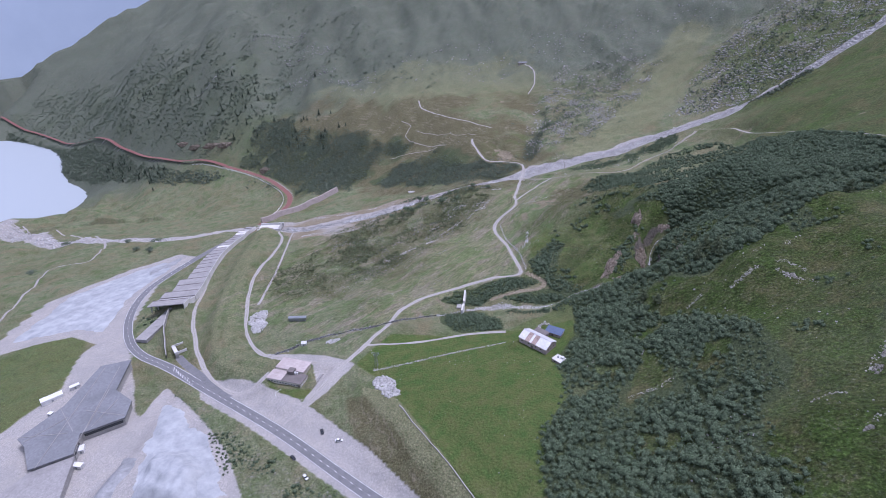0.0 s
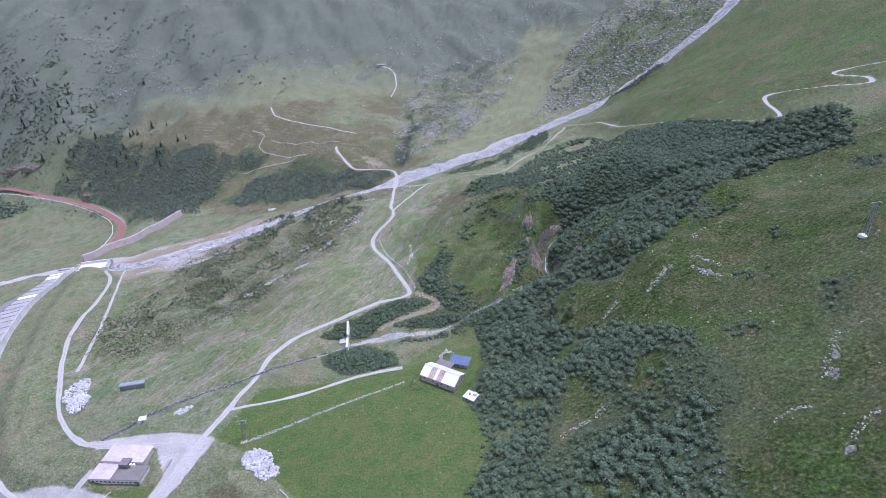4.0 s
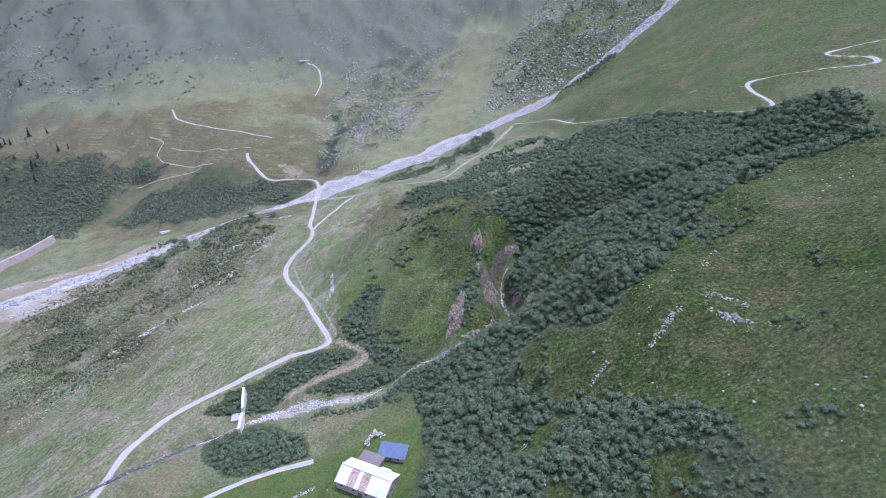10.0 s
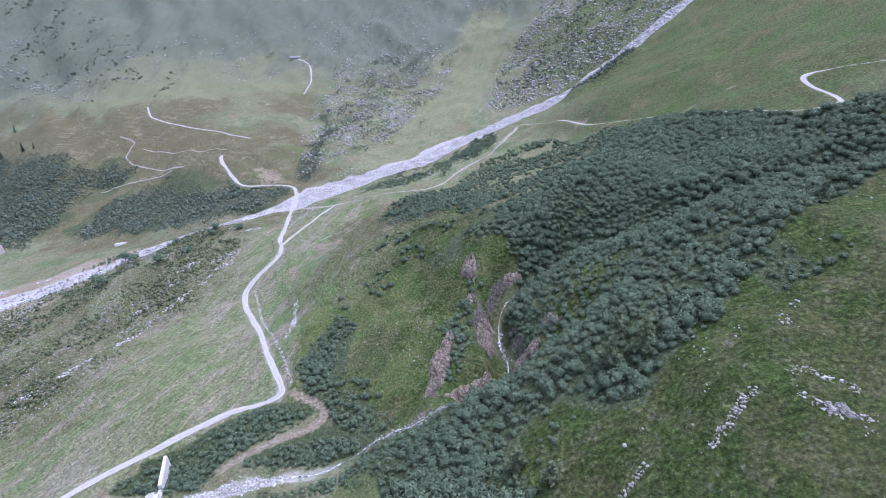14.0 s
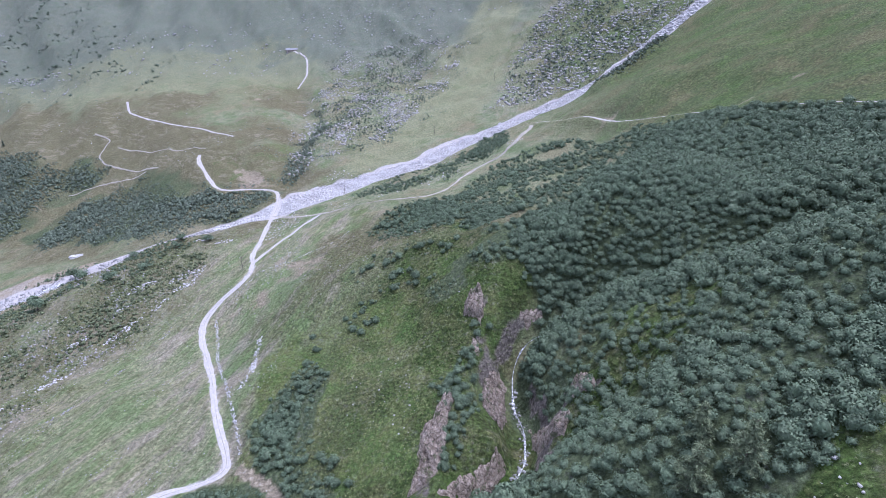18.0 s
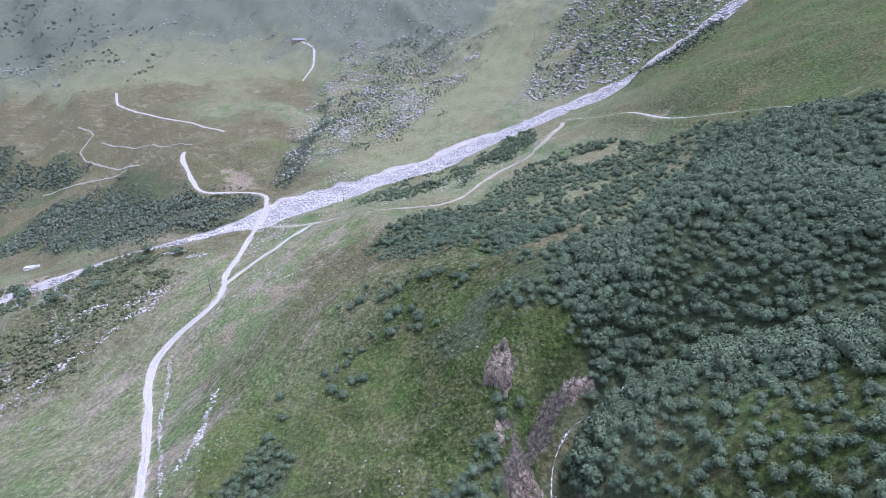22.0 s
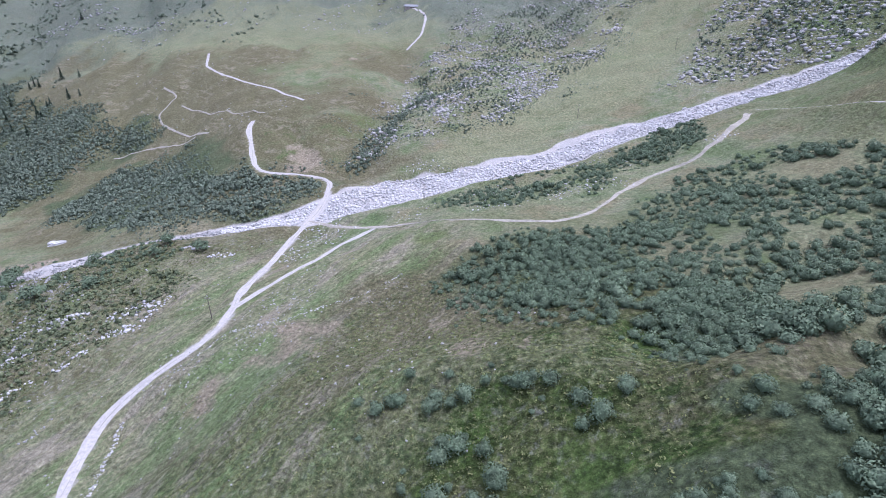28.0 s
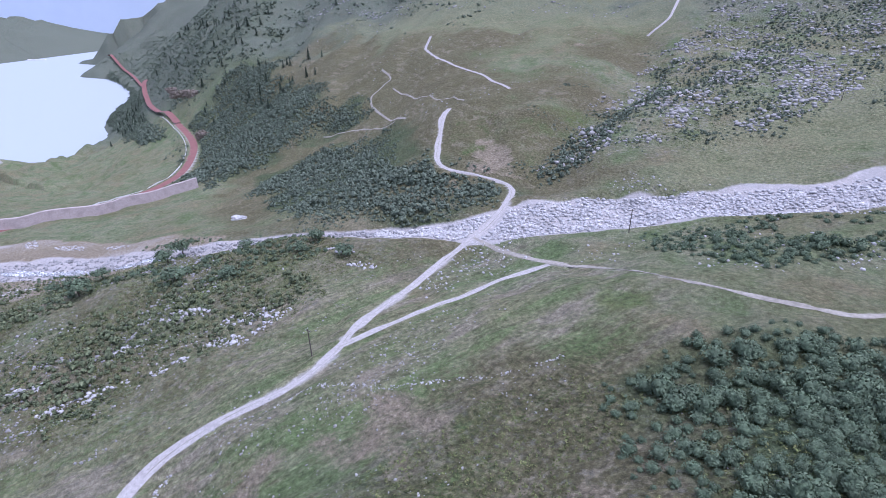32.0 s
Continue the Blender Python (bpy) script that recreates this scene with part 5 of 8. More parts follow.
thicket("alder_thicket", [ALDER_KNOB], 2.3, "rounded clump of dark alder bushes in the meadow", 0.1, 1.3, 2.5, wild=2)
thicket("alder_thicket", [[(-2, 158), (8, 172), (12, 184), (20, 178), (18, 160), (8, 140), (2, 124), (-2, 126)]], 2.6, "alder bushes clinging to the rocky gorge banks", 0.5, 1.0, 2.4, wild=2, shapes=BUSHES_NEAR)
thicket("shrub_cover", [SHRUBS_HILL], 2.7, "low dark shrubs over the brown opposite hillside", 0.2, 1.3, 3.0, True, LEAF_HAZED, 24)
thicket("shrub_cover", [SHRUBS_FORD], 2.4, "dense low dark shrubs above the ford", 0.2, 1.1, 2.5, True, LEAF_HAZED, 16)
thicket("shrub_cover", [SHRUBS_LAKE], 6.5, "dark shrubs on the steep slope above the lakeside road", 0.66, 1.4, 4.0, True, LEAF_HAZED, 60)
thicket("shrub_cover", [SHRUBS_BELOW], 5.5, "dark shrubs between the road and the lake", 0.35, 2.5, 4.5, True, LEAF_HAZED, 10)
thicket("shrub_cover", [RIVER_SHRUBS], 3.0, "scattered low shrubs among stones by the river", 0.75, 0.7, 1.8, wild=8)
thicket("shrub_cover", [RIVER_SHRUBS_E, [(-2, 366), (4, 394), (14, 408), (29, 450), (43, 468), (54, 448), (44, 418), (31, 402), (9, 398), (4, 369)]], 2.6, "low shrubs along the dry riverbed", 0.5, 0.8, 2.0, wild=4)
thicket("shrub_cover", [[(120, 470), (128, 482), (150, 492), (172, 503), (190, 512), (198, 505), (180, 492), (160, 480), (140, 468)]], 2.8, "dark bushes on the bank that hides the upper riverbed", 0.3, 1.0, 2.4, True, LEAF_HAZED, 5)
thicket("shrub_cover", [SCREE_N], 3.2, "low shrubs between the boulders of the scree", 0.66, 0.7, 1.7, True, LEAF_HAZED, 34)
thicket("shrub_cover", [[(-120, 410), (-134, 442), (-130, 489), (-127, 530), (-142, 602), (-128, 604), (-112, 540), (-112, 480), (-110, 430)]], 2.6, "dark shrubs lining the gully", 0.4, 0.9, 2.2, True, LEAF_HAZED, 5)
thicket("shrub_cover", [SCREE_E], 4.2, "low shrubs between the boulders of the upper scree", 0.7, 0.9, 2.2, True, LEAF_HAZED, 20)
thicket("shrub_cover", [ROADSIDE, [(-370, 20), (-350, 30), (-345, 60), (-365, 80), (-385, 50)]], 2.6, "low shrubs between the road and the gravel pit", 0.72, 0.6, 1.6, wild=3)
thicket("shrub_cover", [[(-330, 640), (-560, 720), (-900, 820), (-1100, 900), (-900, 1100), (-500, 900), (-330, 760)]], 8.0, "sparse dark shrubs on the high slope", 0.9, 0.9, 3.0, True, LEAF_HAZED, 40)


def bush_rows(name, rows, label, spread=1.2, every=1.9, small=1.2, large=2.4):
    x, y = [], []
    for pts in rows:
        l = smooth_line(pts, every)
        n = RNG.randint(1, 3, len(l))
        for q, k in zip(l, n):
            for _ in range(k):
                x.append(q[0] + RNG.normal() * spread)
                y.append(q[1] + RNG.normal() * spread)
    x, y = np.array(x), np.array(y)
    m = off_tracks(x, y)
    x, y = x[m], y[m]
    ob = scatter(name, BUSHES_NEAR, on_ground(x, y, 0.2), RNG.uniform(small, large, len(x)), LEAF, squash=RNG.uniform(0.75, 1.2, len(x)))
    return tagged(ob, label, "shrubs", kind="stuff")


bush_rows("alder_row", [[(-40, 226), (-33, 231), (-27, 234), (-17, 234), (-3, 230), (5, 231)], [(-58, 174), (-54, 186), (-50, 196)], [(-40, 203), (-28, 213), (-14, 214), (0, 212)], [(-26, 222), (-16, 224)],
                        [(-34, 197), (-31, 200)], [(10, 163), (12, 172), (14, 182)], [(-1, 156), (4, 160)], [(-62, 150), (-58, 160), (-50, 150), (-40, 140), (-30, 128)], [(20, 221), (26, 220), (33, 222), (28, 214)]],
          "loose rows of rounded alder bushes on the grassy knoll", 2.4, 3.0, 0.7, 2.3)
bush_rows("alder_row", [[(31, 78), (28, 70)], [(8, 60), (14, 52)], [(52, 18), (48, 30)], [(98, 40), (104, 36)], [(120, 60), (126, 66)], [(84, 0), (92, 6)], [(70, 100), (78, 98)], [(20, 34), (26, 28)], [(110, 95), (118, 100)]],
          "small groups of alder bushes on open grass", 2.6, 2.0, 0.9, 1.8)


# low heath plants and grass tussocks on the slopes that the camera passes over
def tufts(name, poly, spacing, label, material, small=0.5, large=1.1, wild=6.0, share=0.5):
    def keep(x, y):
        return off_tracks(x, y) & (fbm(x, y, 16, 3) + 0.25 > 0.5 - share)
    x, y, d = spots_in(poly, spacing, wild, keep)
    ob = scatter(name, TUFTS, on_ground(x, y, 0.08), RNG.uniform(small, large, len(x)), material, squash=RNG.uniform(0.6, 1.0, len(x)))
    return tagged(ob, label, "low plants", kind="stuff")


tufts("bilberry_heath", KNOLL_TOP, 1.35, "low green and brown bilberry heath on the knoll", LEAF_HEATH, 0.6, 1.25, 14.0)
tufts("turf_tussocks", [(20, -60), (60, -110), (150, -60), (180, 60), (170, 150), (120, 130), (80, 90), (60, 70), (30, 40)], 1.7, "grass tussocks and low heath on the steep slope", LEAF_GRASS, 0.45, 1.0)
tufts("turf_tussocks", STONY_SLOPE, 1.6, "grass tussocks and dwarf shrubs on the stony slope", LEAF_HEATH, 0.6, 1.5, 14.0, 0.32)
thicket("shrub_cover", [STONY_SLOPE, [(-290, 86), (-255, 84), (-226, 125), (-195, 172), (-235, 215), (-270, 216), (-292, 174), (-304, 125)]], 2.4, "dwarf shrubs in streaks on the stony slope", 0.68, 0.6, 1.6, True, LEAF_LOW, 12)
tufts("turf_tussocks", [(-240, 90), (-190, 80), (-150, 160), (-170, 210), (-220, 180), (-330, 190), (-280, 90)], 2.2, "dwarf shrubs on the slope above the gravel dam", LEAF_HEATH, 0.7, 1.6, 14.0, 0.5)
tufts("turf_tussocks", SCREE_N, 3.0, "dwarf shrubs and grass on the scree", LEAF_HEATH, 0.8, 1.7, share=0.3)

# ---- stones and rock ----
def hull_stone(seed, n=13):
    r = np.random.RandomState(seed)
    p = r.normal(size=(n, 3))
    p /= np.linalg.norm(p, axis=1)[:, None]
    p *= np.array([1.0, r.uniform(0.6, 0.95), r.uniform(0.45, 0.75)]) * r.uniform(0.8, 1.1, (n, 1))
    bm = bmesh.new()
    for q in p:
        bm.verts.new(q)
    bmesh.ops.convex_hull(bm, input=bm.verts)
    bmesh.ops.triangulate(bm, faces=bm.faces)
    bm.verts.ensure_lookup_table()
    bm.verts.index_update()
    co = np.array([tuple(v.co) for v in bm.verts])
    tri = np.array([[v.index for v in f.verts] for f in bm.faces])
    bm.free()
    return co, tri


STONES = [hull_stone(300 + i) for i in range(10)]


def stone_field(name, x, y, small, large, label, material, sink=0.15, power=2.5, category="stones"):
    s = small + (large - small) * RNG.rand(len(x)) ** power
    p = np.stack([x, y, grid_at(x, y) + s * 0.25 - sink * s], 1)
    return tagged(scatter(name, STONES, p, s, material), label, category, kind="stuff")


def along(l, n, width):
    """Random places along a line, spread over its width."""
    i = RNG.randint(0, len(l) - 1, n)
    t = RNG.rand(n)[:, None]
    p = l[i] * (1 - t) + l[i + 1] * t
    w = p[:, 2] if l.shape[1] > 2 else width
    d = l[i + 1] - l[i]
    nx, ny = -d[:, 1], d[:, 0]
    k = np.hypot(nx, ny)
    off = RNG.uniform(-1, 1, n) * w
    return p[:, 0] + nx / k * off, p[:, 1] + ny / k * off


near_bed = l_river[(l_river[:, 1] > 338) & (l_river[:, 0] > -160) & (l_river[:, 0] < 175)]
x, y = along(near_bed, 15000, 1)
m = near_line(line(MAIN_TRACK, 5), x, y)[0] > 2.6
stone_field("river_boulders", x[m], y[m], 0.22, 1.25, "pale grey boulders filling the dry riverbed", PALE_STONE)
x, y = along(l_river[l_river[:, 0] >= 170], 2000, 1)
stone_field("river_boulders", x, y, 0.6, 2.4, "pale boulders of the upper riverbed", PALE_STONE)
x, y = along(l_river[(l_river[:, 0] < -140) & (l_river[:, 0] > -420)], 2600, 1)
stone_field("river_stones", x, y, 0.25, 1.3, "grey stones along the lower stream bed", STONE)
x, y = along(l_river[l_river[:, 0] < -540], 1200, 1)
stone_field("river_stones", x, y, 0.6, 3.0, "pale stones where the stream fans out by the lake", PALE_STONE)
x, y = along(l_gorge[(l_gorge[:, 0] < -62) & (l_gorge[:, 0] > -106)], 560, 1)
x = x + RNG.normal(size=len(x)) * 0.8
y = y + RNG.normal(size=len(x)) * 0.8
stone_field("stream_stones", x, y, 0.2, 0.85, "pale stones in the brook", PALE_STONE)
x, y = along(l_gorge[(l_gorge[:, 0] < -108)], 520, 1)
x, y = x + RNG.normal(size=len(x)) * 1.3, y + RNG.normal(size=len(x)) * 1.3
stone_field("stream_stones", x, y, 0.2, 0.75, "grey stones along the lower brook", STONE)
x, y = along(l_gorge[(l_gorge[:, 0] > -30) & (l_gorge[:, 0] < 30) & (l_gorge[:, 1] < 168)], 300, 1)
stone_field("stream_stones", x, y, 0.25, 0.9, "wet grey stones in the gorge stream", STONE)


def strewn(poly, spacing, clump, wild=10.0, size=18):
    def keep(x, y):
        if size < 0:
            u, v = x * 0.44 + y * 0.9, x * 0.9 - y * 0.44
            return fbm(u / 4.5, v, -size, 4) + 0.3 * fbm(x, y, 30, 2) + RNG.normal(size=len(x)) * 0.1 > clump
        return fbm(x, y, size, 4) + RNG.normal(size=len(x)) * 0.12 > clump
    x, y, _ = spots_in(poly, spacing, wild, keep)
    return x, y


for poly, spacing, clump, small, large, label, m in (
        (SCREE_N, 2.1, 0.04, 0.4, 2.1, "grey boulders of the scree among shrubs", FIELD_STONE), (SCREE_E, 2.8, -0.05, 0.6, 2.5, "grey boulders of the broad upper scree", FIELD_STONE),
        (STONY_SLOPE, 1.4, 0.33, 0.2, 0.9, "grey stones breaking through the turf", STONE),
        ([(-150, 60), (-90, 150), (-120, 230), (-100, 300), (-60, 300), (-90, 200), (-60, 150), (-120, 90), (-160, 150), (-180, 220), (-190, 120)], 2.6, 0.25, 0.15, 0.55, "small pale stones strewn over the pasture", FIELD_STONE),
        ([(20, -60), (60, -110), (150, -60), (190, 60), (190, 160), (120, 130), (80, 90), (60, 70), (30, 40)], 3.4, 0.3, 0.2, 0.95, "pale stones strewn on the steep green slope", FIELD_STONE),
        (KNOLL_TOP, 3.2, 0.3, 0.15, 0.6, "small stones on the heath knoll", FIELD_STONE),
        ([(-110, 290), (-60, 345), (20, 380), (60, 430), (0, 430), (-100, 410), (-130, 340)], 1.8, 0.28, 0.2, 0.8, "stones along the river bank", PALE_STONE),
        ([(-110, 250), (-75, 260), (-55, 300), (-85, 335), (-105, 300)], 2.0, 0.2, 0.15, 0.5, "small stones in thin turf beside the track", FIELD_STONE),
        ([(-150, -5), (-140, 40), (-70, 55), (-30, 10), (-30, -70), (-100, -25)], 5.0, 0.3, 0.15, 0.5, "a few stones in the green meadow", PALE_STONE),
        ([(-600, 680), (-440, 800), (-200, 900), (0, 900), (200, 950), (300, 700), (100, 800), (-100, 800), (-230, 700)], 7.0, 0.1, 0.6, 2.6, "boulders on the high grassy slope", STONE),
        ([(-460, 640), (-340, 605), (-200, 640), (-160, 540), (-200, 450), (-320, 500)], 5.5, 0.25, 0.3, 0.9, "stones on the brown heath hillside", STONE)):
    x, y = strewn(poly, spacing, clump)
    stone_field("strewn_stones", x, y, small, large, label, m)


for poly, spacing, clump, small, large, label, m in (
        ([(-235, 120), (-190, 70), (-158, 60), (-140, 105), (-85, 138), (-100, 190), (-122, 235), (-112, 290), (-125, 330), (-150, 300), (-165, 240), (-185, 190)], 1.5, 0.2, 0.1, 0.42, "small pale stones in rows down the pasture", FIELD_STONE),
        ([(-110, 250), (-90, 200), (-72, 165), (-66, 200), (-50, 290), (-85, 335), (-105, 300)], 1.6, 0.24, 0.1, 0.4, "small stones in thin turf between the tracks", FIELD_STONE),
        (STONY_SLOPE, 1.7, 0.26, 0.15, 0.7, "pale stones in drifts on the rough slope", FIELD_STONE)):
    x, y = strewn(poly, spacing, clump, size=-9)
    ok = off_tracks(x, y)
    stone_field("strewn_stones", x[ok], y[ok], small, large, label, m)


def stone_patch(name, spots, label, material=PALE_STONE, small=0.25, large=1.0, density=1.1, group=""):
    x, y = [], []
    for cx, cy, rx, ry, turn in spots:
        n = max(8, int(rx * ry * 3.14 * density))
        a, r = RNG.uniform(0, 6.283, n), np.sqrt(RNG.rand(n))
        u, v = rx * r * np.cos(a), ry * r * np.sin(a)
        t = radians(turn)
        x.append(cx + u * math.cos(t) - v * math.sin(t))
        y.append(cy + u * math.sin(t) + v * math.cos(t))
    return stone_field(name, np.concatenate(x), np.concatenate(y), small, large, label, material, power=1.8)


stone_patch("stone_drift", [(-171, 258, 6, 2.2, 60), (-168, 274, 8, 2.5, 40), (-149, 284, 8, 3, 50), (-145, 274, 7, 2.5, 30), (-163, 237, 8, 1.8, 60), (-151, 260, 6, 1.5, 60), (-160, 246, 6, 1.4, 60), (-141, 287, 7, 2, 80), (-181, 232, 7, 1.8, 55),
                            (-138, 322, 6, 1.6, 20), (-153, 325, 6, 1.5, 20), (-190, 180, 9, 2, 50), (-205, 160, 8, 1.6, 50), (-176, 205, 8, 1.6, 55)], "drifts of pale loose stones in the rough pasture")
stone_patch("gravel_bar_stones", [(-300, 222, 12, 5, 40), (-322, 214, 10, 4, 20), (-280, 236, 10, 3, 45), (-262, 252, 9, 3, 45), (-318, 288, 14, 3, 10), (-350, 280, 12, 3, -10), (-285, 298, 10, 2.5, 10)], "pale stones strewn over the river's gravel bar", PALE_STONE, 0.2, 0.9, 0.6)
stone_patch("stone_drift", [(-209, 200, 7, 1.6, 50), (-197, 222, 7, 1.4, 60), (-185, 243, 7, 1.5, 60), (-174, 264, 7, 1.6, 60), (-155, 180, 6, 0.9, 60), (-146, 206, 6, 0.8, 70), (-137, 234, 6, 0.9, 75), (-240, 160, 8, 1.4, 45), (-225, 140, 8, 1.4, 45), (-255, 190, 7, 1.2, 45), (-162, 226, 7, 1.2, 60)], "streaks of grey stones in the rough pasture", STONE, 0.2, 0.8, 1.0)
stone_patch("rock_band", [(-800, 905, 70, 26, 20), (-700, 850, 60, 24, 15), (-655, 768, 70, 18, 5), (-540, 745, 60, 14, -5), (-900, 770, 50, 16, 20)], "broken bands of grey rock on the high slope", STONE, 0.6, 2.4, 0.04)
stone_patch("rubble_heap", [(-128, -8, 9, 6.5, -40), (-120, -16, 7, 5, -40), (-131, -5, 6, 5, -40)], "heap of pale quarried boulders beside the meadow", PALE_STONE, 0.5, 1.5, 1.8)
stone_patch("rubble_heap", [(-268, 50, 13, 7, 115), (-258, 38, 9, 6, 115)], "heap of pale boulders at the foot of the gravel track", PALE_STONE, 0.5, 1.6, 1.5)
stone_patch("rubble_heap", [(-184, 26, 5, 2.4, 30)], "small heap of pale boulders by the brook", PALE_STONE, 0.4, 1.2, 2.0)
l = smooth_line([(-142, 4), (-115, 17), (-95, 28), (-77, 36), (-62, 43)], 1.0)
x, y = along(l, 620, 0.9)
stone_field("stone_row", x, y, 0.2, 0.6, "tumbled dry stone wall across the meadow", PALE_STONE)
l = smooth_line([(-114, 241), (-106, 222), (-99, 205), (-87, 184), (-76, 163), (-70, 150)], 1.0)
x, y = along(l, 420, 0.7)
stone_field("stone_row", x, y, 0.2, 0.55, "line of stones along the ditch beside the track", PALE_STONE)
l = smooth_line([(-105, 262), (-99, 270), (-82, 278), (-68, 288), (-55, 300)], 1.0)
x, y = along(l, 160, 0.6)
stone_field("stone_row", x, y, 0.15, 0.45, "stones along a small drainage ditch", PALE_STONE)
l = smooth_line([(-82, 214), (-80, 203), (-78, 190), (-79, 178)], 1.0)
x, y = along(l, 120, 1.2)
stone_field("stone_row", x, y, 0.25, 0.8, "line of pale rocks on the brown slope", PALE_STONE)


def outcrop(x, y, sx, sy, sz, turn, label, material, seed, lift=0.3, lean=0.0):
    """A broken rock face, half in the ground."""
    bm = bmesh.new()
    bmesh.ops.create_icosphere(bm, subdivisions=4, radius=1)
    o = Vector((seed * 7.3, seed * 3.1, 0))
    for v in bm.verts:
        p = v.co.copy()
        k = 1 + 0.36 * noise.fractal(p * 1.4 + o, 0.8, 2.1, 5)
        d = noise.voronoi(p * 1.9 + o)[0]
        v.co = p * (k + 0.5 * (d[1] - d[0]) - 0.12)
        v.co.z = math.copysign(abs(v.co.z) ** 0.8, v.co.z)
    m = pose(0, 0, 0, lean, 0, turn) @ Matrix.Diagonal((sx, sy, sz, 1))
    bm.transform(m)
    ob = part("rock_outcrop", bm, material)
    ob.location = (x, y, ground(x, y) + sz * lift)
    return tagged(ob, label, "rock", group="rock outcrops")


def rock_face(poly, height, seed, label, step=0.4, block=1.1, material=None):
    """Bare rock standing out of a steep bank, broken into blocks."""
    r = np.random.RandomState(seed)
    p = np.array(poly, float)
    x, y = np.meshgrid(np.arange(p[:, 0].min() - 2, p[:, 0].max() + 2, step), np.arange(p[:, 1].min() - 2, p[:, 1].max() + 2, step), indexing="ij")
    d = depth_in(poly, x, y) + 2.2 * fbm(x + seed * 9, y, 4.5, 4)
    n = max(12, int(np.ptp(p[:, 0]) * np.ptp(p[:, 1]) / block ** 2))
    cx, cy = r.uniform(p[:, 0].min() - 2, p[:, 0].max() + 2, n), r.uniform(p[:, 1].min() - 2, p[:, 1].max() + 2, n)
    far = np.hypot(x[..., None] - cx, (y[..., None] - cy) * 0.6)
    near = far.argmin(-1)
    two = np.sort(far, -1)
    crack = np.clip((two[..., 1] - two[..., 0]) / 0.35, 0, 1)
    tilt = r.normal(size=(n, 2)) * 0.7
    lift = r.uniform(0.35, 1.0, n)[near] * height + tilt[near, 0] * (x - cx[near]) + tilt[near, 1] * (y - cy[near])
    z = grid_at(x, y) - 0.5 + np.clip(d / 1.3, 0, 1) ** 0.6 * (lift * (0.55 + 0.45 * crack) + 0.5 + 0.5 * fbm(x, y, 1.6, 3))
    nx, ny = x.shape
    i, j = np.meshgrid(np.arange(nx - 1), np.arange(ny - 1), indexing="ij")
    a = (i * ny + j).ravel()
    quad = np.stack([a, a + ny, a + ny + 1, a + 1], 1)
    quad = quad[(d.ravel()[quad] > -0.4).all(1)]
    used = np.unique(quad)
    remap = np.zeros(nx * ny, int)
    remap[used] = np.arange(len(used))
    me = bpy.data.meshes.new("rock_outcrop")
    fill_mesh(me, np.stack([x, y, z], -1).reshape(-1, 3)[used], remap[quad])
    me.materials.append(material or RED_ROCK)
    return tagged(new("rock_outcrop", me), label, "rock", group="rock outcrops")


rock_face([(3, 156), (-2, 150), (-7, 140), (-7.5, 130), (-9, 119), (-3, 121), (0.5, 133), (4, 151)], 3.4, 1, "long rib of pinkish-brown rock on the grassy gorge bank")
rock_face([(12, 154), (14, 162), (20, 168), (23, 165), (22.5, 156), (19, 145), (16, 148)], 4.0, 2, "broken brown rock face beside the waterfall")
rock_face([(29, 148), (34, 143), (37, 135), (36, 129), (31, 134), (28.5, 141)], 3.0, 3, "brown rock ledge across the gorge stream")
rock_face([(39, 150), (43, 149), (46, 142), (45, 137), (40, 141)], 2.6, 4, "grey-brown rock knob among alder bushes")
rock_face([(8, 184), (10, 189), (14, 189), (16, 183), (14, 176), (10.5, 180)], 4.8, 5, "pale rock tooth on the crest above the gorge")
rock_face([(-2, 118), (4, 123), (16, 134), (20, 133), (15, 126), (5, 118)], 1.6, 6, "slanting layers of grey-brown rock low in the gorge")
rock_face([(25, 182), (30, 185), (36, 187), (37, 184), (30, 181)], 1.0, 7, "bare brown earth and rock under the thicket")
rock_face([(10, 172), (11.5, 176), (13, 175), (12.5, 168), (10.5, 169)], 1.4, 8, "small rock rib running down from the crest")
rock_face([(118, 172), (122, 174), (126, 172), (121, 169)], 1.0, 9, "small bare scar among the alders")
GREY_ROCK = cracked_rock("grey_rock", (0.12, 0.114, 0.1), (0.27, 0.26, 0.235), (0.44, 0.425, 0.39))
for i, (poly, h) in enumerate((([(101, -67), (106, -60), (112, -57), (117, -60), (114, -70), (107, -81), (102, -78)], 1.3), ([(103, -27), (106, -20), (109, -17), (107, -24)], 1.0), ([(98, -33), (101, -29), (104, -29), (102, -34)], 1.0),
                               ([(91, -61), (93, -57), (96, -56), (94, -61)], 1.0), ([(110, -44), (118, -40), (123, -42), (116, -47)], 0.7), ([(84, 54), (89, 52), (91, 48), (86, 50)], 0.6))):
    rock_face(poly, h, i + 20, "grey rock breaking through the grassy slope", 0.45, 1.3, GREY_ROCK)
outcrop(170, 160, 3.0, 1.8, 1.6, 10, "grey rock outcrop in the grassy slope", STONE, 34, 0.0)
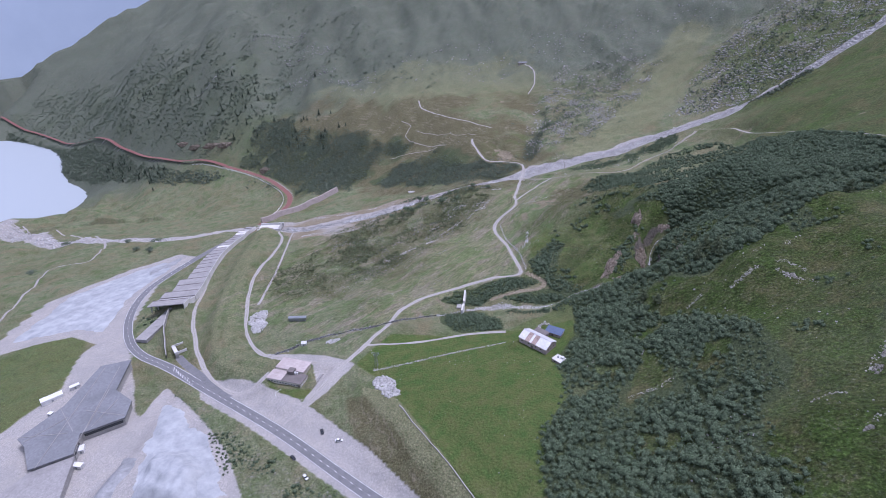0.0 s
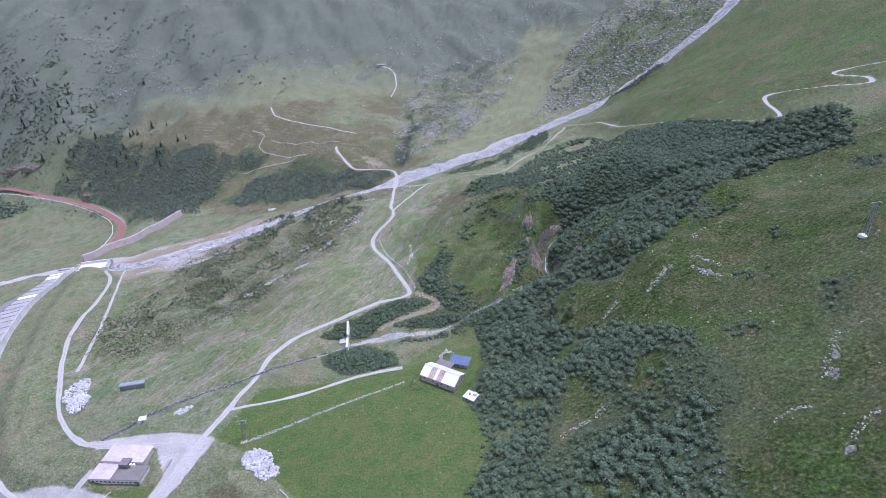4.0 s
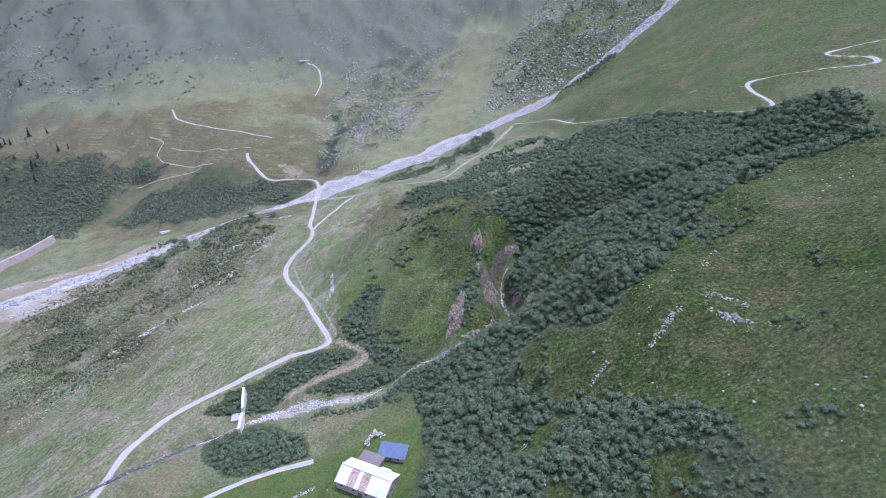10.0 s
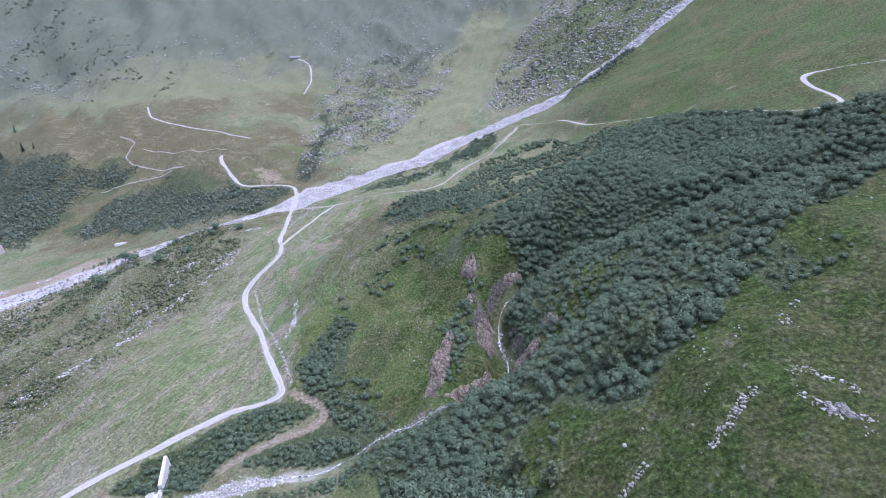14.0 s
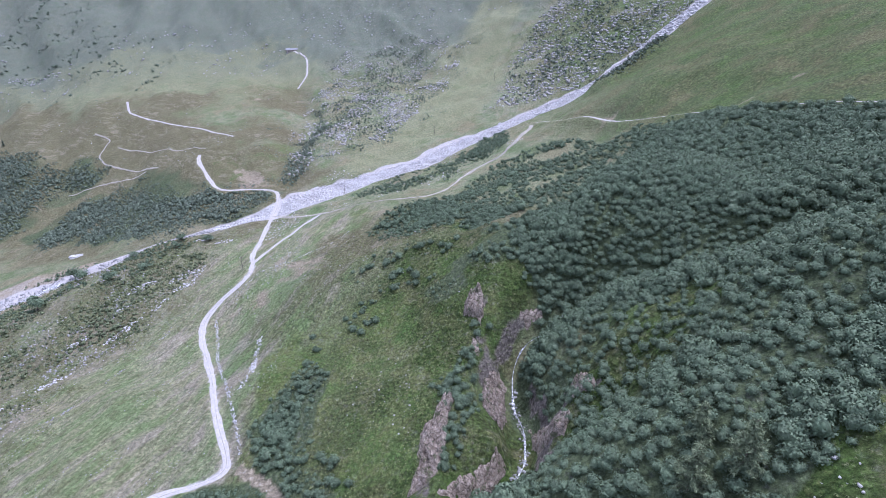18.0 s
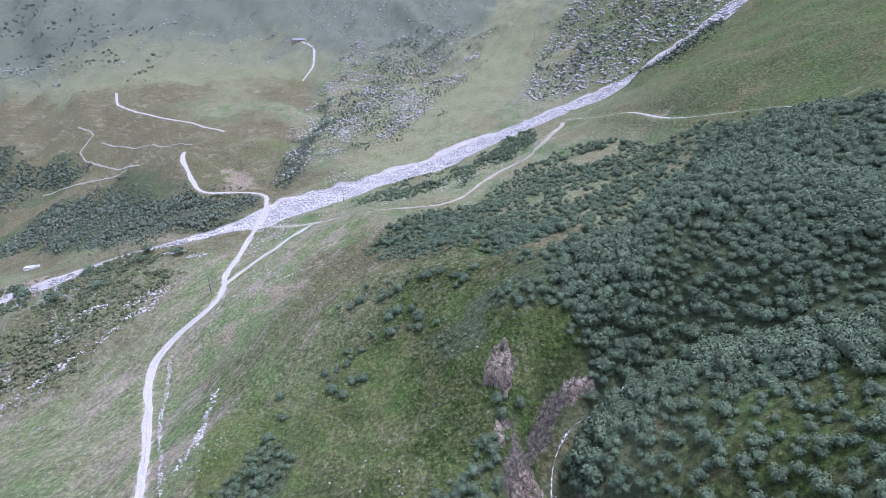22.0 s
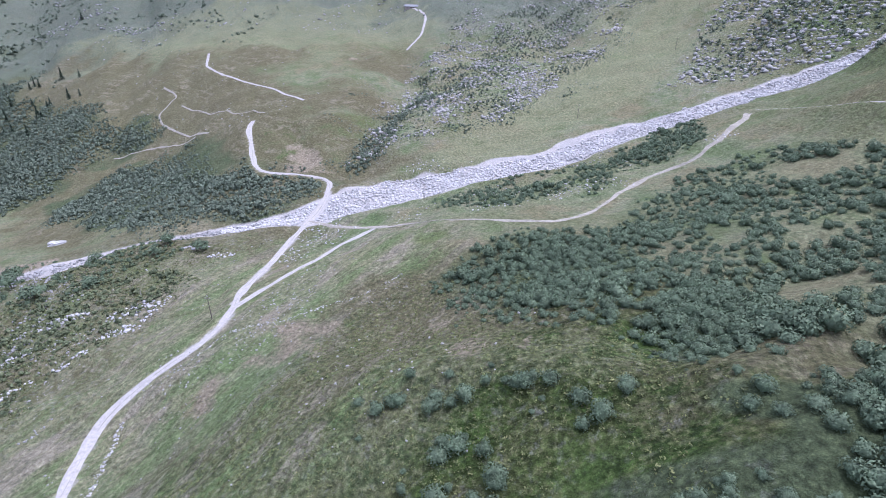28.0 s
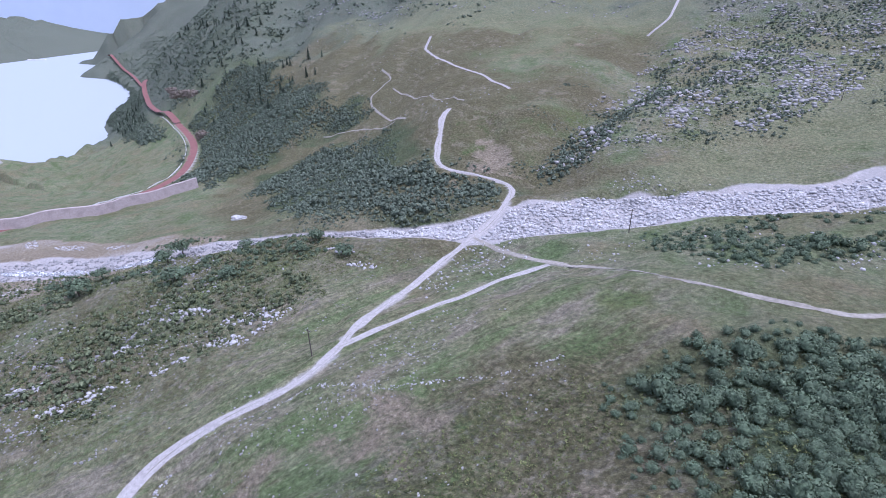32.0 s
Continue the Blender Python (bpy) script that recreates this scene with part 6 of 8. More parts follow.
# lines and drifts of broken stone on the green slope
for pts, n, wide, small, large in (([(62, 52), (67, 55), (72, 59), (75, 60)], 120, 1.0, 0.18, 0.75), ([(83, 62), (88, 62), (92, 58), (96, 55)], 70, 1.3, 0.18, 0.7), ([(82, 58), (85, 53), (89, 49)], 60, 1.2, 0.18, 0.7),
                                   ([(91, 43), (93, 48), (96, 44), (97, 38)], 50, 1.2, 0.15, 0.6), ([(42, 51), (46, 53), (49, 55)], 60, 0.9, 0.15, 0.6), ([(91, 75), (91, 81), (99, 85)], 36, 1.6, 0.15, 0.6),
                                   ([(67, 63), (72, 76), (82, 81)], 16, 3.0, 0.2, 0.6), ([(3, 65), (7, 71), (9, 73)], 60, 0.8, 0.15, 0.6), ([(30, 50), (37, 50)], 24, 0.9, 0.12, 0.5),
                                   ([(99, -31), (104, -24), (108, -17), (112, -14)], 90, 1.6, 0.15, 0.7), ([(92, -60), (99, -53), (104, -51)], 60, 1.1, 0.15, 0.6), ([(101, -78), (105, -68), (110, -60), (118, -57)], 170, 3.2, 0.15, 0.7),
                                   ([(-8, 12), (-3, 20), (5, 28), (12, 34), (20, 43)], 170, 0.8, 0.12, 0.5), ([(15, -14), (22, -11), (28, -9), (35, -5)], 110, 1.2, 0.15, 0.6), ([(80, -42), (87, -40), (91, -42)], 60, 0.8, 0.15, 0.6),
                                   ([(110, -40), (118, -41), (124, -44)], 60, 1.2, 0.15, 0.6), ([(55, -40), (58, -38)], 16, 0.8, 0.15, 0.5)):
    x, y = along(smooth_line(pts, 1.0), n, wide)
    stone_field("stone_belt", x, y, small, large, "line of pale broken rock on the green slope", HILL_STONE)
stone_patch("stone_belt", [(20, 20, 3.6, 0.9, 60), (14, 10, 3.2, 0.8, 55), (8, 2, 3.0, 1.0, 60), (204, 152, 5, 3, 30), (210, 146, 4, 3, 30)], "broken grey rock showing through the grassy slope", STONE, 0.15, 0.85, 1.2)
outcrop(-254, 346, 4.5, 2.5, 1.2, 30, "flat pale slab of rock among shrubs", PALE_STONE, 52, 0.2)
for i, (x, y, sx) in enumerate(((-610, 522, 9), (-745, 590, 16), (-790, 604, 20), (-850, 622, 16), (-900, 640, 14))):
    outcrop(x, y, sx, 4, 6, 20, "reddish rock cutting above the lakeside road", RED_ROCK, i + 60, 0.15)
# running water
WATER, nt, b = mat("white_water", 0.25, 0.5)
wn_f = noise_node(nt, 1.6, 5, 0.7, world_co(nt))
nt.links.new(ramp(nt, wn_f, [(0.4, (0.035, 0.04, 0.038)), (0.5, (0.25, 0.26, 0.255)), (0.6, (0.8, 0.81, 0.81))]), b.inputs["Base Color"])
bump(nt, b, wn_f, 0.4, 0.2)
tagged(ribbon("water_stream", [(p[0], p[1]) for p in GORGE_STREAM[2:21]], 0.5, WATER, 0.2, 1.2, 0.8, 5), "foaming mountain stream falling through the gorge", "stream", kind="structure")
tagged(ribbon("water_river", [(-230, 296), (-252, 282), (-280, 268), (-300, 260), (-345, 240), (-392, 247), (-440, 256)], 5.0, WATER, 0.35, 2.5, 3.0, 5), "shallow braided stream in the lower riverbed", "stream", kind="structure")


# spoil heap in the gravel pit, its top shaped by tipping
def spoil_heap(poly, height, label, material, step=1.6):
    p = np.array(poly, float)
    x, y = np.meshgrid(np.arange(p[:, 0].min() - 4, p[:, 0].max() + 4, step), np.arange(p[:, 1].min() - 4, p[:, 1].max() + 4, step), indexing="ij")
    d = depth_in(poly, x, y) + 5 * fbm(x, y, 14, 3)
    z = grid_at(x, y) - 0.3 + np.clip(d, -1, 9) / 9 * height * (0.8 + 0.9 * np.abs(fbm(x, y, 16, 4)) + 0.5 * fbm(x, y, 5, 2))
    nx, ny = x.shape
    i, j = np.meshgrid(np.arange(nx - 1), np.arange(ny - 1), indexing="ij")
    a = (i * ny + j).ravel()
    quad = np.stack([a, a + ny, a + ny + 1, a + 1], 1)
    quad = quad[(d.ravel()[quad] > -0.5).all(1)]
    used = np.unique(quad)
    remap = np.zeros(nx * ny, int)
    remap[used] = np.arange(len(used))
    me = bpy.data.meshes.new("gravel_mound")
    fill_mesh(me, np.stack([x, y, z], -1).reshape(-1, 3)[used], remap[quad])
    me.materials.append(material)
    return tagged(new("gravel_mound", me), label, "gravel mound")


WHITE_GRAVEL = plain("washed_gravel", (0.26, 0.275, 0.285), (0.43, 0.445, 0.455), 0.12, 0.95, relief=0.3, dist=0.4)
GREY_GRAVEL = plain("crushed_gravel", (0.2, 0.205, 0.21), (0.36, 0.365, 0.37), 0.3, 0.95, relief=0.8, dist=0.4)
spoil_heap(PIT_HEAP, 6.0, "large heap of bluish-white tipped gravel in the pit", WHITE_GRAVEL)
spoil_heap([(-275, -46), (-248, -52), (-219, -64), (-194, -86), (-172, -100), (-200, -116), (-237, -112), (-252, -86)], 1.0, "spread of pale crushed gravel on the pit floor", WHITE_GRAVEL)
spoil_heap([(-262, -92), (-250, -90), (-242, -104), (-236, -126), (-255, -128)], 2.4, "grey bank of crushed gravel beside the pit road", GREY_GRAVEL)
spoil_heap([(-512, 60), (-478, -20), (-425, 8), (-392, 8), (-426, 70), (-436, 130), (-470, 155), (-500, 110)], 0.8, "low bluish-grey gravel spread on the depot ground", WHITE_GRAVEL)
spoil_heap([(-470, 120), (-450, 110), (-440, 140), (-455, 160)], 1.8, "low pale gravel bank on the depot ground", GREY_GRAVEL)

BROOK, nt, b = mat("dark_brook_water", 0.2, 0.5)
br_f = noise_node(nt, 1.2, 4, 0.7, world_co(nt))
nt.links.new(ramp(nt, br_f, [(0.5, (0.035, 0.035, 0.03)), (0.68, (0.2, 0.2, 0.19))]), b.inputs["Base Color"])
tagged(ribbon("water_brook", [(p[0], p[1]) for p in GORGE_STREAM[20:]], 2.2, BROOK, 0.18, 1.5, 1.2, 5), "dark shallow brook between grassy banks", "brook", kind="structure")

# ---- buildings and other built things ----
CREAM = plain("cream_render", (0.5, 0.47, 0.4), (0.62, 0.59, 0.52), 1.5, 0.9)
PINK_STONE = plain("pinkish_rubble_wall", (0.28, 0.235, 0.215), (0.46, 0.4, 0.375), 1.6, 0.95, relief=0.5, dist=0.1)
ZINC = plain("pale_sheet_roof", (0.5, 0.5, 0.51), (0.68, 0.68, 0.69), 0.9, 0.5, 0.4, 0.25)
RUST = plain("rusted_sheet_roof", (0.22, 0.14, 0.11), (0.5, 0.42, 0.38), 1.4, 0.75)
BLUE_SHEET = plain("blue_sheet_roof", (0.06, 0.09, 0.17), (0.095, 0.13, 0.22), 0.8, 0.5, 0.4)
BROWN_SHEET = plain("brown_grey_roof", (0.13, 0.115, 0.11), (0.2, 0.18, 0.17), 1.2, 0.8)
GREY_ROOF = plain("grey_flat_roof", (0.24, 0.23, 0.225), (0.34, 0.33, 0.32), 0.8, 0.85)
SLATE_ROOF = plain("slate_grey_roof", (0.15, 0.155, 0.165), (0.23, 0.235, 0.245), 0.6, 0.6, 0.35)
# near-black paint standing in for the shade inside the tunnel
DARK = plain("tunnel_shade", (0.012, 0.012, 0.013), (0.03, 0.03, 0.032), 3, 0.6)
GLASS, nt, b = mat("window_glass", 0.08, 0.5)
b.inputs["Base Color"].default_value = (0.03, 0.035, 0.04, 1)
STEEL = plain("galvanised_steel", (0.22, 0.24, 0.26), (0.36, 0.38, 0.4), 3, 0.45, 0.5, 0.6)
TIMBER = plain("weathered_timber", (0.1, 0.085, 0.07), (0.19, 0.165, 0.14), 5, 0.9)
WHITE_PAINT = plain("white_paint", (0.6, 0.6, 0.6), (0.74, 0.74, 0.74), 2, 0.6)
CAR_DARK = plain("dark_car_paint", (0.02, 0.02, 0.024), (0.035, 0.035, 0.04), 2, 0.3, 0.5)
CAR_WHITE = plain("white_car_paint", (0.62, 0.62, 0.63), (0.7, 0.7, 0.71), 2, 0.3, 0.5)
RUBBER = plain("tyre_rubber", (0.015, 0.015, 0.015), (0.03, 0.03, 0.03), 8, 0.9)


def thing(name, label, category, m, group=""):
    ob = new(name)
    ob.matrix_basis = m
    ob.empty_display_size = 0.5
    return tagged(ob, label, category, group)


def block(bm, x0, x1, y0, y1, z0, z1):
    v = [bm.verts.new(p) for p in ((x0, y0, z0), (x1, y0, z0), (x1, y1, z0), (x0, y1, z0), (x0, y0, z1), (x1, y0, z1), (x1, y1, z1), (x0, y1, z1))]
    for f in ((3, 2, 1, 0), (4, 5, 6, 7), (0, 1, 5, 4), (1, 2, 6, 5), (2, 3, 7, 6), (3, 0, 4, 7)):
        bm.faces.new([v[i] for i in f])


def boxed(name, dims, material, parent, label="", bevel=0.0):
    bm = bmesh.new()
    block(bm, *dims)
    if bevel:
        bmesh.ops.bevel(bm, geom=bm.edges[:], offset=bevel, segments=2, affect="EDGES", profile=0.6)
    return part(name, bm, material, parent, label)


def prism(bm, outline, z0, z1):
    lo = [bm.verts.new((x, y, z0)) for x, y in outline]
    hi = [bm.verts.new((x, y, z1)) for x, y in outline]
    n = len(outline)
    bm.faces.new(lo[::-1])
    bm.faces.new(hi)
    for i in range(n):
        bm.faces.new((lo[i], lo[(i + 1) % n], hi[(i + 1) % n], hi[i]))


def gable(name, x0, x1, depth, eave, top, material, parent):
    """A gable wall across the depth, between two x."""
    bm = bmesh.new()
    out = ((0, 0), (depth, 0), (depth, eave), (depth / 2, top), (0, eave))
    a = [bm.verts.new((x0, y, z)) for y, z in out]
    c = [bm.verts.new((x1, y, z)) for y, z in out]
    bm.faces.new(a[::-1])
    bm.faces.new(c)
    for i in range(5):
        bm.faces.new((a[i], a[(i + 1) % 5], c[(i + 1) % 5], c[i]))
    return part(name, bm, material, parent)


def sheet_mesh(name, width, length, material, ribs=5):
    """A ribbed metal sheet that slopes up along y."""
    bm = bmesh.new()
    rows = []
    for y in (0, length):
        row = []
        for i in range(ribs * 2 + 1):
            row.append(bm.verts.new((width * i / (ribs * 2), y, 0.06 if i % 2 else 0)))
        rows.append(row)
    for i in range(ribs * 2):
        bm.faces.new((rows[0][i], rows[0][i + 1], rows[1][i + 1], rows[1][i]))
    geo = bmesh.ops.extrude_face_region(bm, geom=bm.faces[:])
    for v in geo["geom"]:
        if isinstance(v, bmesh.types.BMVert):
            v.co.z -= 0.05
    bmesh.ops.recalc_face_normals(bm, faces=bm.faces)
    me = bpy.data.meshes.new(name)
    bm.to_mesh(me)
    bm.free()
    me.materials.append(material)
    return me


def piece(name, me, parent, m, label=""):
    ob = new(name, me)
    ob.parent = parent
    ob.matrix_basis = m
    if label:
        tagged(ob, label)
    return ob


def window(parent, x, y, z, w, h, face="front", frame=TIMBER):
    """A window set in a wall: frame and pane."""
    t = 0.06
    d = (x - w / 2, x + w / 2, y - t, y + 0.05, z, z + h) if face == "front" else (x - t, x + 0.05, y - w / 2, y + w / 2, z, z + h)
    f = boxed("window", d, frame, parent)
    e = 0.12
    d = (x - w / 2 + e, x + w / 2 - e, y - t - 0.02, y + 0.02, z + e, z + h - e) if face == "front" else (x - t - 0.02, x + 0.02, y - w / 2 + e, y + w / 2 - e, z + e, z + h - e)
    if face == "right":
        f.location.x = 0.06
    boxed("pane", d, GLASS, f)


# the long stone barn with its sheet roof
barn = thing("barn", "long pinkish stone barn with a pale, partly rusted sheet roof", "barn", pose(-52.2, 36.8, 109.9, 0, 0, -24.7))
BL, BD, BE, BT = 20.2, 11.2, 4.2, 7.0
boxed("wall", (0.5, BL - 0.5, 0, 0.5, -1.5, BE), PINK_STONE, barn)
boxed("wall", (0.5, BL - 0.5, BD - 0.5, BD, -1.5, BE), PINK_STONE, barn)
gable("gable_wall", 0, 0.5, BD, BE, BT, PINK_STONE, barn)
gable("gable_wall", BL - 0.5, BL, BD, BE, BT, PINK_STONE, barn)
slope = math.degrees(math.atan2(BT - BE, BD / 2))
run = math.hypot(BT - BE, BD / 2) + 0.5
pale, rusty = sheet_mesh("roof_sheet", 1.62, run, ZINC), sheet_mesh("roof_sheet", 1.62, run, RUST)
for i in range(13):
    x = -0.4 + i * 1.62
    piece("roof_sheet", rusty if i in (3, 4, 6, 7) else pale, barn, pose(x, -0.45, BE - 0.2, slope, 0, 0), "rust-streaked roof sheet" if i in (3, 4, 6, 7) else "")
    piece("roof_sheet", pale, barn, pose(x + 1.62, BD + 0.45, BE - 0.2, slope, 0, 180))
boxed("ridge_cap", (-0.4, BL + 0.7, BD / 2 - 0.3, BD / 2 + 0.3, BT + 0.1, BT + 0.22), ZINC, barn)
for x in (2.2, 7.4, 12.6, 16.4):
    window(barn, x, 0, 2.0, 0.9, 0.8)
for y in (2.6, 5.6, 8.6):
    window(barn, BL, y, 1.9, 0.8, 0.9, "right")
door = boxed("door", (9.2, 10.8, -0.08, 0.05, -0.4, 2.1), TIMBER, barn, "weathered plank door")
boxed("handle", (10.5, 10.58, -0.14, -0.08, 0.8, 1.0), STEEL, door)
# a lean-to with a brown roof and a pale sheet behind the barn
annex = thing("annex_shed", "low annex with a brown-grey roof behind the barn", "shed", pose(-45.2, 47.2, 109.9, 0, 0, -24.7))
boxed("wall", (0, 8.6, 0, 5.2, -1.0, 2.5), PINK_STONE, annex)
boxed("roof", (-0.4, 9.0, -0.4, 5.6, 2.5, 2.72), BROWN_SHEET, annex, bevel=0.05)
boxed("door", (3.6, 4.7, -0.06, 0.05, 0, 1.9), TIMBER, annex)
leanto = thing("lean_to", "small lean-to with a white sheet roof beside the barn", "shed", pose(-36.6, 42.2, 109.9, 0, 0, -24.7))
boxed("wall", (0, 3.6, 0, 2.2, -0.8, 1.7), PINK_STONE, leanto)
boxed("roof", (-0.2, 3.9, -0.3, 2.5, 1.7, 1.84), WHITE_PAINT, leanto, bevel=0.04)
# the small house with the blue roof
blue = thing("blue_roofed_shed", "small stone house with a slate-blue sheet roof", "house", pose(-37.8, 49.6, 110.0, 0, 0, -13))
boxed("wall", (0, 10.4, 0, 0.4, -1.0, 2.4), PINK_STONE, blue)
boxed("wall", (0, 10.4, 6.0, 6.4, -1.0, 2.9), PINK_STONE, blue)
boxed("wall", (0, 0.4, 0.4, 6.0, -1.0, 2.4), PINK_STONE, blue)
boxed("wall", (10.0, 10.4, 0.4, 6.0, -1.0, 2.4), PINK_STONE, blue)
bs = sheet_mesh("roof_sheet", 1.6, 7.2, BLUE_SHEET)
for i in range(7):
    piece("roof_sheet", bs, blue, pose(-0.4 + 1.6 * i, -0.4, 2.4, 4.5, 0, 0))
boxed("door", (4.4, 5.4, -0.05, 0.05, 0, 1.9), TIMBER, blue)
window(blue, 8.0, 0, 1.0, 0.8, 0.8)
# the ruin beside it
bm = bmesh.new()
for i in range(110):
    t = i / 110 * 4
    k, u = int(t), t - int(t)
    cx, cy = ((-3.4, 3.4, 3.4, -3.4)[k], (-2.6, -2.6, 2.6, 2.6)[k])
    nx, ny = ((-3.4, 3.4, 3.4, -3.4)[(k + 1) % 4], (-2.6, -2.6, 2.6, 2.6)[(k + 1) % 4])
    s = random.uniform(0.3, 0.7)
    co, tri = STONES[i % 10]
    o = Vector((cx + (nx - cx) * u + random.gauss(0, 0.5), cy + (ny - cy) * u + random.gauss(0, 0.5), random.uniform(-0.2, 1.1)))
    vs = [bm.verts.new(Vector(c) * s + o) for c in co]
    for f in tri:
        bm.faces.new([vs[j] for j in f])
ruin = part("stone_ruin", bm, PALE_STONE)
ruin.matrix_basis = pose(-40.5, 64.0, ground(-40.5, 64.0) + 0.2, 0, 0, 60)
tagged(ruin, "collapsed pale stone walls of a small ruin", "ruin")
# the little flat-roofed cabin below the barn
cabin = thing("stone_cabin", "small flat-roofed cabin of pale stone with a roof tank", "cabin", pose(-28.8, 20.2, 112.9, 0, 0, -30))
boxed("wall", (0, 6.0, 0, 5.4, -1.5, 2.0), PINK_STONE, cabin)
boxed("roof", (-0.25, 6.25, -0.25, 5.65, 2.0, 2.25), PALE_CONCRETE, cabin, bevel=0.05)
boxed("roof_tank", (3.6, 5.4, 3.4, 5.0, 2.25, 3.4), ZINC, cabin, "pale metal roof tank")
boxed("chimney", (1.8, 2.5, 2.6, 3.3, 2.25, 3.5), STEEL, cabin)
window(cabin, 2.0, 0, 0.6, 0.9, 0.8)

# the inn by the road
PINK_ROOF = plain("faded_pink_roof", (0.36, 0.31, 0.295), (0.5, 0.44, 0.42), 0.5, 0.9)
inn = thing("roadside_inn", "low cream-walled roadside inn with flat roofs and a terrace", "inn", pose(-206.5, -21.5, 87.9, 0, 0, 1.5))
boxed("front_wing", (0, 25.0, 0, 9.0, -1.5, 3.3), CREAM, inn)
boxed("roof_pale", (-0.4, 10.6, -0.4, 9.0, 3.3, 3.6), PINK_ROOF, inn, "pale pinkish flat roof", 0.05)
boxed("roof_dark", (10.7, 25.4, -0.4, 9.0, 3.3, 3.55), BROWN_SHEET, inn, "dark brown flat roof", 0.05)
boxed("rear_wing", (1.5, 21.5, 9.0, 19.0, -1.5, 4.6), CREAM, inn)
boxed("roof_rear", (0.8, 22.2, 9.02, 19.6, 4.6, 4.95), PINK_ROOF, inn, "faded pinkish flat roof with worn edges", 0.06)
tower = boxed("roof_house", (11.5, 16.0, 6.2, 10.6, 3.6, 6.0), BROWN_SHEET, inn, "dark brown roof structure")
boxed("vent", (16.4, 17.3, 7.0, 8.0, 3.55, 5.4), WHITE_PAINT, tower)
boxed("chimney", (17.6, 18.6, 7.4, 8.4, 3.55, 4.9), WHITE_PAINT, inn, "white chimney")
for x in np.arange(1.4, 24.5, 2.1):
    window(inn, float(x), 0, 0.9, 1.4, 1.2, "front", WHITE_PAINT)
for y in (2.0, 4.5, 7.0):
    window(inn, 25.0, y, 0.9, 1.3, 1.2, "right", WHITE_PAINT)
boxed("door", (23.0, 24.2, -0.07, 0.05, -0.1, 2.2), TIMBER, inn, "brown entrance door")
terrace = boxed("terrace", (25.4, 33.0, 1.0, 15.0, -1.8, 0.25), GREY_ROOF, inn, "grey paved terrace")
for y in np.arange(1.1, 15.1, 1.55):
    boxed("post", (32.9, 33.0, float(y), float(y) + 0.08, 0.25, 1.25), TIMBER, terrace)
boxed("rail", (32.86, 33.04, 1.0, 15.0, 1.25, 1.35), TIMBER, terrace)
boxed("rail", (25.4, 33.0, 0.96, 1.06, 1.25, 1.35), TIMBER, terrace)
# goal frame: two legs with feet and a crossbar
goal = thing("goal_frame", "white metal goal frame on the inn's lawn", "play frame", pose(-195, -30, ground(-195, -30), 0, 0, 70))
for x in (0, 4.2):
    boxed("leg", (x, x + 0.14, -0.07, 0.07, 0, 2.4), WHITE_PAINT, goal)
    boxed("foot", (x, x + 0.14, -1.2, 1.2, 0, 0.12), WHITE_PAINT, goal)
boxed("crossbar", (0, 4.34, -0.07, 0.07, 2.4, 2.54), WHITE_PAINT, goal)

# the check dam across the brook
weir = thing("check_dam", "pale concrete check dam with two wing walls across the brook", "dam", pose(-109.4, 100, 86.5, 0, 0, 12))


def wing(x0, z_in, sign):
    bm = bmesh.new()
    y0, y1 = sign * 2.0, sign * 14.5
    prof = ((y0, -4, z_in), (y1, -4, z_in + 2.2))
    lo = [bm.verts.new((x, y, z)) for x in (-0.8, 1.4) for y, z, _ in prof]
    hi = [bm.verts.new((x, y, t)) for x in (-0.6, 0.6) for y, _, t in prof]
    for q in ((lo[0], lo[1], hi[1], hi[0]), (lo[2], lo[3], hi[3], hi[2]), (hi[0], hi[1], hi[3], hi[2]), (lo[0], lo[2], hi[2], hi[0]), (lo[1], lo[3], hi[3], hi[1]), (lo[0], lo[1], lo[3], lo[2])):
        bm.faces.new(q)
    bmesh.ops.recalc_face_normals(bm, faces=bm.faces)
    return part("wing_wall", bm, PALE_CONCRETE, weir)


wing(0, 3.2, 1)
wing(0, 3.2, -1)
boxed("sill", (-0.9, 1.0, -2.0, 2.0, -4, 1.0), CONCRETE, weir, bevel=0.06)
boxed("apron", (-5.5, -0.9, -2.6, 2.6, -4, -0.3), CONCRETE, weir, bevel=0.06)

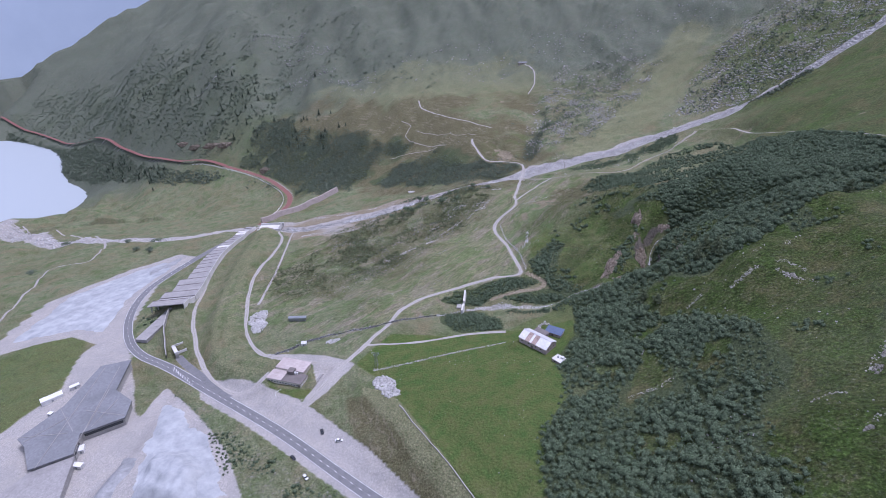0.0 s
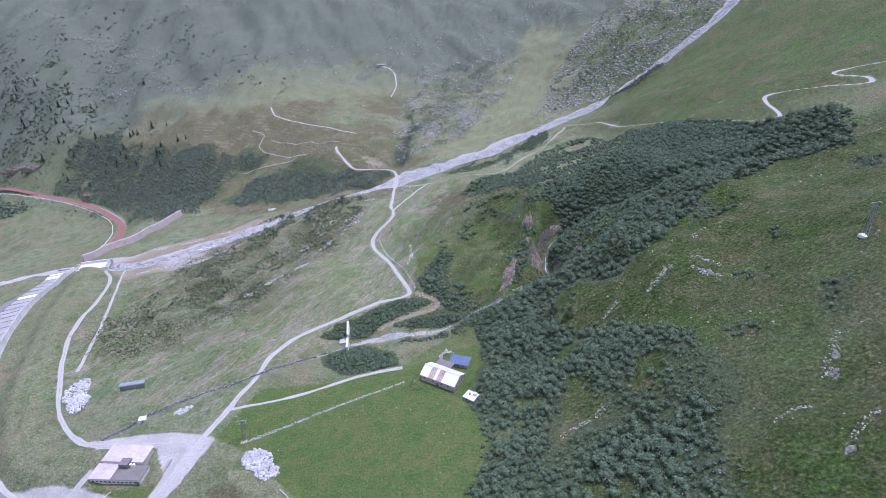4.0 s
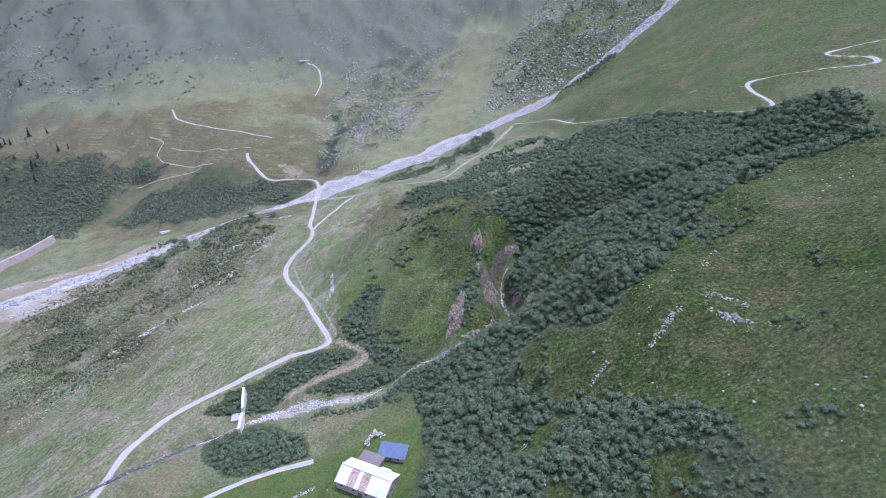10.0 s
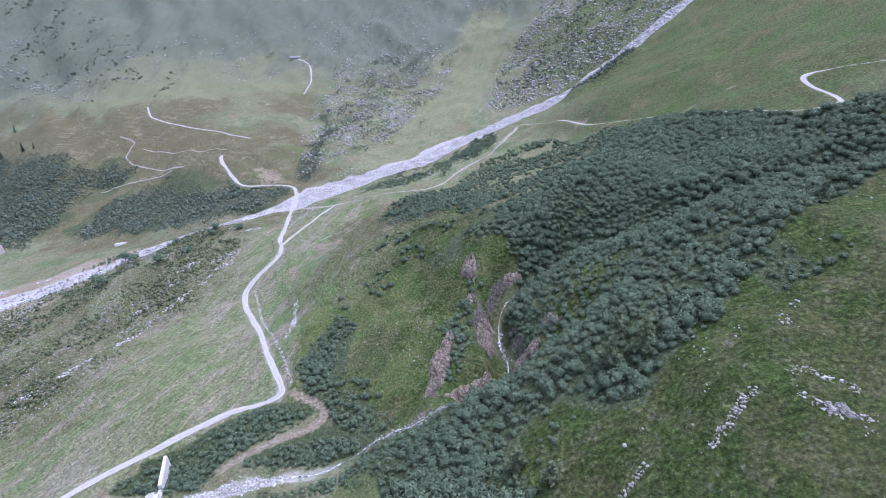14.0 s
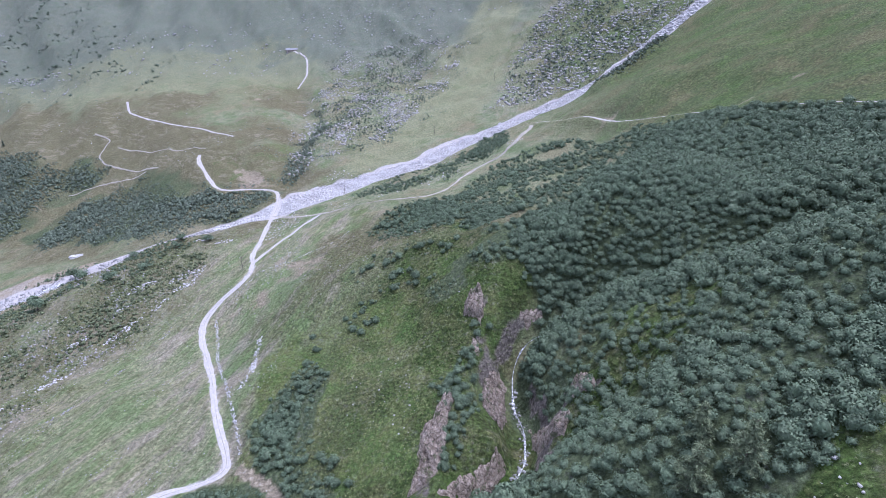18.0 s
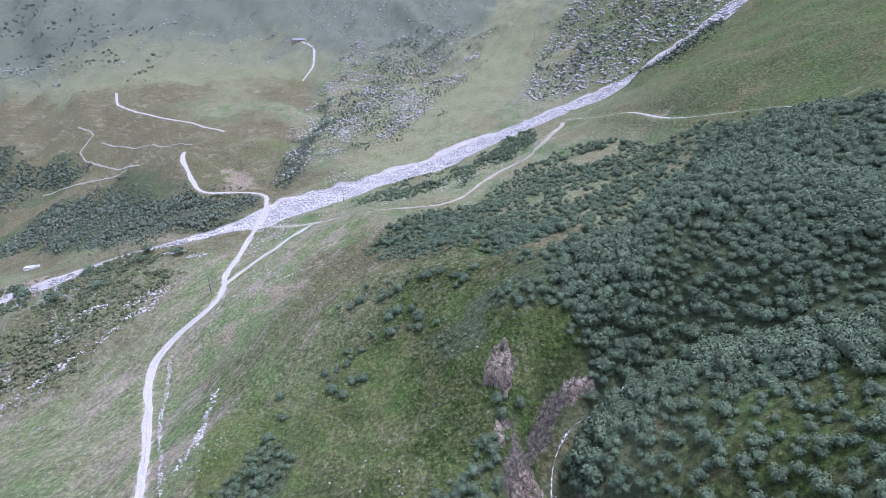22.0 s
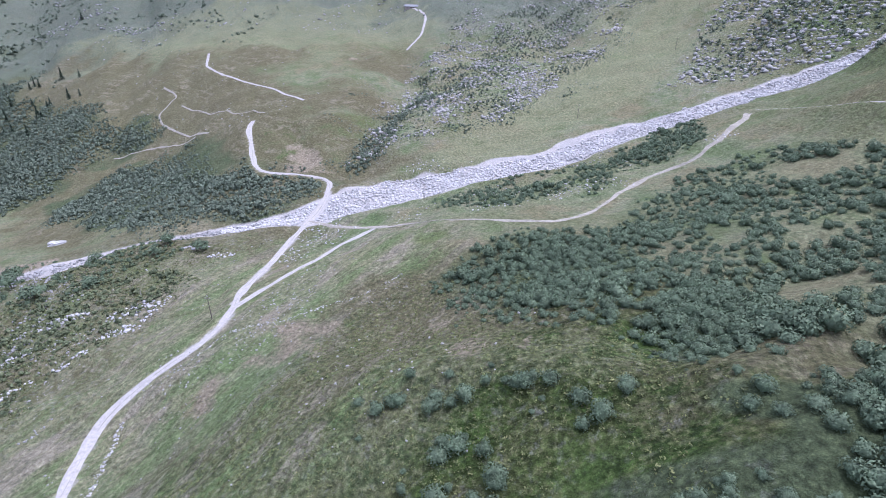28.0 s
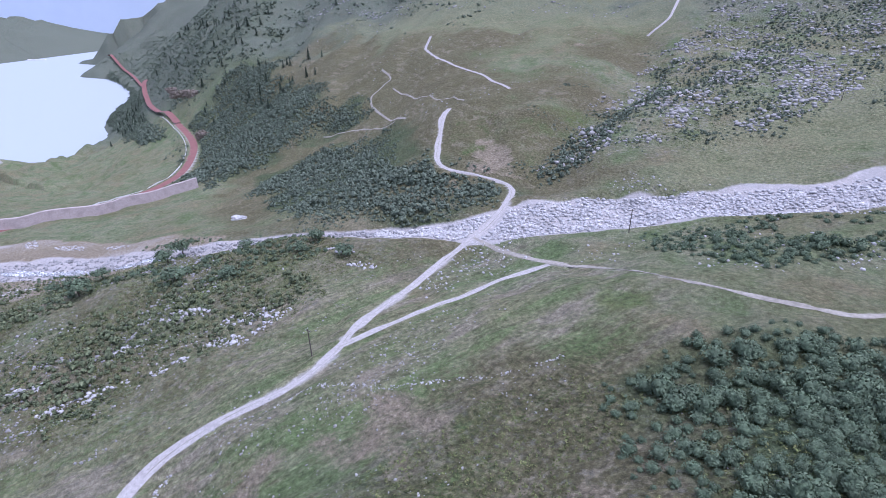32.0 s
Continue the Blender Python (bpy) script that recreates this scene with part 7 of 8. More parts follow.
# avalanche gallery over the road: roof slabs on a side wall and pillars
gallery = thing("avalanche_gallery", "long avalanche gallery with a stepped roof of concrete slabs", "gallery", pose(0, 0, 0))
edge_r = smooth_line([(-337, 44), (-353, 85), (-374, 126), (-394, 163), (-425, 238), (-431, 258)], 9.6)
for i in range(len(edge_r) - 1):
    a, c = edge_r[i], edge_r[i + 1]
    d = Vector((c[0] - a[0], c[1] - a[1], 0))
    ln = d.length
    turn = math.degrees(math.atan2(d.y, d.x))
    w = 31 if i < 3 else (25 if i < 5 else max(11.5, 21 - 0.55 * i))
    za, zc = ground(a[0], a[1]), ground(c[0], c[1])
    z = 0.5 * (za + zc) + 5.4
    tilt = math.degrees(math.atan2(zc - za, ln)) * 0.8
    m = pose(a[0], a[1], z, 0, -tilt, turn)
    s = boxed("roof_slab", (0.12, ln - 0.25, 0.0, w, -0.3, 0.35), PALE_CONCRETE if i in (13, 18, 19) else GREY_ROOF, gallery, "newer white roof slab" if i in (13, 18, 19) else "")
    s.matrix_basis = m @ pose(0, 0, 0, -3, 0, 0)
    s2 = boxed("side_wall", (0.05, ln - 0.15, -0.35, 0.0, -6.5, 0.55), PALE_CONCRETE, gallery)
    s2.matrix_basis = m
    s3 = boxed("pillar", (ln * 0.45, ln * 0.45 + 0.7, w - 1.0, w - 0.3, -9.0, -0.9), CONCRETE, gallery)
    s3.matrix_basis = m
    s4 = boxed("joint_beam", (ln - 0.26, ln + 0.1, 0.0, w, -0.2, 0.62), BROWN_SHEET, gallery)
    s4.matrix_basis = m @ pose(0, 0, 0, -3, 0, 0)
lower = thing("old_gallery_strip", "narrow weathered concrete roof strip beside the gallery", "gallery", pose(-345.6, 3.5, 72.8, 0, 0, 99))
for i in range(5):
    boxed("roof_slab", (i * 9.0 + 0.1, i * 9.0 + 8.9, -5.0, 5.0, -1.5, 1.2), GREY_ROOF, lower)
portal = thing("tunnel_portal", "concrete road tunnel portal under a grassed roof", "tunnel", pose(-303.5, -3.0, 73.0, 0, 0, 56))
boxed("jamb", (-1.5, 1.0, -5.0, -4.2, -1, 5.6), CONCRETE, portal)
boxed("jamb", (-1.5, 1.0, 4.2, 5.0, -1, 5.6), CONCRETE, portal)
boxed("lintel", (-1.5, 1.0, -5.4, 5.4, 5.0, 6.2), PALE_CONCRETE, portal)
# black panel across the mouth, coloured as the shade within
boxed("shade_panel", (0.6, 0.9, -4.2, 4.2, -1, 5.0), DARK, portal, "black panel standing in for the tunnel's dark inside")
for sgn in (-1, 1):
    boxed("parapet", (-1.0, 7.0, sgn * 5.2 - 0.25, sgn * 5.2 + 0.25, 4.5, 6.6), PALE_CONCRETE, portal)
bm = bmesh.new()
pw = smooth_line([(-308, -8), (-322, 6), (-336, 20), (-350, 40)], 4)
for a, c in zip(pw[:-1], pw[1:]):
    za, zc = ground(a[0], a[1]), ground(c[0], c[1])
    v = [bm.verts.new(q) for q in ((a[0], a[1], za - 1), (c[0], c[1], zc - 1), (c[0], c[1], zc + 3.2), (a[0], a[1], za + 3.2), (a[0] - 0.4, a[1] - 0.4, za - 1), (c[0] - 0.4, c[1] - 0.4, zc - 1), (c[0] - 0.4, c[1] - 0.4, zc + 3.2), (a[0] - 0.4, a[1] - 0.4, za + 3.2))]
    for f in ((0, 1, 2, 3), (7, 6, 5, 4), (3, 2, 6, 7)):
        bm.faces.new([v[k] for k in f])
part("retaining_wall", bm, CONCRETE, portal).matrix_basis = portal.matrix_basis.inverted()

# the angular flat-roofed hall in the works yard
hall = thing("works_hall", "large angular hall with a folded grey sheet roof", "hall", pose(0, 0, 73.5))
roof_out = [(-341, -35), (-325, -23), (-309, -51), (-290, -56), (-282, -69), (-298, -88), (-288, -101), (-303, -118), (-322, -106), (-332, -103), (-330, -73)]
low_out = [(-288, -101), (-266, -130), (-272, -150), (-306, -150), (-303, -118)]


def inset(pts, k):
    cx, cy = sum(p[0] for p in pts) / len(pts), sum(p[1] for p in pts) / len(pts)
    return [(cx + (x - cx) * k, cy + (y - cy) * k) for x, y in pts]


bm = bmesh.new()
prism(bm, inset(roof_out, 0.965)[::-1], -1.5, 5.4)
bmesh.ops.recalc_face_normals(bm, faces=bm.faces)
part("wall", bm, CONCRETE, hall)
bm = bmesh.new()
prism(bm, roof_out[::-1], 5.4, 6.4)
bmesh.ops.recalc_face_normals(bm, faces=bm.faces)
part("roof", bm, SLATE_ROOF, hall, "folded slate-grey sheet roof")
bm = bmesh.new()
prism(bm, low_out[::-1], -1.5, 4.4)
bmesh.ops.recalc_face_normals(bm, faces=bm.faces)
part("low_roof", bm, GREY_ROOF, hall, "brown-grey gravelled lower roof")
for (x0, y0), (x1, y1) in (((-336, -36), (-300, -116)), ((-327, -31), (-292, -96)), ((-314, -52), (-297, -86)), ((-300, -58), (-296, -82)), ((-331, -75), (-304, -88)), ((-332, -102), (-306, -90)), ((-312, -72), (-284, -68)), ((-326, -104), (-318, -80))):
    bm = bmesh.new()
    ln = math.hypot(x1 - x0, y1 - y0)
    block(bm, 0, ln, -0.2, 0.2, 6.4, 6.62)
    s = part("roof_seam", bm, GREY_ROOF, hall)
    s.matrix_basis = pose(x0, y0, 0, 0, 0, math.degrees(math.atan2(y1 - y0, x1 - x0)))
for (x0, y0), (x1, y1) in (((-282.6, -69.6), (-297.6, -87.4)), ((-298, -88.6), (-288.6, -100.6)), ((-309, -51.6), (-290.6, -56.6))):
    ln = math.hypot(x1 - x0, y1 - y0)
    bm = bmesh.new()
    block(bm, 1, ln - 1, -0.25, 0.25, 3.0, 4.6)
    s = part("window_band", bm, GLASS, hall, "dark window band")
    s.matrix_basis = pose(x0, y0, 0, 0, 0, math.degrees(math.atan2(y1 - y0, x1 - x0)))
for i, (x, y, sx, sy, sz, turn, mt) in enumerate(((-353, -66, 13, 5, 3.2, 60, WHITE_PAINT), (-347, -53, 6, 3, 2.6, 60, ZINC), (-292, -94, 3, 5, 2.6, 40, WHITE_PAINT), (-283, -104, 6, 3, 2.4, 10, ZINC), (-338, -78, 3, 2.5, 2.4, 0, STEEL))):
    hut = thing("site_container", "pale site container standing in the works yard", "container", pose(x, y, ground(x, y) + 0.02, 0, 0, turn), "site containers")
    boxed("body", (-sx / 2, sx / 2, -sy / 2, sy / 2, 0, sz), mt, hut, bevel=0.06)
    boxed("roof", (-sx / 2 - 0.1, sx / 2 + 0.1, -sy / 2 - 0.1, sy / 2 + 0.1, sz, sz + 0.12), WHITE_PAINT, hut)
    boxed("door", (-0.5, 0.5, -sy / 2 - 0.05, -sy / 2 + 0.02, 0.1, 2.1), STEEL, hut)


def car(x, y, turn, paint, label):
    root = thing("car", label, "car", pose(x, y, ground(x, y) + 0.02, 0, 0, turn), "parked cars")
    bm = bmesh.new()
    block(bm, -2.15, 2.15, -0.86, 0.86, 0.35, 0.95)
    bmesh.ops.bevel(bm, geom=bm.edges[:], offset=0.16, segments=2, affect="EDGES")
    part("body", bm, paint, root)
    bm = bmesh.new()
    lo = [bm.verts.new(p) for p in ((-1.7, -0.78, 0.93), (1.0, -0.78, 0.93), (1.0, 0.78, 0.93), (-1.7, 0.78, 0.93))]
    hi = [bm.verts.new(p) for p in ((-1.3, -0.62, 1.46), (0.35, -0.62, 1.46), (0.35, 0.62, 1.46), (-1.3, 0.62, 1.46))]
    for i in range(4):
        bm.faces.new((lo[i], lo[(i + 1) % 4], hi[(i + 1) % 4], hi[i]))
    bm.faces.new(hi)
    part("glasshouse", bm, GLASS, root, "dark car windows")
    boxed("roof", (-1.3, 0.35, -0.64, 0.64, 1.44, 1.5), paint, root)
    for wx in (-1.35, 1.35):
        for wy in (-0.8, 0.8):
            bm = bmesh.new()
            bmesh.ops.create_cone(bm, cap_ends=True, segments=16, radius1=0.33, radius2=0.33, depth=0.22)
            bm.transform(pose(wx, wy, 0.33, 90, 0, 0))
            part("wheel", bm, RUBBER, root)
    for wy in (-0.6, 0.6):
        boxed("headlight", (2.1, 2.17, wy - 0.18, wy + 0.18, 0.62, 0.78), WHITE_PAINT, root)
    return root


car(-151, -47.5, -50, CAR_DARK, "dark parked car on the gravel lot")
car(-137, -52, 20, CAR_WHITE, "white parked car on the gravel lot")
car(-157, -69, -28, CAR_DARK, "black parked car at the road edge")
car(-143.5, -78, -30, CAR_WHITE, "white parked car at the road edge")


def rod(bm, a, c, r0, r1, seg=8):
    a, c = Vector(a), Vector(c)
    d = c - a
    n0 = len(bm.verts)
    geo = bmesh.ops.create_cone(bm, cap_ends=True, segments=seg, radius1=r0, radius2=r1, depth=d.length)
    bmesh.ops.transform(bm, verts=geo["verts"], matrix=Matrix.Translation((a + c) / 2) @ d.to_track_quat("Z", "Y").to_matrix().to_4x4())


def utility_pole(x, y, turn=0, h=8.6):
    root = thing("utility_pole", "weathered wooden power pole with a crossarm", "pole", pose(x, y, ground(x, y) - 0.1, 0, 0, turn), "power poles")
    bm = bmesh.new()
    rod(bm, (0, 0, -0.5), (0, 0, h), 0.17, 0.11)
    part("pole", bm, TIMBER, root)
    bm = bmesh.new()
    block(bm, -0.9, 0.9, -0.07, 0.07, h - 0.7, h - 0.55)
    part("crossarm", bm, TIMBER, root)
    for k in (-0.75, 0, 0.75):
        bm = bmesh.new()
        rod(bm, (k, 0, h - 0.55 if k else h), (k, 0, h - 0.25 if k else h + 0.28), 0.06, 0.04)
        part("insulator", bm, WHITE_PAINT, root)


for x, y, t in ((-71, 379, 30), (-111.5, 278.5, 10), (-9, 497, 35), (52, 600, 35), (-32, 537, 35), (72, 668, 35)):
    utility_pole(x, y, t)


def lattice_mast(x, y, h, label, turn, base=True):
    root = thing("cable_pylon", label, "pylon", pose(x, y, ground(x, y), 0, 0, turn), "cable pylons")
    for sx in (-1, 1):
        for sy in (-1, 1):
            bm = bmesh.new()
            rod(bm, (sx * 1.0, sy * 1.0, -0.3), (sx * 0.35, sy * 0.35, h), 0.09, 0.07, 6)
            part("leg", bm, STEEL, root)
    n = 6
    for k in range(n):
        z0, z1 = h * k / n, h * (k + 1) / n
        w0, w1 = 1 - 0.65 * k / n, 1 - 0.65 * (k + 1) / n
        bm = bmesh.new()
        for a, c in (((-w0, -w0, z0), (w1, -w1, z1)), ((w0, -w0, z0), (w1, w1, z1)), ((w0, w0, z0), (-w1, w1, z1)), ((-w0, w0, z0), (-w1, -w1, z1))):
            rod(bm, a, c, 0.05, 0.05, 5)
        part("brace", bm, STEEL, root)
    for z, w in ((h, 2.4), (h - 1.6, 1.6)):
        arm = boxed("crossarm", (-w, w, -0.15, 0.15, z, z + 0.25), STEEL, root)
        for k in (-w + 0.2, w - 0.2):
            boxed("roller", (k - 0.15, k + 0.15, -0.7, 0.7, z - 0.25, z), STEEL, arm)
    if base:
        boxed("footing", (-1.6, 1.6, -1.6, 1.6, -0.8, 0.5), PALE_CONCRETE, root, "pale concrete footing", 0.1)


lattice_mast(138, 29, 15, "tall grey lattice cable pylon on the green slope", 20)
lattice_mast(-141, 8, 11, "grey lattice lift pylon beside the meadow wall", 10, False)
lift = thing("cable_station", "blue-grey steel cable station frame on the slope", "lift", pose(-236, 46, ground(-236, 46), 0, 0, 18))
for x in (0.5, 5, 9.5, 13.5):
    for y in (0, 3.0):
        bm = bmesh.new()
        rod(bm, (x, y, -1.5), (x + 0.6, y, 3.2), 0.12, 0.12, 6)
        part("post", bm, STEEL, lift)
for x in (0.5, 5.0, 9.5):
    p = boxed("panel", (x, x + 4.2, -0.15, 0.15, 0.6, 3.4), STEEL, lift, "blue-grey steel panel", 0.03)
boxed("deck", (0, 14, 0.2, 3.2, 3.2, 3.45), STEEL, lift)
box = thing("white_cabin", "small white cabin beside the brook", "cabin", pose(-203.6, 18.6, ground(-203.6, 18.6), 0, 0, 20))
boxed("wall", (-1.7, 1.7, -1.4, 1.4, -0.4, 2.5), WHITE_PAINT, box)
boxed("roof", (-1.95, 1.95, -1.65, 1.65, 2.5, 2.7), ZINC, box, bevel=0.04)
boxed("door", (-0.4, 0.4, -1.46, -1.38, 0, 1.9), STEEL, box)
hut = thing("mountain_hut", "long stone mountain hut with a grey roof", "hut", pose(-214, 789, ground(-208, 790) - 0.3, 0, 0, 12))
boxed("wall", (0, 15, 0, 6, -1.0, 2.8), PINK_STONE, hut)
for s in (0, 1):
    r = boxed("roof", (-0.5, 15.5, 0, 3.9, 0, 0.2), SLATE_ROOF, hut)
    r.matrix_basis = pose(0 if not s else 15, -0.5 if not s else 6.5, 2.6, 28, 0, 180 * s)
for x in (2.5, 6, 9.5, 13):
    window(hut, x, 0, 0.9, 0.9, 1.0)
boxed("door", (7.2, 8.2, -0.06, 0.05, 0, 1.9), TIMBER, hut)

# walls along the stream and the road
def wall_strip(name, pts, h, thick, material, label, lean=0.0, step=5.0):
    l = smooth_line(pts, step)
    t = np.gradient(l, axis=0)
    t /= np.linalg.norm(t, axis=1)[:, None]
    bm = bmesh.new()
    prev = None
    for (x, y), (tx, ty) in zip(l, t):
        z = ground(x, y)
        nx, ny = -ty, tx
        row = [bm.verts.new(q) for q in ((x, y, z - 1.5), (x + nx * lean, y + ny * lean, z + h), (x + nx * (lean + thick), y + ny * (lean + thick), z + h), (x + nx * (lean + thick), y + ny * (lean + thick), z - 1.5))]
        if prev:
            for k in range(3):
                bm.faces.new((prev[k], row[k], row[k + 1], prev[k + 1]))
        else:
            bm.faces.new(row)
        prev = row
    bm.faces.new(prev[::-1])
    bmesh.ops.recalc_face_normals(bm, faces=bm.faces)
    return tagged(part(name, bm, material), label, "wall")


wall_strip("river_wall", [(-441, 285), (-425, 318), (-408, 355), (-389, 395)], 6.5, 2.0, PINK_STONE, "long pinkish stone training wall beside the riverbed", 2.5)
wall_strip("low_wall", [(-108, -30), (-90, -46), (-70, -63), (-50, -80), (-30, -98)], 0.6, 0.4, CONCRETE, "low pale concrete wall along the bank top")
wall_strip("road_parapet", [(-446, 300), (-462, 345), (-482, 385), (-515, 432), (-556, 466), (-606, 497), (-660, 521), (-722, 541), (-830, 578)], 1.0, 0.5, PALE_CONCRETE, "low concrete parapet along the red road", 0.0, 8)
spill = thing("culvert_apron", "pale concrete inlet apron where the stream enters the culvert", "culvert", pose(-394, 244, ground(-394, 244) + 0.4, 0, 0, 20))
boxed("slab", (-16, 10, -8, 8, -2, 0.6), PALE_CONCRETE, spill, bevel=0.1)
boxed("side_wall", (-16, 12, 8, 8.8, -2, 3.0), PALE_CONCRETE, spill)
boxed("side_wall", (-16, 12, -8.8, -8, -2, 3.0), PALE_CONCRETE, spill)
boxed("beam", (9, 10.2, -8, 8, 2.2, 3.2), CONCRETE, spill)
wall_strip("reservoir_dam", [(-2430, 1088), (-2500, 1050), (-2592, 994), (-2640, 950)], 12, 8, PALE_CONCRETE, "long pale concrete reservoir dam at the lake's end", 0, 30)

# painted lines on the road
def dash_row(pts, offset, length, gap, width, name, parent, start=0.0):
    l = smooth_line(pts, 0.5)
    s = np.concatenate([[0], np.cumsum(np.hypot(*np.diff(l[:, :2], axis=0).T))])
    t = start
    while t < s[-1] - length:
        k = (s >= t) & (s <= t + length)
        if k.sum() > 2:
            seg = l[k]
            ribbon_piece(name, seg, width, offset, parent)
        t += length + gap


def ribbon_piece(name, l, width, offset, parent):
    t = np.gradient(l[:, :2], axis=0)
    t /= np.maximum(np.linalg.norm(t, axis=1), 1e-9)[:, None]
    nrm = np.stack([-t[:, 1], t[:, 0]], 1)
    bm = bmesh.new()
    prev = None
    for p, q in zip(l[::2], nrm[::2]):
        row = []
        for o in (offset - width / 2, offset + width / 2):
            x, y = p[0] + q[0] * o, p[1] + q[1] * o
            row.append(bm.verts.new((x, y, ground(x, y) + 0.19)))
        if prev:
            bm.faces.new((prev[0], row[0], row[1], prev[1])[::-1])
        prev = row
    return part(name, bm, PAINT, parent)


dash_row(ROAD[:14], 0.0, 3.0, 3.6, 0.32, "centre_dash", road)
for off in (-3.3, 3.3):
    ribbon("edge_line", ROAD[:14], 0.24, PAINT, 0.17, 2.0, 0, 2, off, road)
for i in range(9):
    x, y = -292 + i * 3.4, -18.0 - i * 1.45
    l = np.array([(x - (1.6 - 0.12 * i) * (1 - k / 6.5), y + (2.0 - 0.16 * i) * (1 - k / 6.5)) for k in range(14)])
    ribbon_piece("hatch_stripe", l, 0.5, 0, road)

# ---- single trees ----
def broad_tree(x, y, h, r, seed, label, group="", leaf=LEAF_TREE):
    root = thing("tree", label, "tree", pose(x, y, ground(x, y), 0, 0, seed * 40), group)
    rr = random.Random(seed)
    bm = bmesh.new()
    rod(bm, (0, 0, -0.3), (0.1 * h * rr.uniform(-0.3, 0.3), 0, h * 0.7), 0.035 * h, 0.012 * h, 8)
    part("trunk", bm, BARK, root)
    for k in range(6):
        a = rr.uniform(0, 6.28)
        z = h * rr.uniform(0.25, 0.6)
        bm = bmesh.new()
        rod(bm, (0, 0, z), (math.cos(a) * r * 0.7, math.sin(a) * r * 0.7, z + h * 0.22), 0.012 * h, 0.004 * h, 6)
        part("limb", bm, BARK, root)
    q, f = leaf_bush(520, seed, 16, 0.13, 1.0)
    q = q * np.array([r, r, h * 0.62]) + np.array([0, 0, h * 0.28])
    me = bpy.data.meshes.new("crown")
    fill_mesh(me, q, f)
    me.materials.append(leaf)
    ob = new("crown", me)
    ob.parent = root
    return root


for i, (x, y, h, r) in enumerate(((-220, 262, 8.5, 5.2), (-243, 260, 3.6, 2.6), (-226, 303, 8.5, 3.6), (-212, 291, 7.0, 4.6), (-190, 283, 6.0, 4.6), (-177, 296, 4.0, 4.0), (-168, 327, 5.5, 3.4), (-149, 324, 4.5, 4.0), (-232, 274, 5.5, 3.5), (-192, 312, 4.0, 3.2), (-168, 318, 4.2, 3.0))):
    broad_tree(x, y, h, r, i + 3, "dark green rounded tree by the stony stream", "trees by the stream", LEAF)
def larch(x, y, h, r, seed):
    """A light feathery conifer with whorls of drooping sprays."""
    root = thing("larch_tree", "light green feathery larch above the alder thicket", "tree", pose(x, y, ground(x, y) - 0.3, 0, 0, seed * 53), "larches")
    g = np.random.RandomState(seed)
    bm = bmesh.new()
    rod(bm, (0, 0, -0.4), (0.1, 0.05, h * 0.97), 0.02 * h, 0.004 * h, 8)
    part("trunk", bm, BARK, root)
    n_limb = 46
    z = h * (0.14 + 0.83 * np.sort(g.rand(n_limb)))
    a = g.uniform(0, 6.283, n_limb)
    long = r * np.clip(1.08 - z / h, 0.08, 1) ** 0.75 * g.uniform(0.65, 1.15, n_limb)
    for zz, aa, ll in zip(z, a, long):
        bm = bmesh.new()
        rod(bm, (0, 0, zz), (math.cos(aa) * ll, math.sin(aa) * ll, zz - 0.12 * ll), 0.05, 0.015, 5)
        part("limb", bm, BARK, root)
    n = 3600
    k = g.choice(n_limb, n, p=long / long.sum())
    t = g.rand(n) ** 0.75
    p = np.stack([np.cos(a[k]) * long[k] * t, np.sin(a[k]) * long[k] * t, z[k] - 0.12 * long[k] * t], 1) + g.normal(size=(n, 3)) * np.array([0.3, 0.3, 0.16])
    u = np.stack([np.cos(a[k]), np.sin(a[k]), g.uniform(-0.9, 0.2, n)], 1) + g.normal(size=(n, 3)) * 0.5
    u /= np.linalg.norm(u, axis=1)[:, None]
    v = np.cross(u, g.normal(size=(n, 3)))
    v /= np.linalg.norm(v, axis=1)[:, None]
    w = g.uniform(0.22, 0.46, n)[:, None]
    q = np.stack([p + u * w, p - u * w * 0.6 + v * w * 0.42, p - u * w * 0.6 - v * w * 0.42], 1).reshape(-1, 3)
    me = bpy.data.meshes.new("crown")
    fill_mesh(me, q, np.arange(3 * n).reshape(-1, 3))
    me.materials.append(LEAF_TREE)
    ob = new("crown", me)
    ob.parent = root
    return root


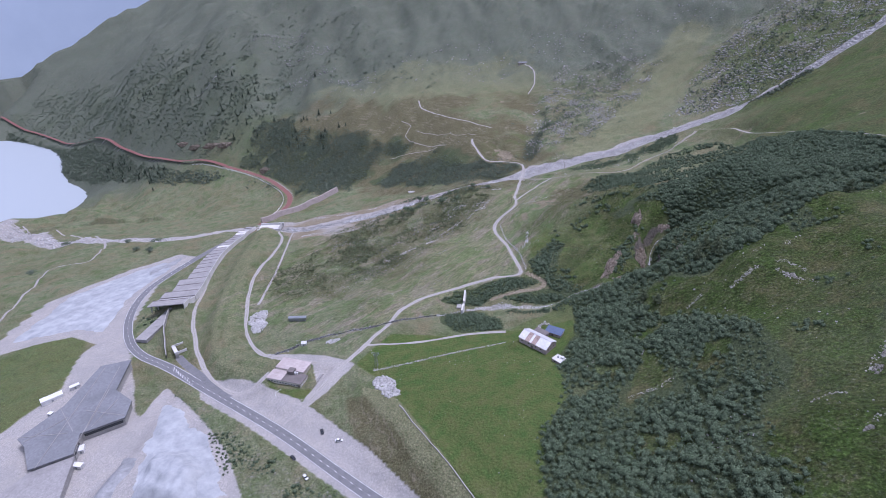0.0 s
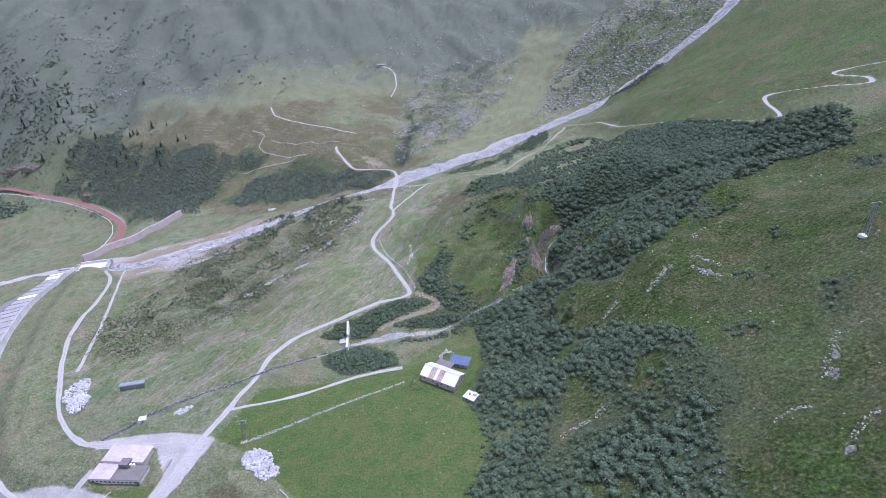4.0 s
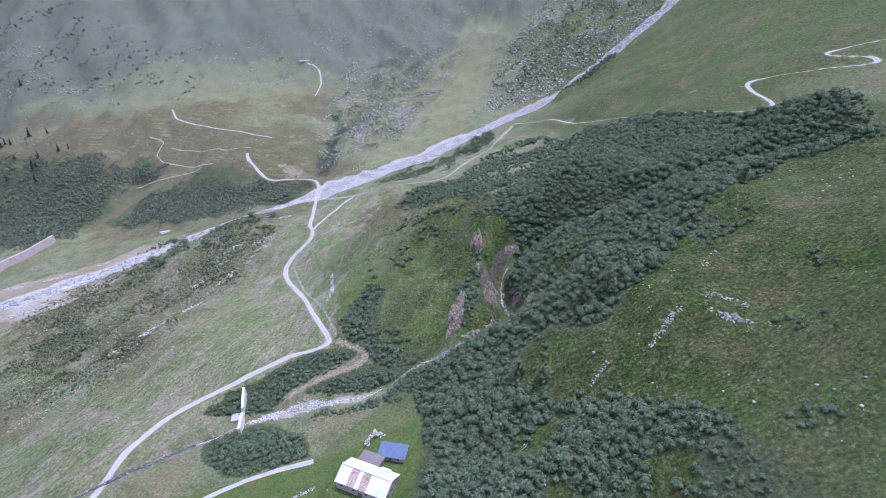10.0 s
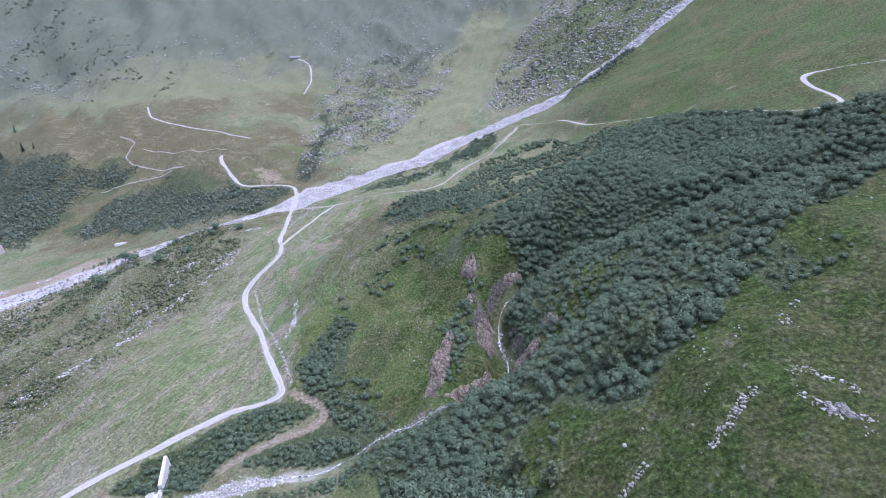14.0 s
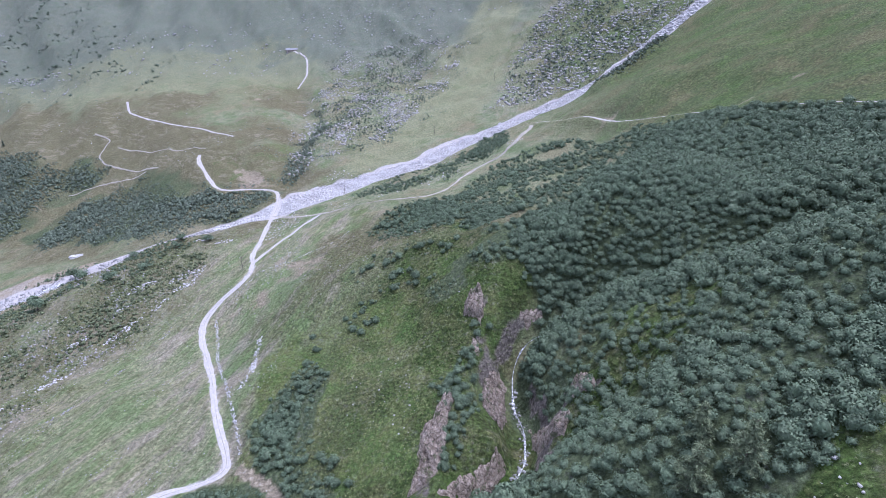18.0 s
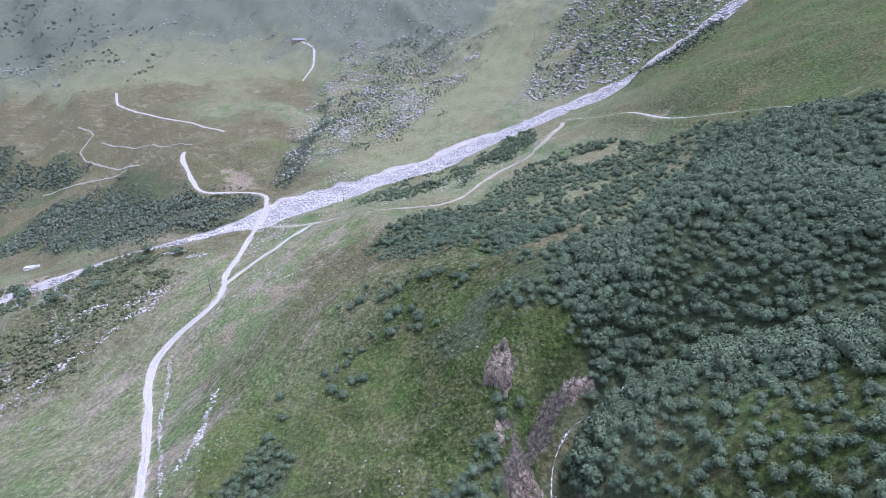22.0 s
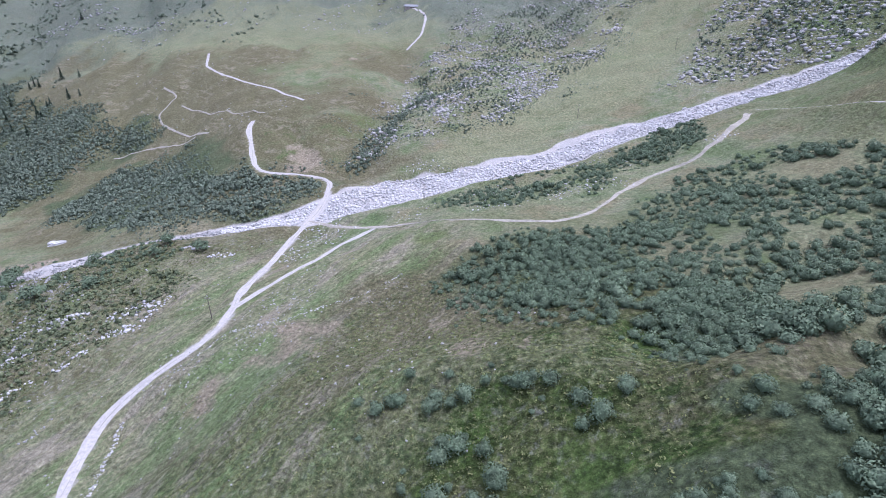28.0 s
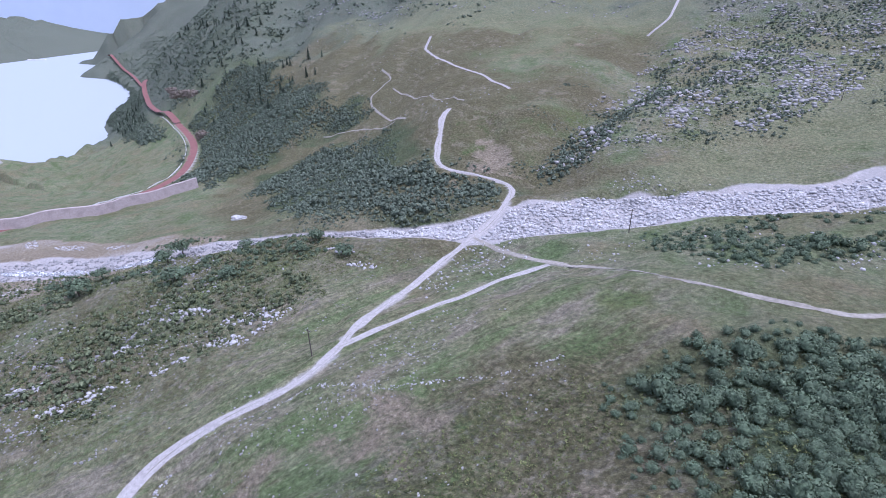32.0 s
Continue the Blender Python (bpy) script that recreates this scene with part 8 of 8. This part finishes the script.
for i, (x, y, h, r) in enumerate(((57, 88, 13.5, 4.2), (48, 88, 13.0, 4.3), (19, 70, 9.5, 4.0), (27, 62, 7.0, 3.2), (129, 130, 9, 3.6), (52, 96, 9.5, 3.4))):
    larch(x, y, h, r, i + 40)
for i, (x, y, h, r) in enumerate(((-650, 120, 6, 6), (-560, 190, 6, 5), (-530, 185, 7, 5), (-735, 225, 6, 7), (-600, 215, 4, 6), (-570, 228, 4, 8))):
    broad_tree(x, y, h, r, i + 70, "dark shrub tree on the lakeside pasture", "pasture trees", LEAF_HAZED)


def conifer(x, y, h, r, seed, first=None):
    if first is not None:
        return copy_thing(first, pose(x, y, ground(x, y) - 0.2, 0, 0, seed * 57) @ Matrix.Scale(h / 9.0, 4))
    root = thing("conifer", "dark spruce standing on the lakeside slope", "tree", pose(x, y, ground(x, y) - 0.2), "spruces on the lakeside slope")
    bm = bmesh.new()
    rod(bm, (0, 0, -0.5), (0, 0, 8.6), 0.2, 0.04, 7)
    part("trunk", bm, BARK, root)
    rg = np.random.RandomState(seed)
    n = 420
    z = rg.rand(n) ** 0.8
    a = rg.uniform(0, 6.283, n)
    rad = (1 - z) * r * rg.uniform(0.35, 1.05, n) * (0.8 + 0.25 * np.sin(z * 40))
    p = np.stack([np.cos(a) * rad, np.sin(a) * rad, 0.8 + z * 8.2 - rad * 0.25], 1)
    d = np.stack([np.cos(a), np.sin(a), np.full(n, -0.35)], 1)
    u = np.stack([-np.sin(a), np.cos(a), np.zeros(n)], 1)
    s = (0.35 + 0.4 * (1 - z))[:, None]
    q = np.stack([p - u * s * 0.6, p - d * s, p + u * s * 0.6, p + d * s], 1).reshape(-1, 3)
    me = bpy.data.meshes.new("crown")
    fill_mesh(me, q, np.arange(4 * n).reshape(-1, 4))
    me.materials.append(CONIFER)
    ob = new("crown", me)
    ob.parent = root
    return root


rc = random.Random(5)
first = conifer(-600, 560, 9, 2.4, 1)
spots = []
while len(spots) < 150:
    if len(spots) < 100:
        t = rc.random()
        x, y = -480 - 720 * t + rc.gauss(0, 25), 520 + 290 * t + rc.gauss(0, 45) + 50
    else:
        t = rc.random()
        x, y = -880 - 330 * t + rc.gauss(0, 12), 560 + 130 * t + rc.gauss(0, 14)
    if near_line(TRACKS[5][0], np.array([x]), np.array([y]))[0][0] > 9 and ground(x, y) > -130:
        spots.append((x, y))
for i, (x, y) in enumerate(spots):
    conifer(x, y, rc.uniform(6, 13), 2.4, i + 2, first)
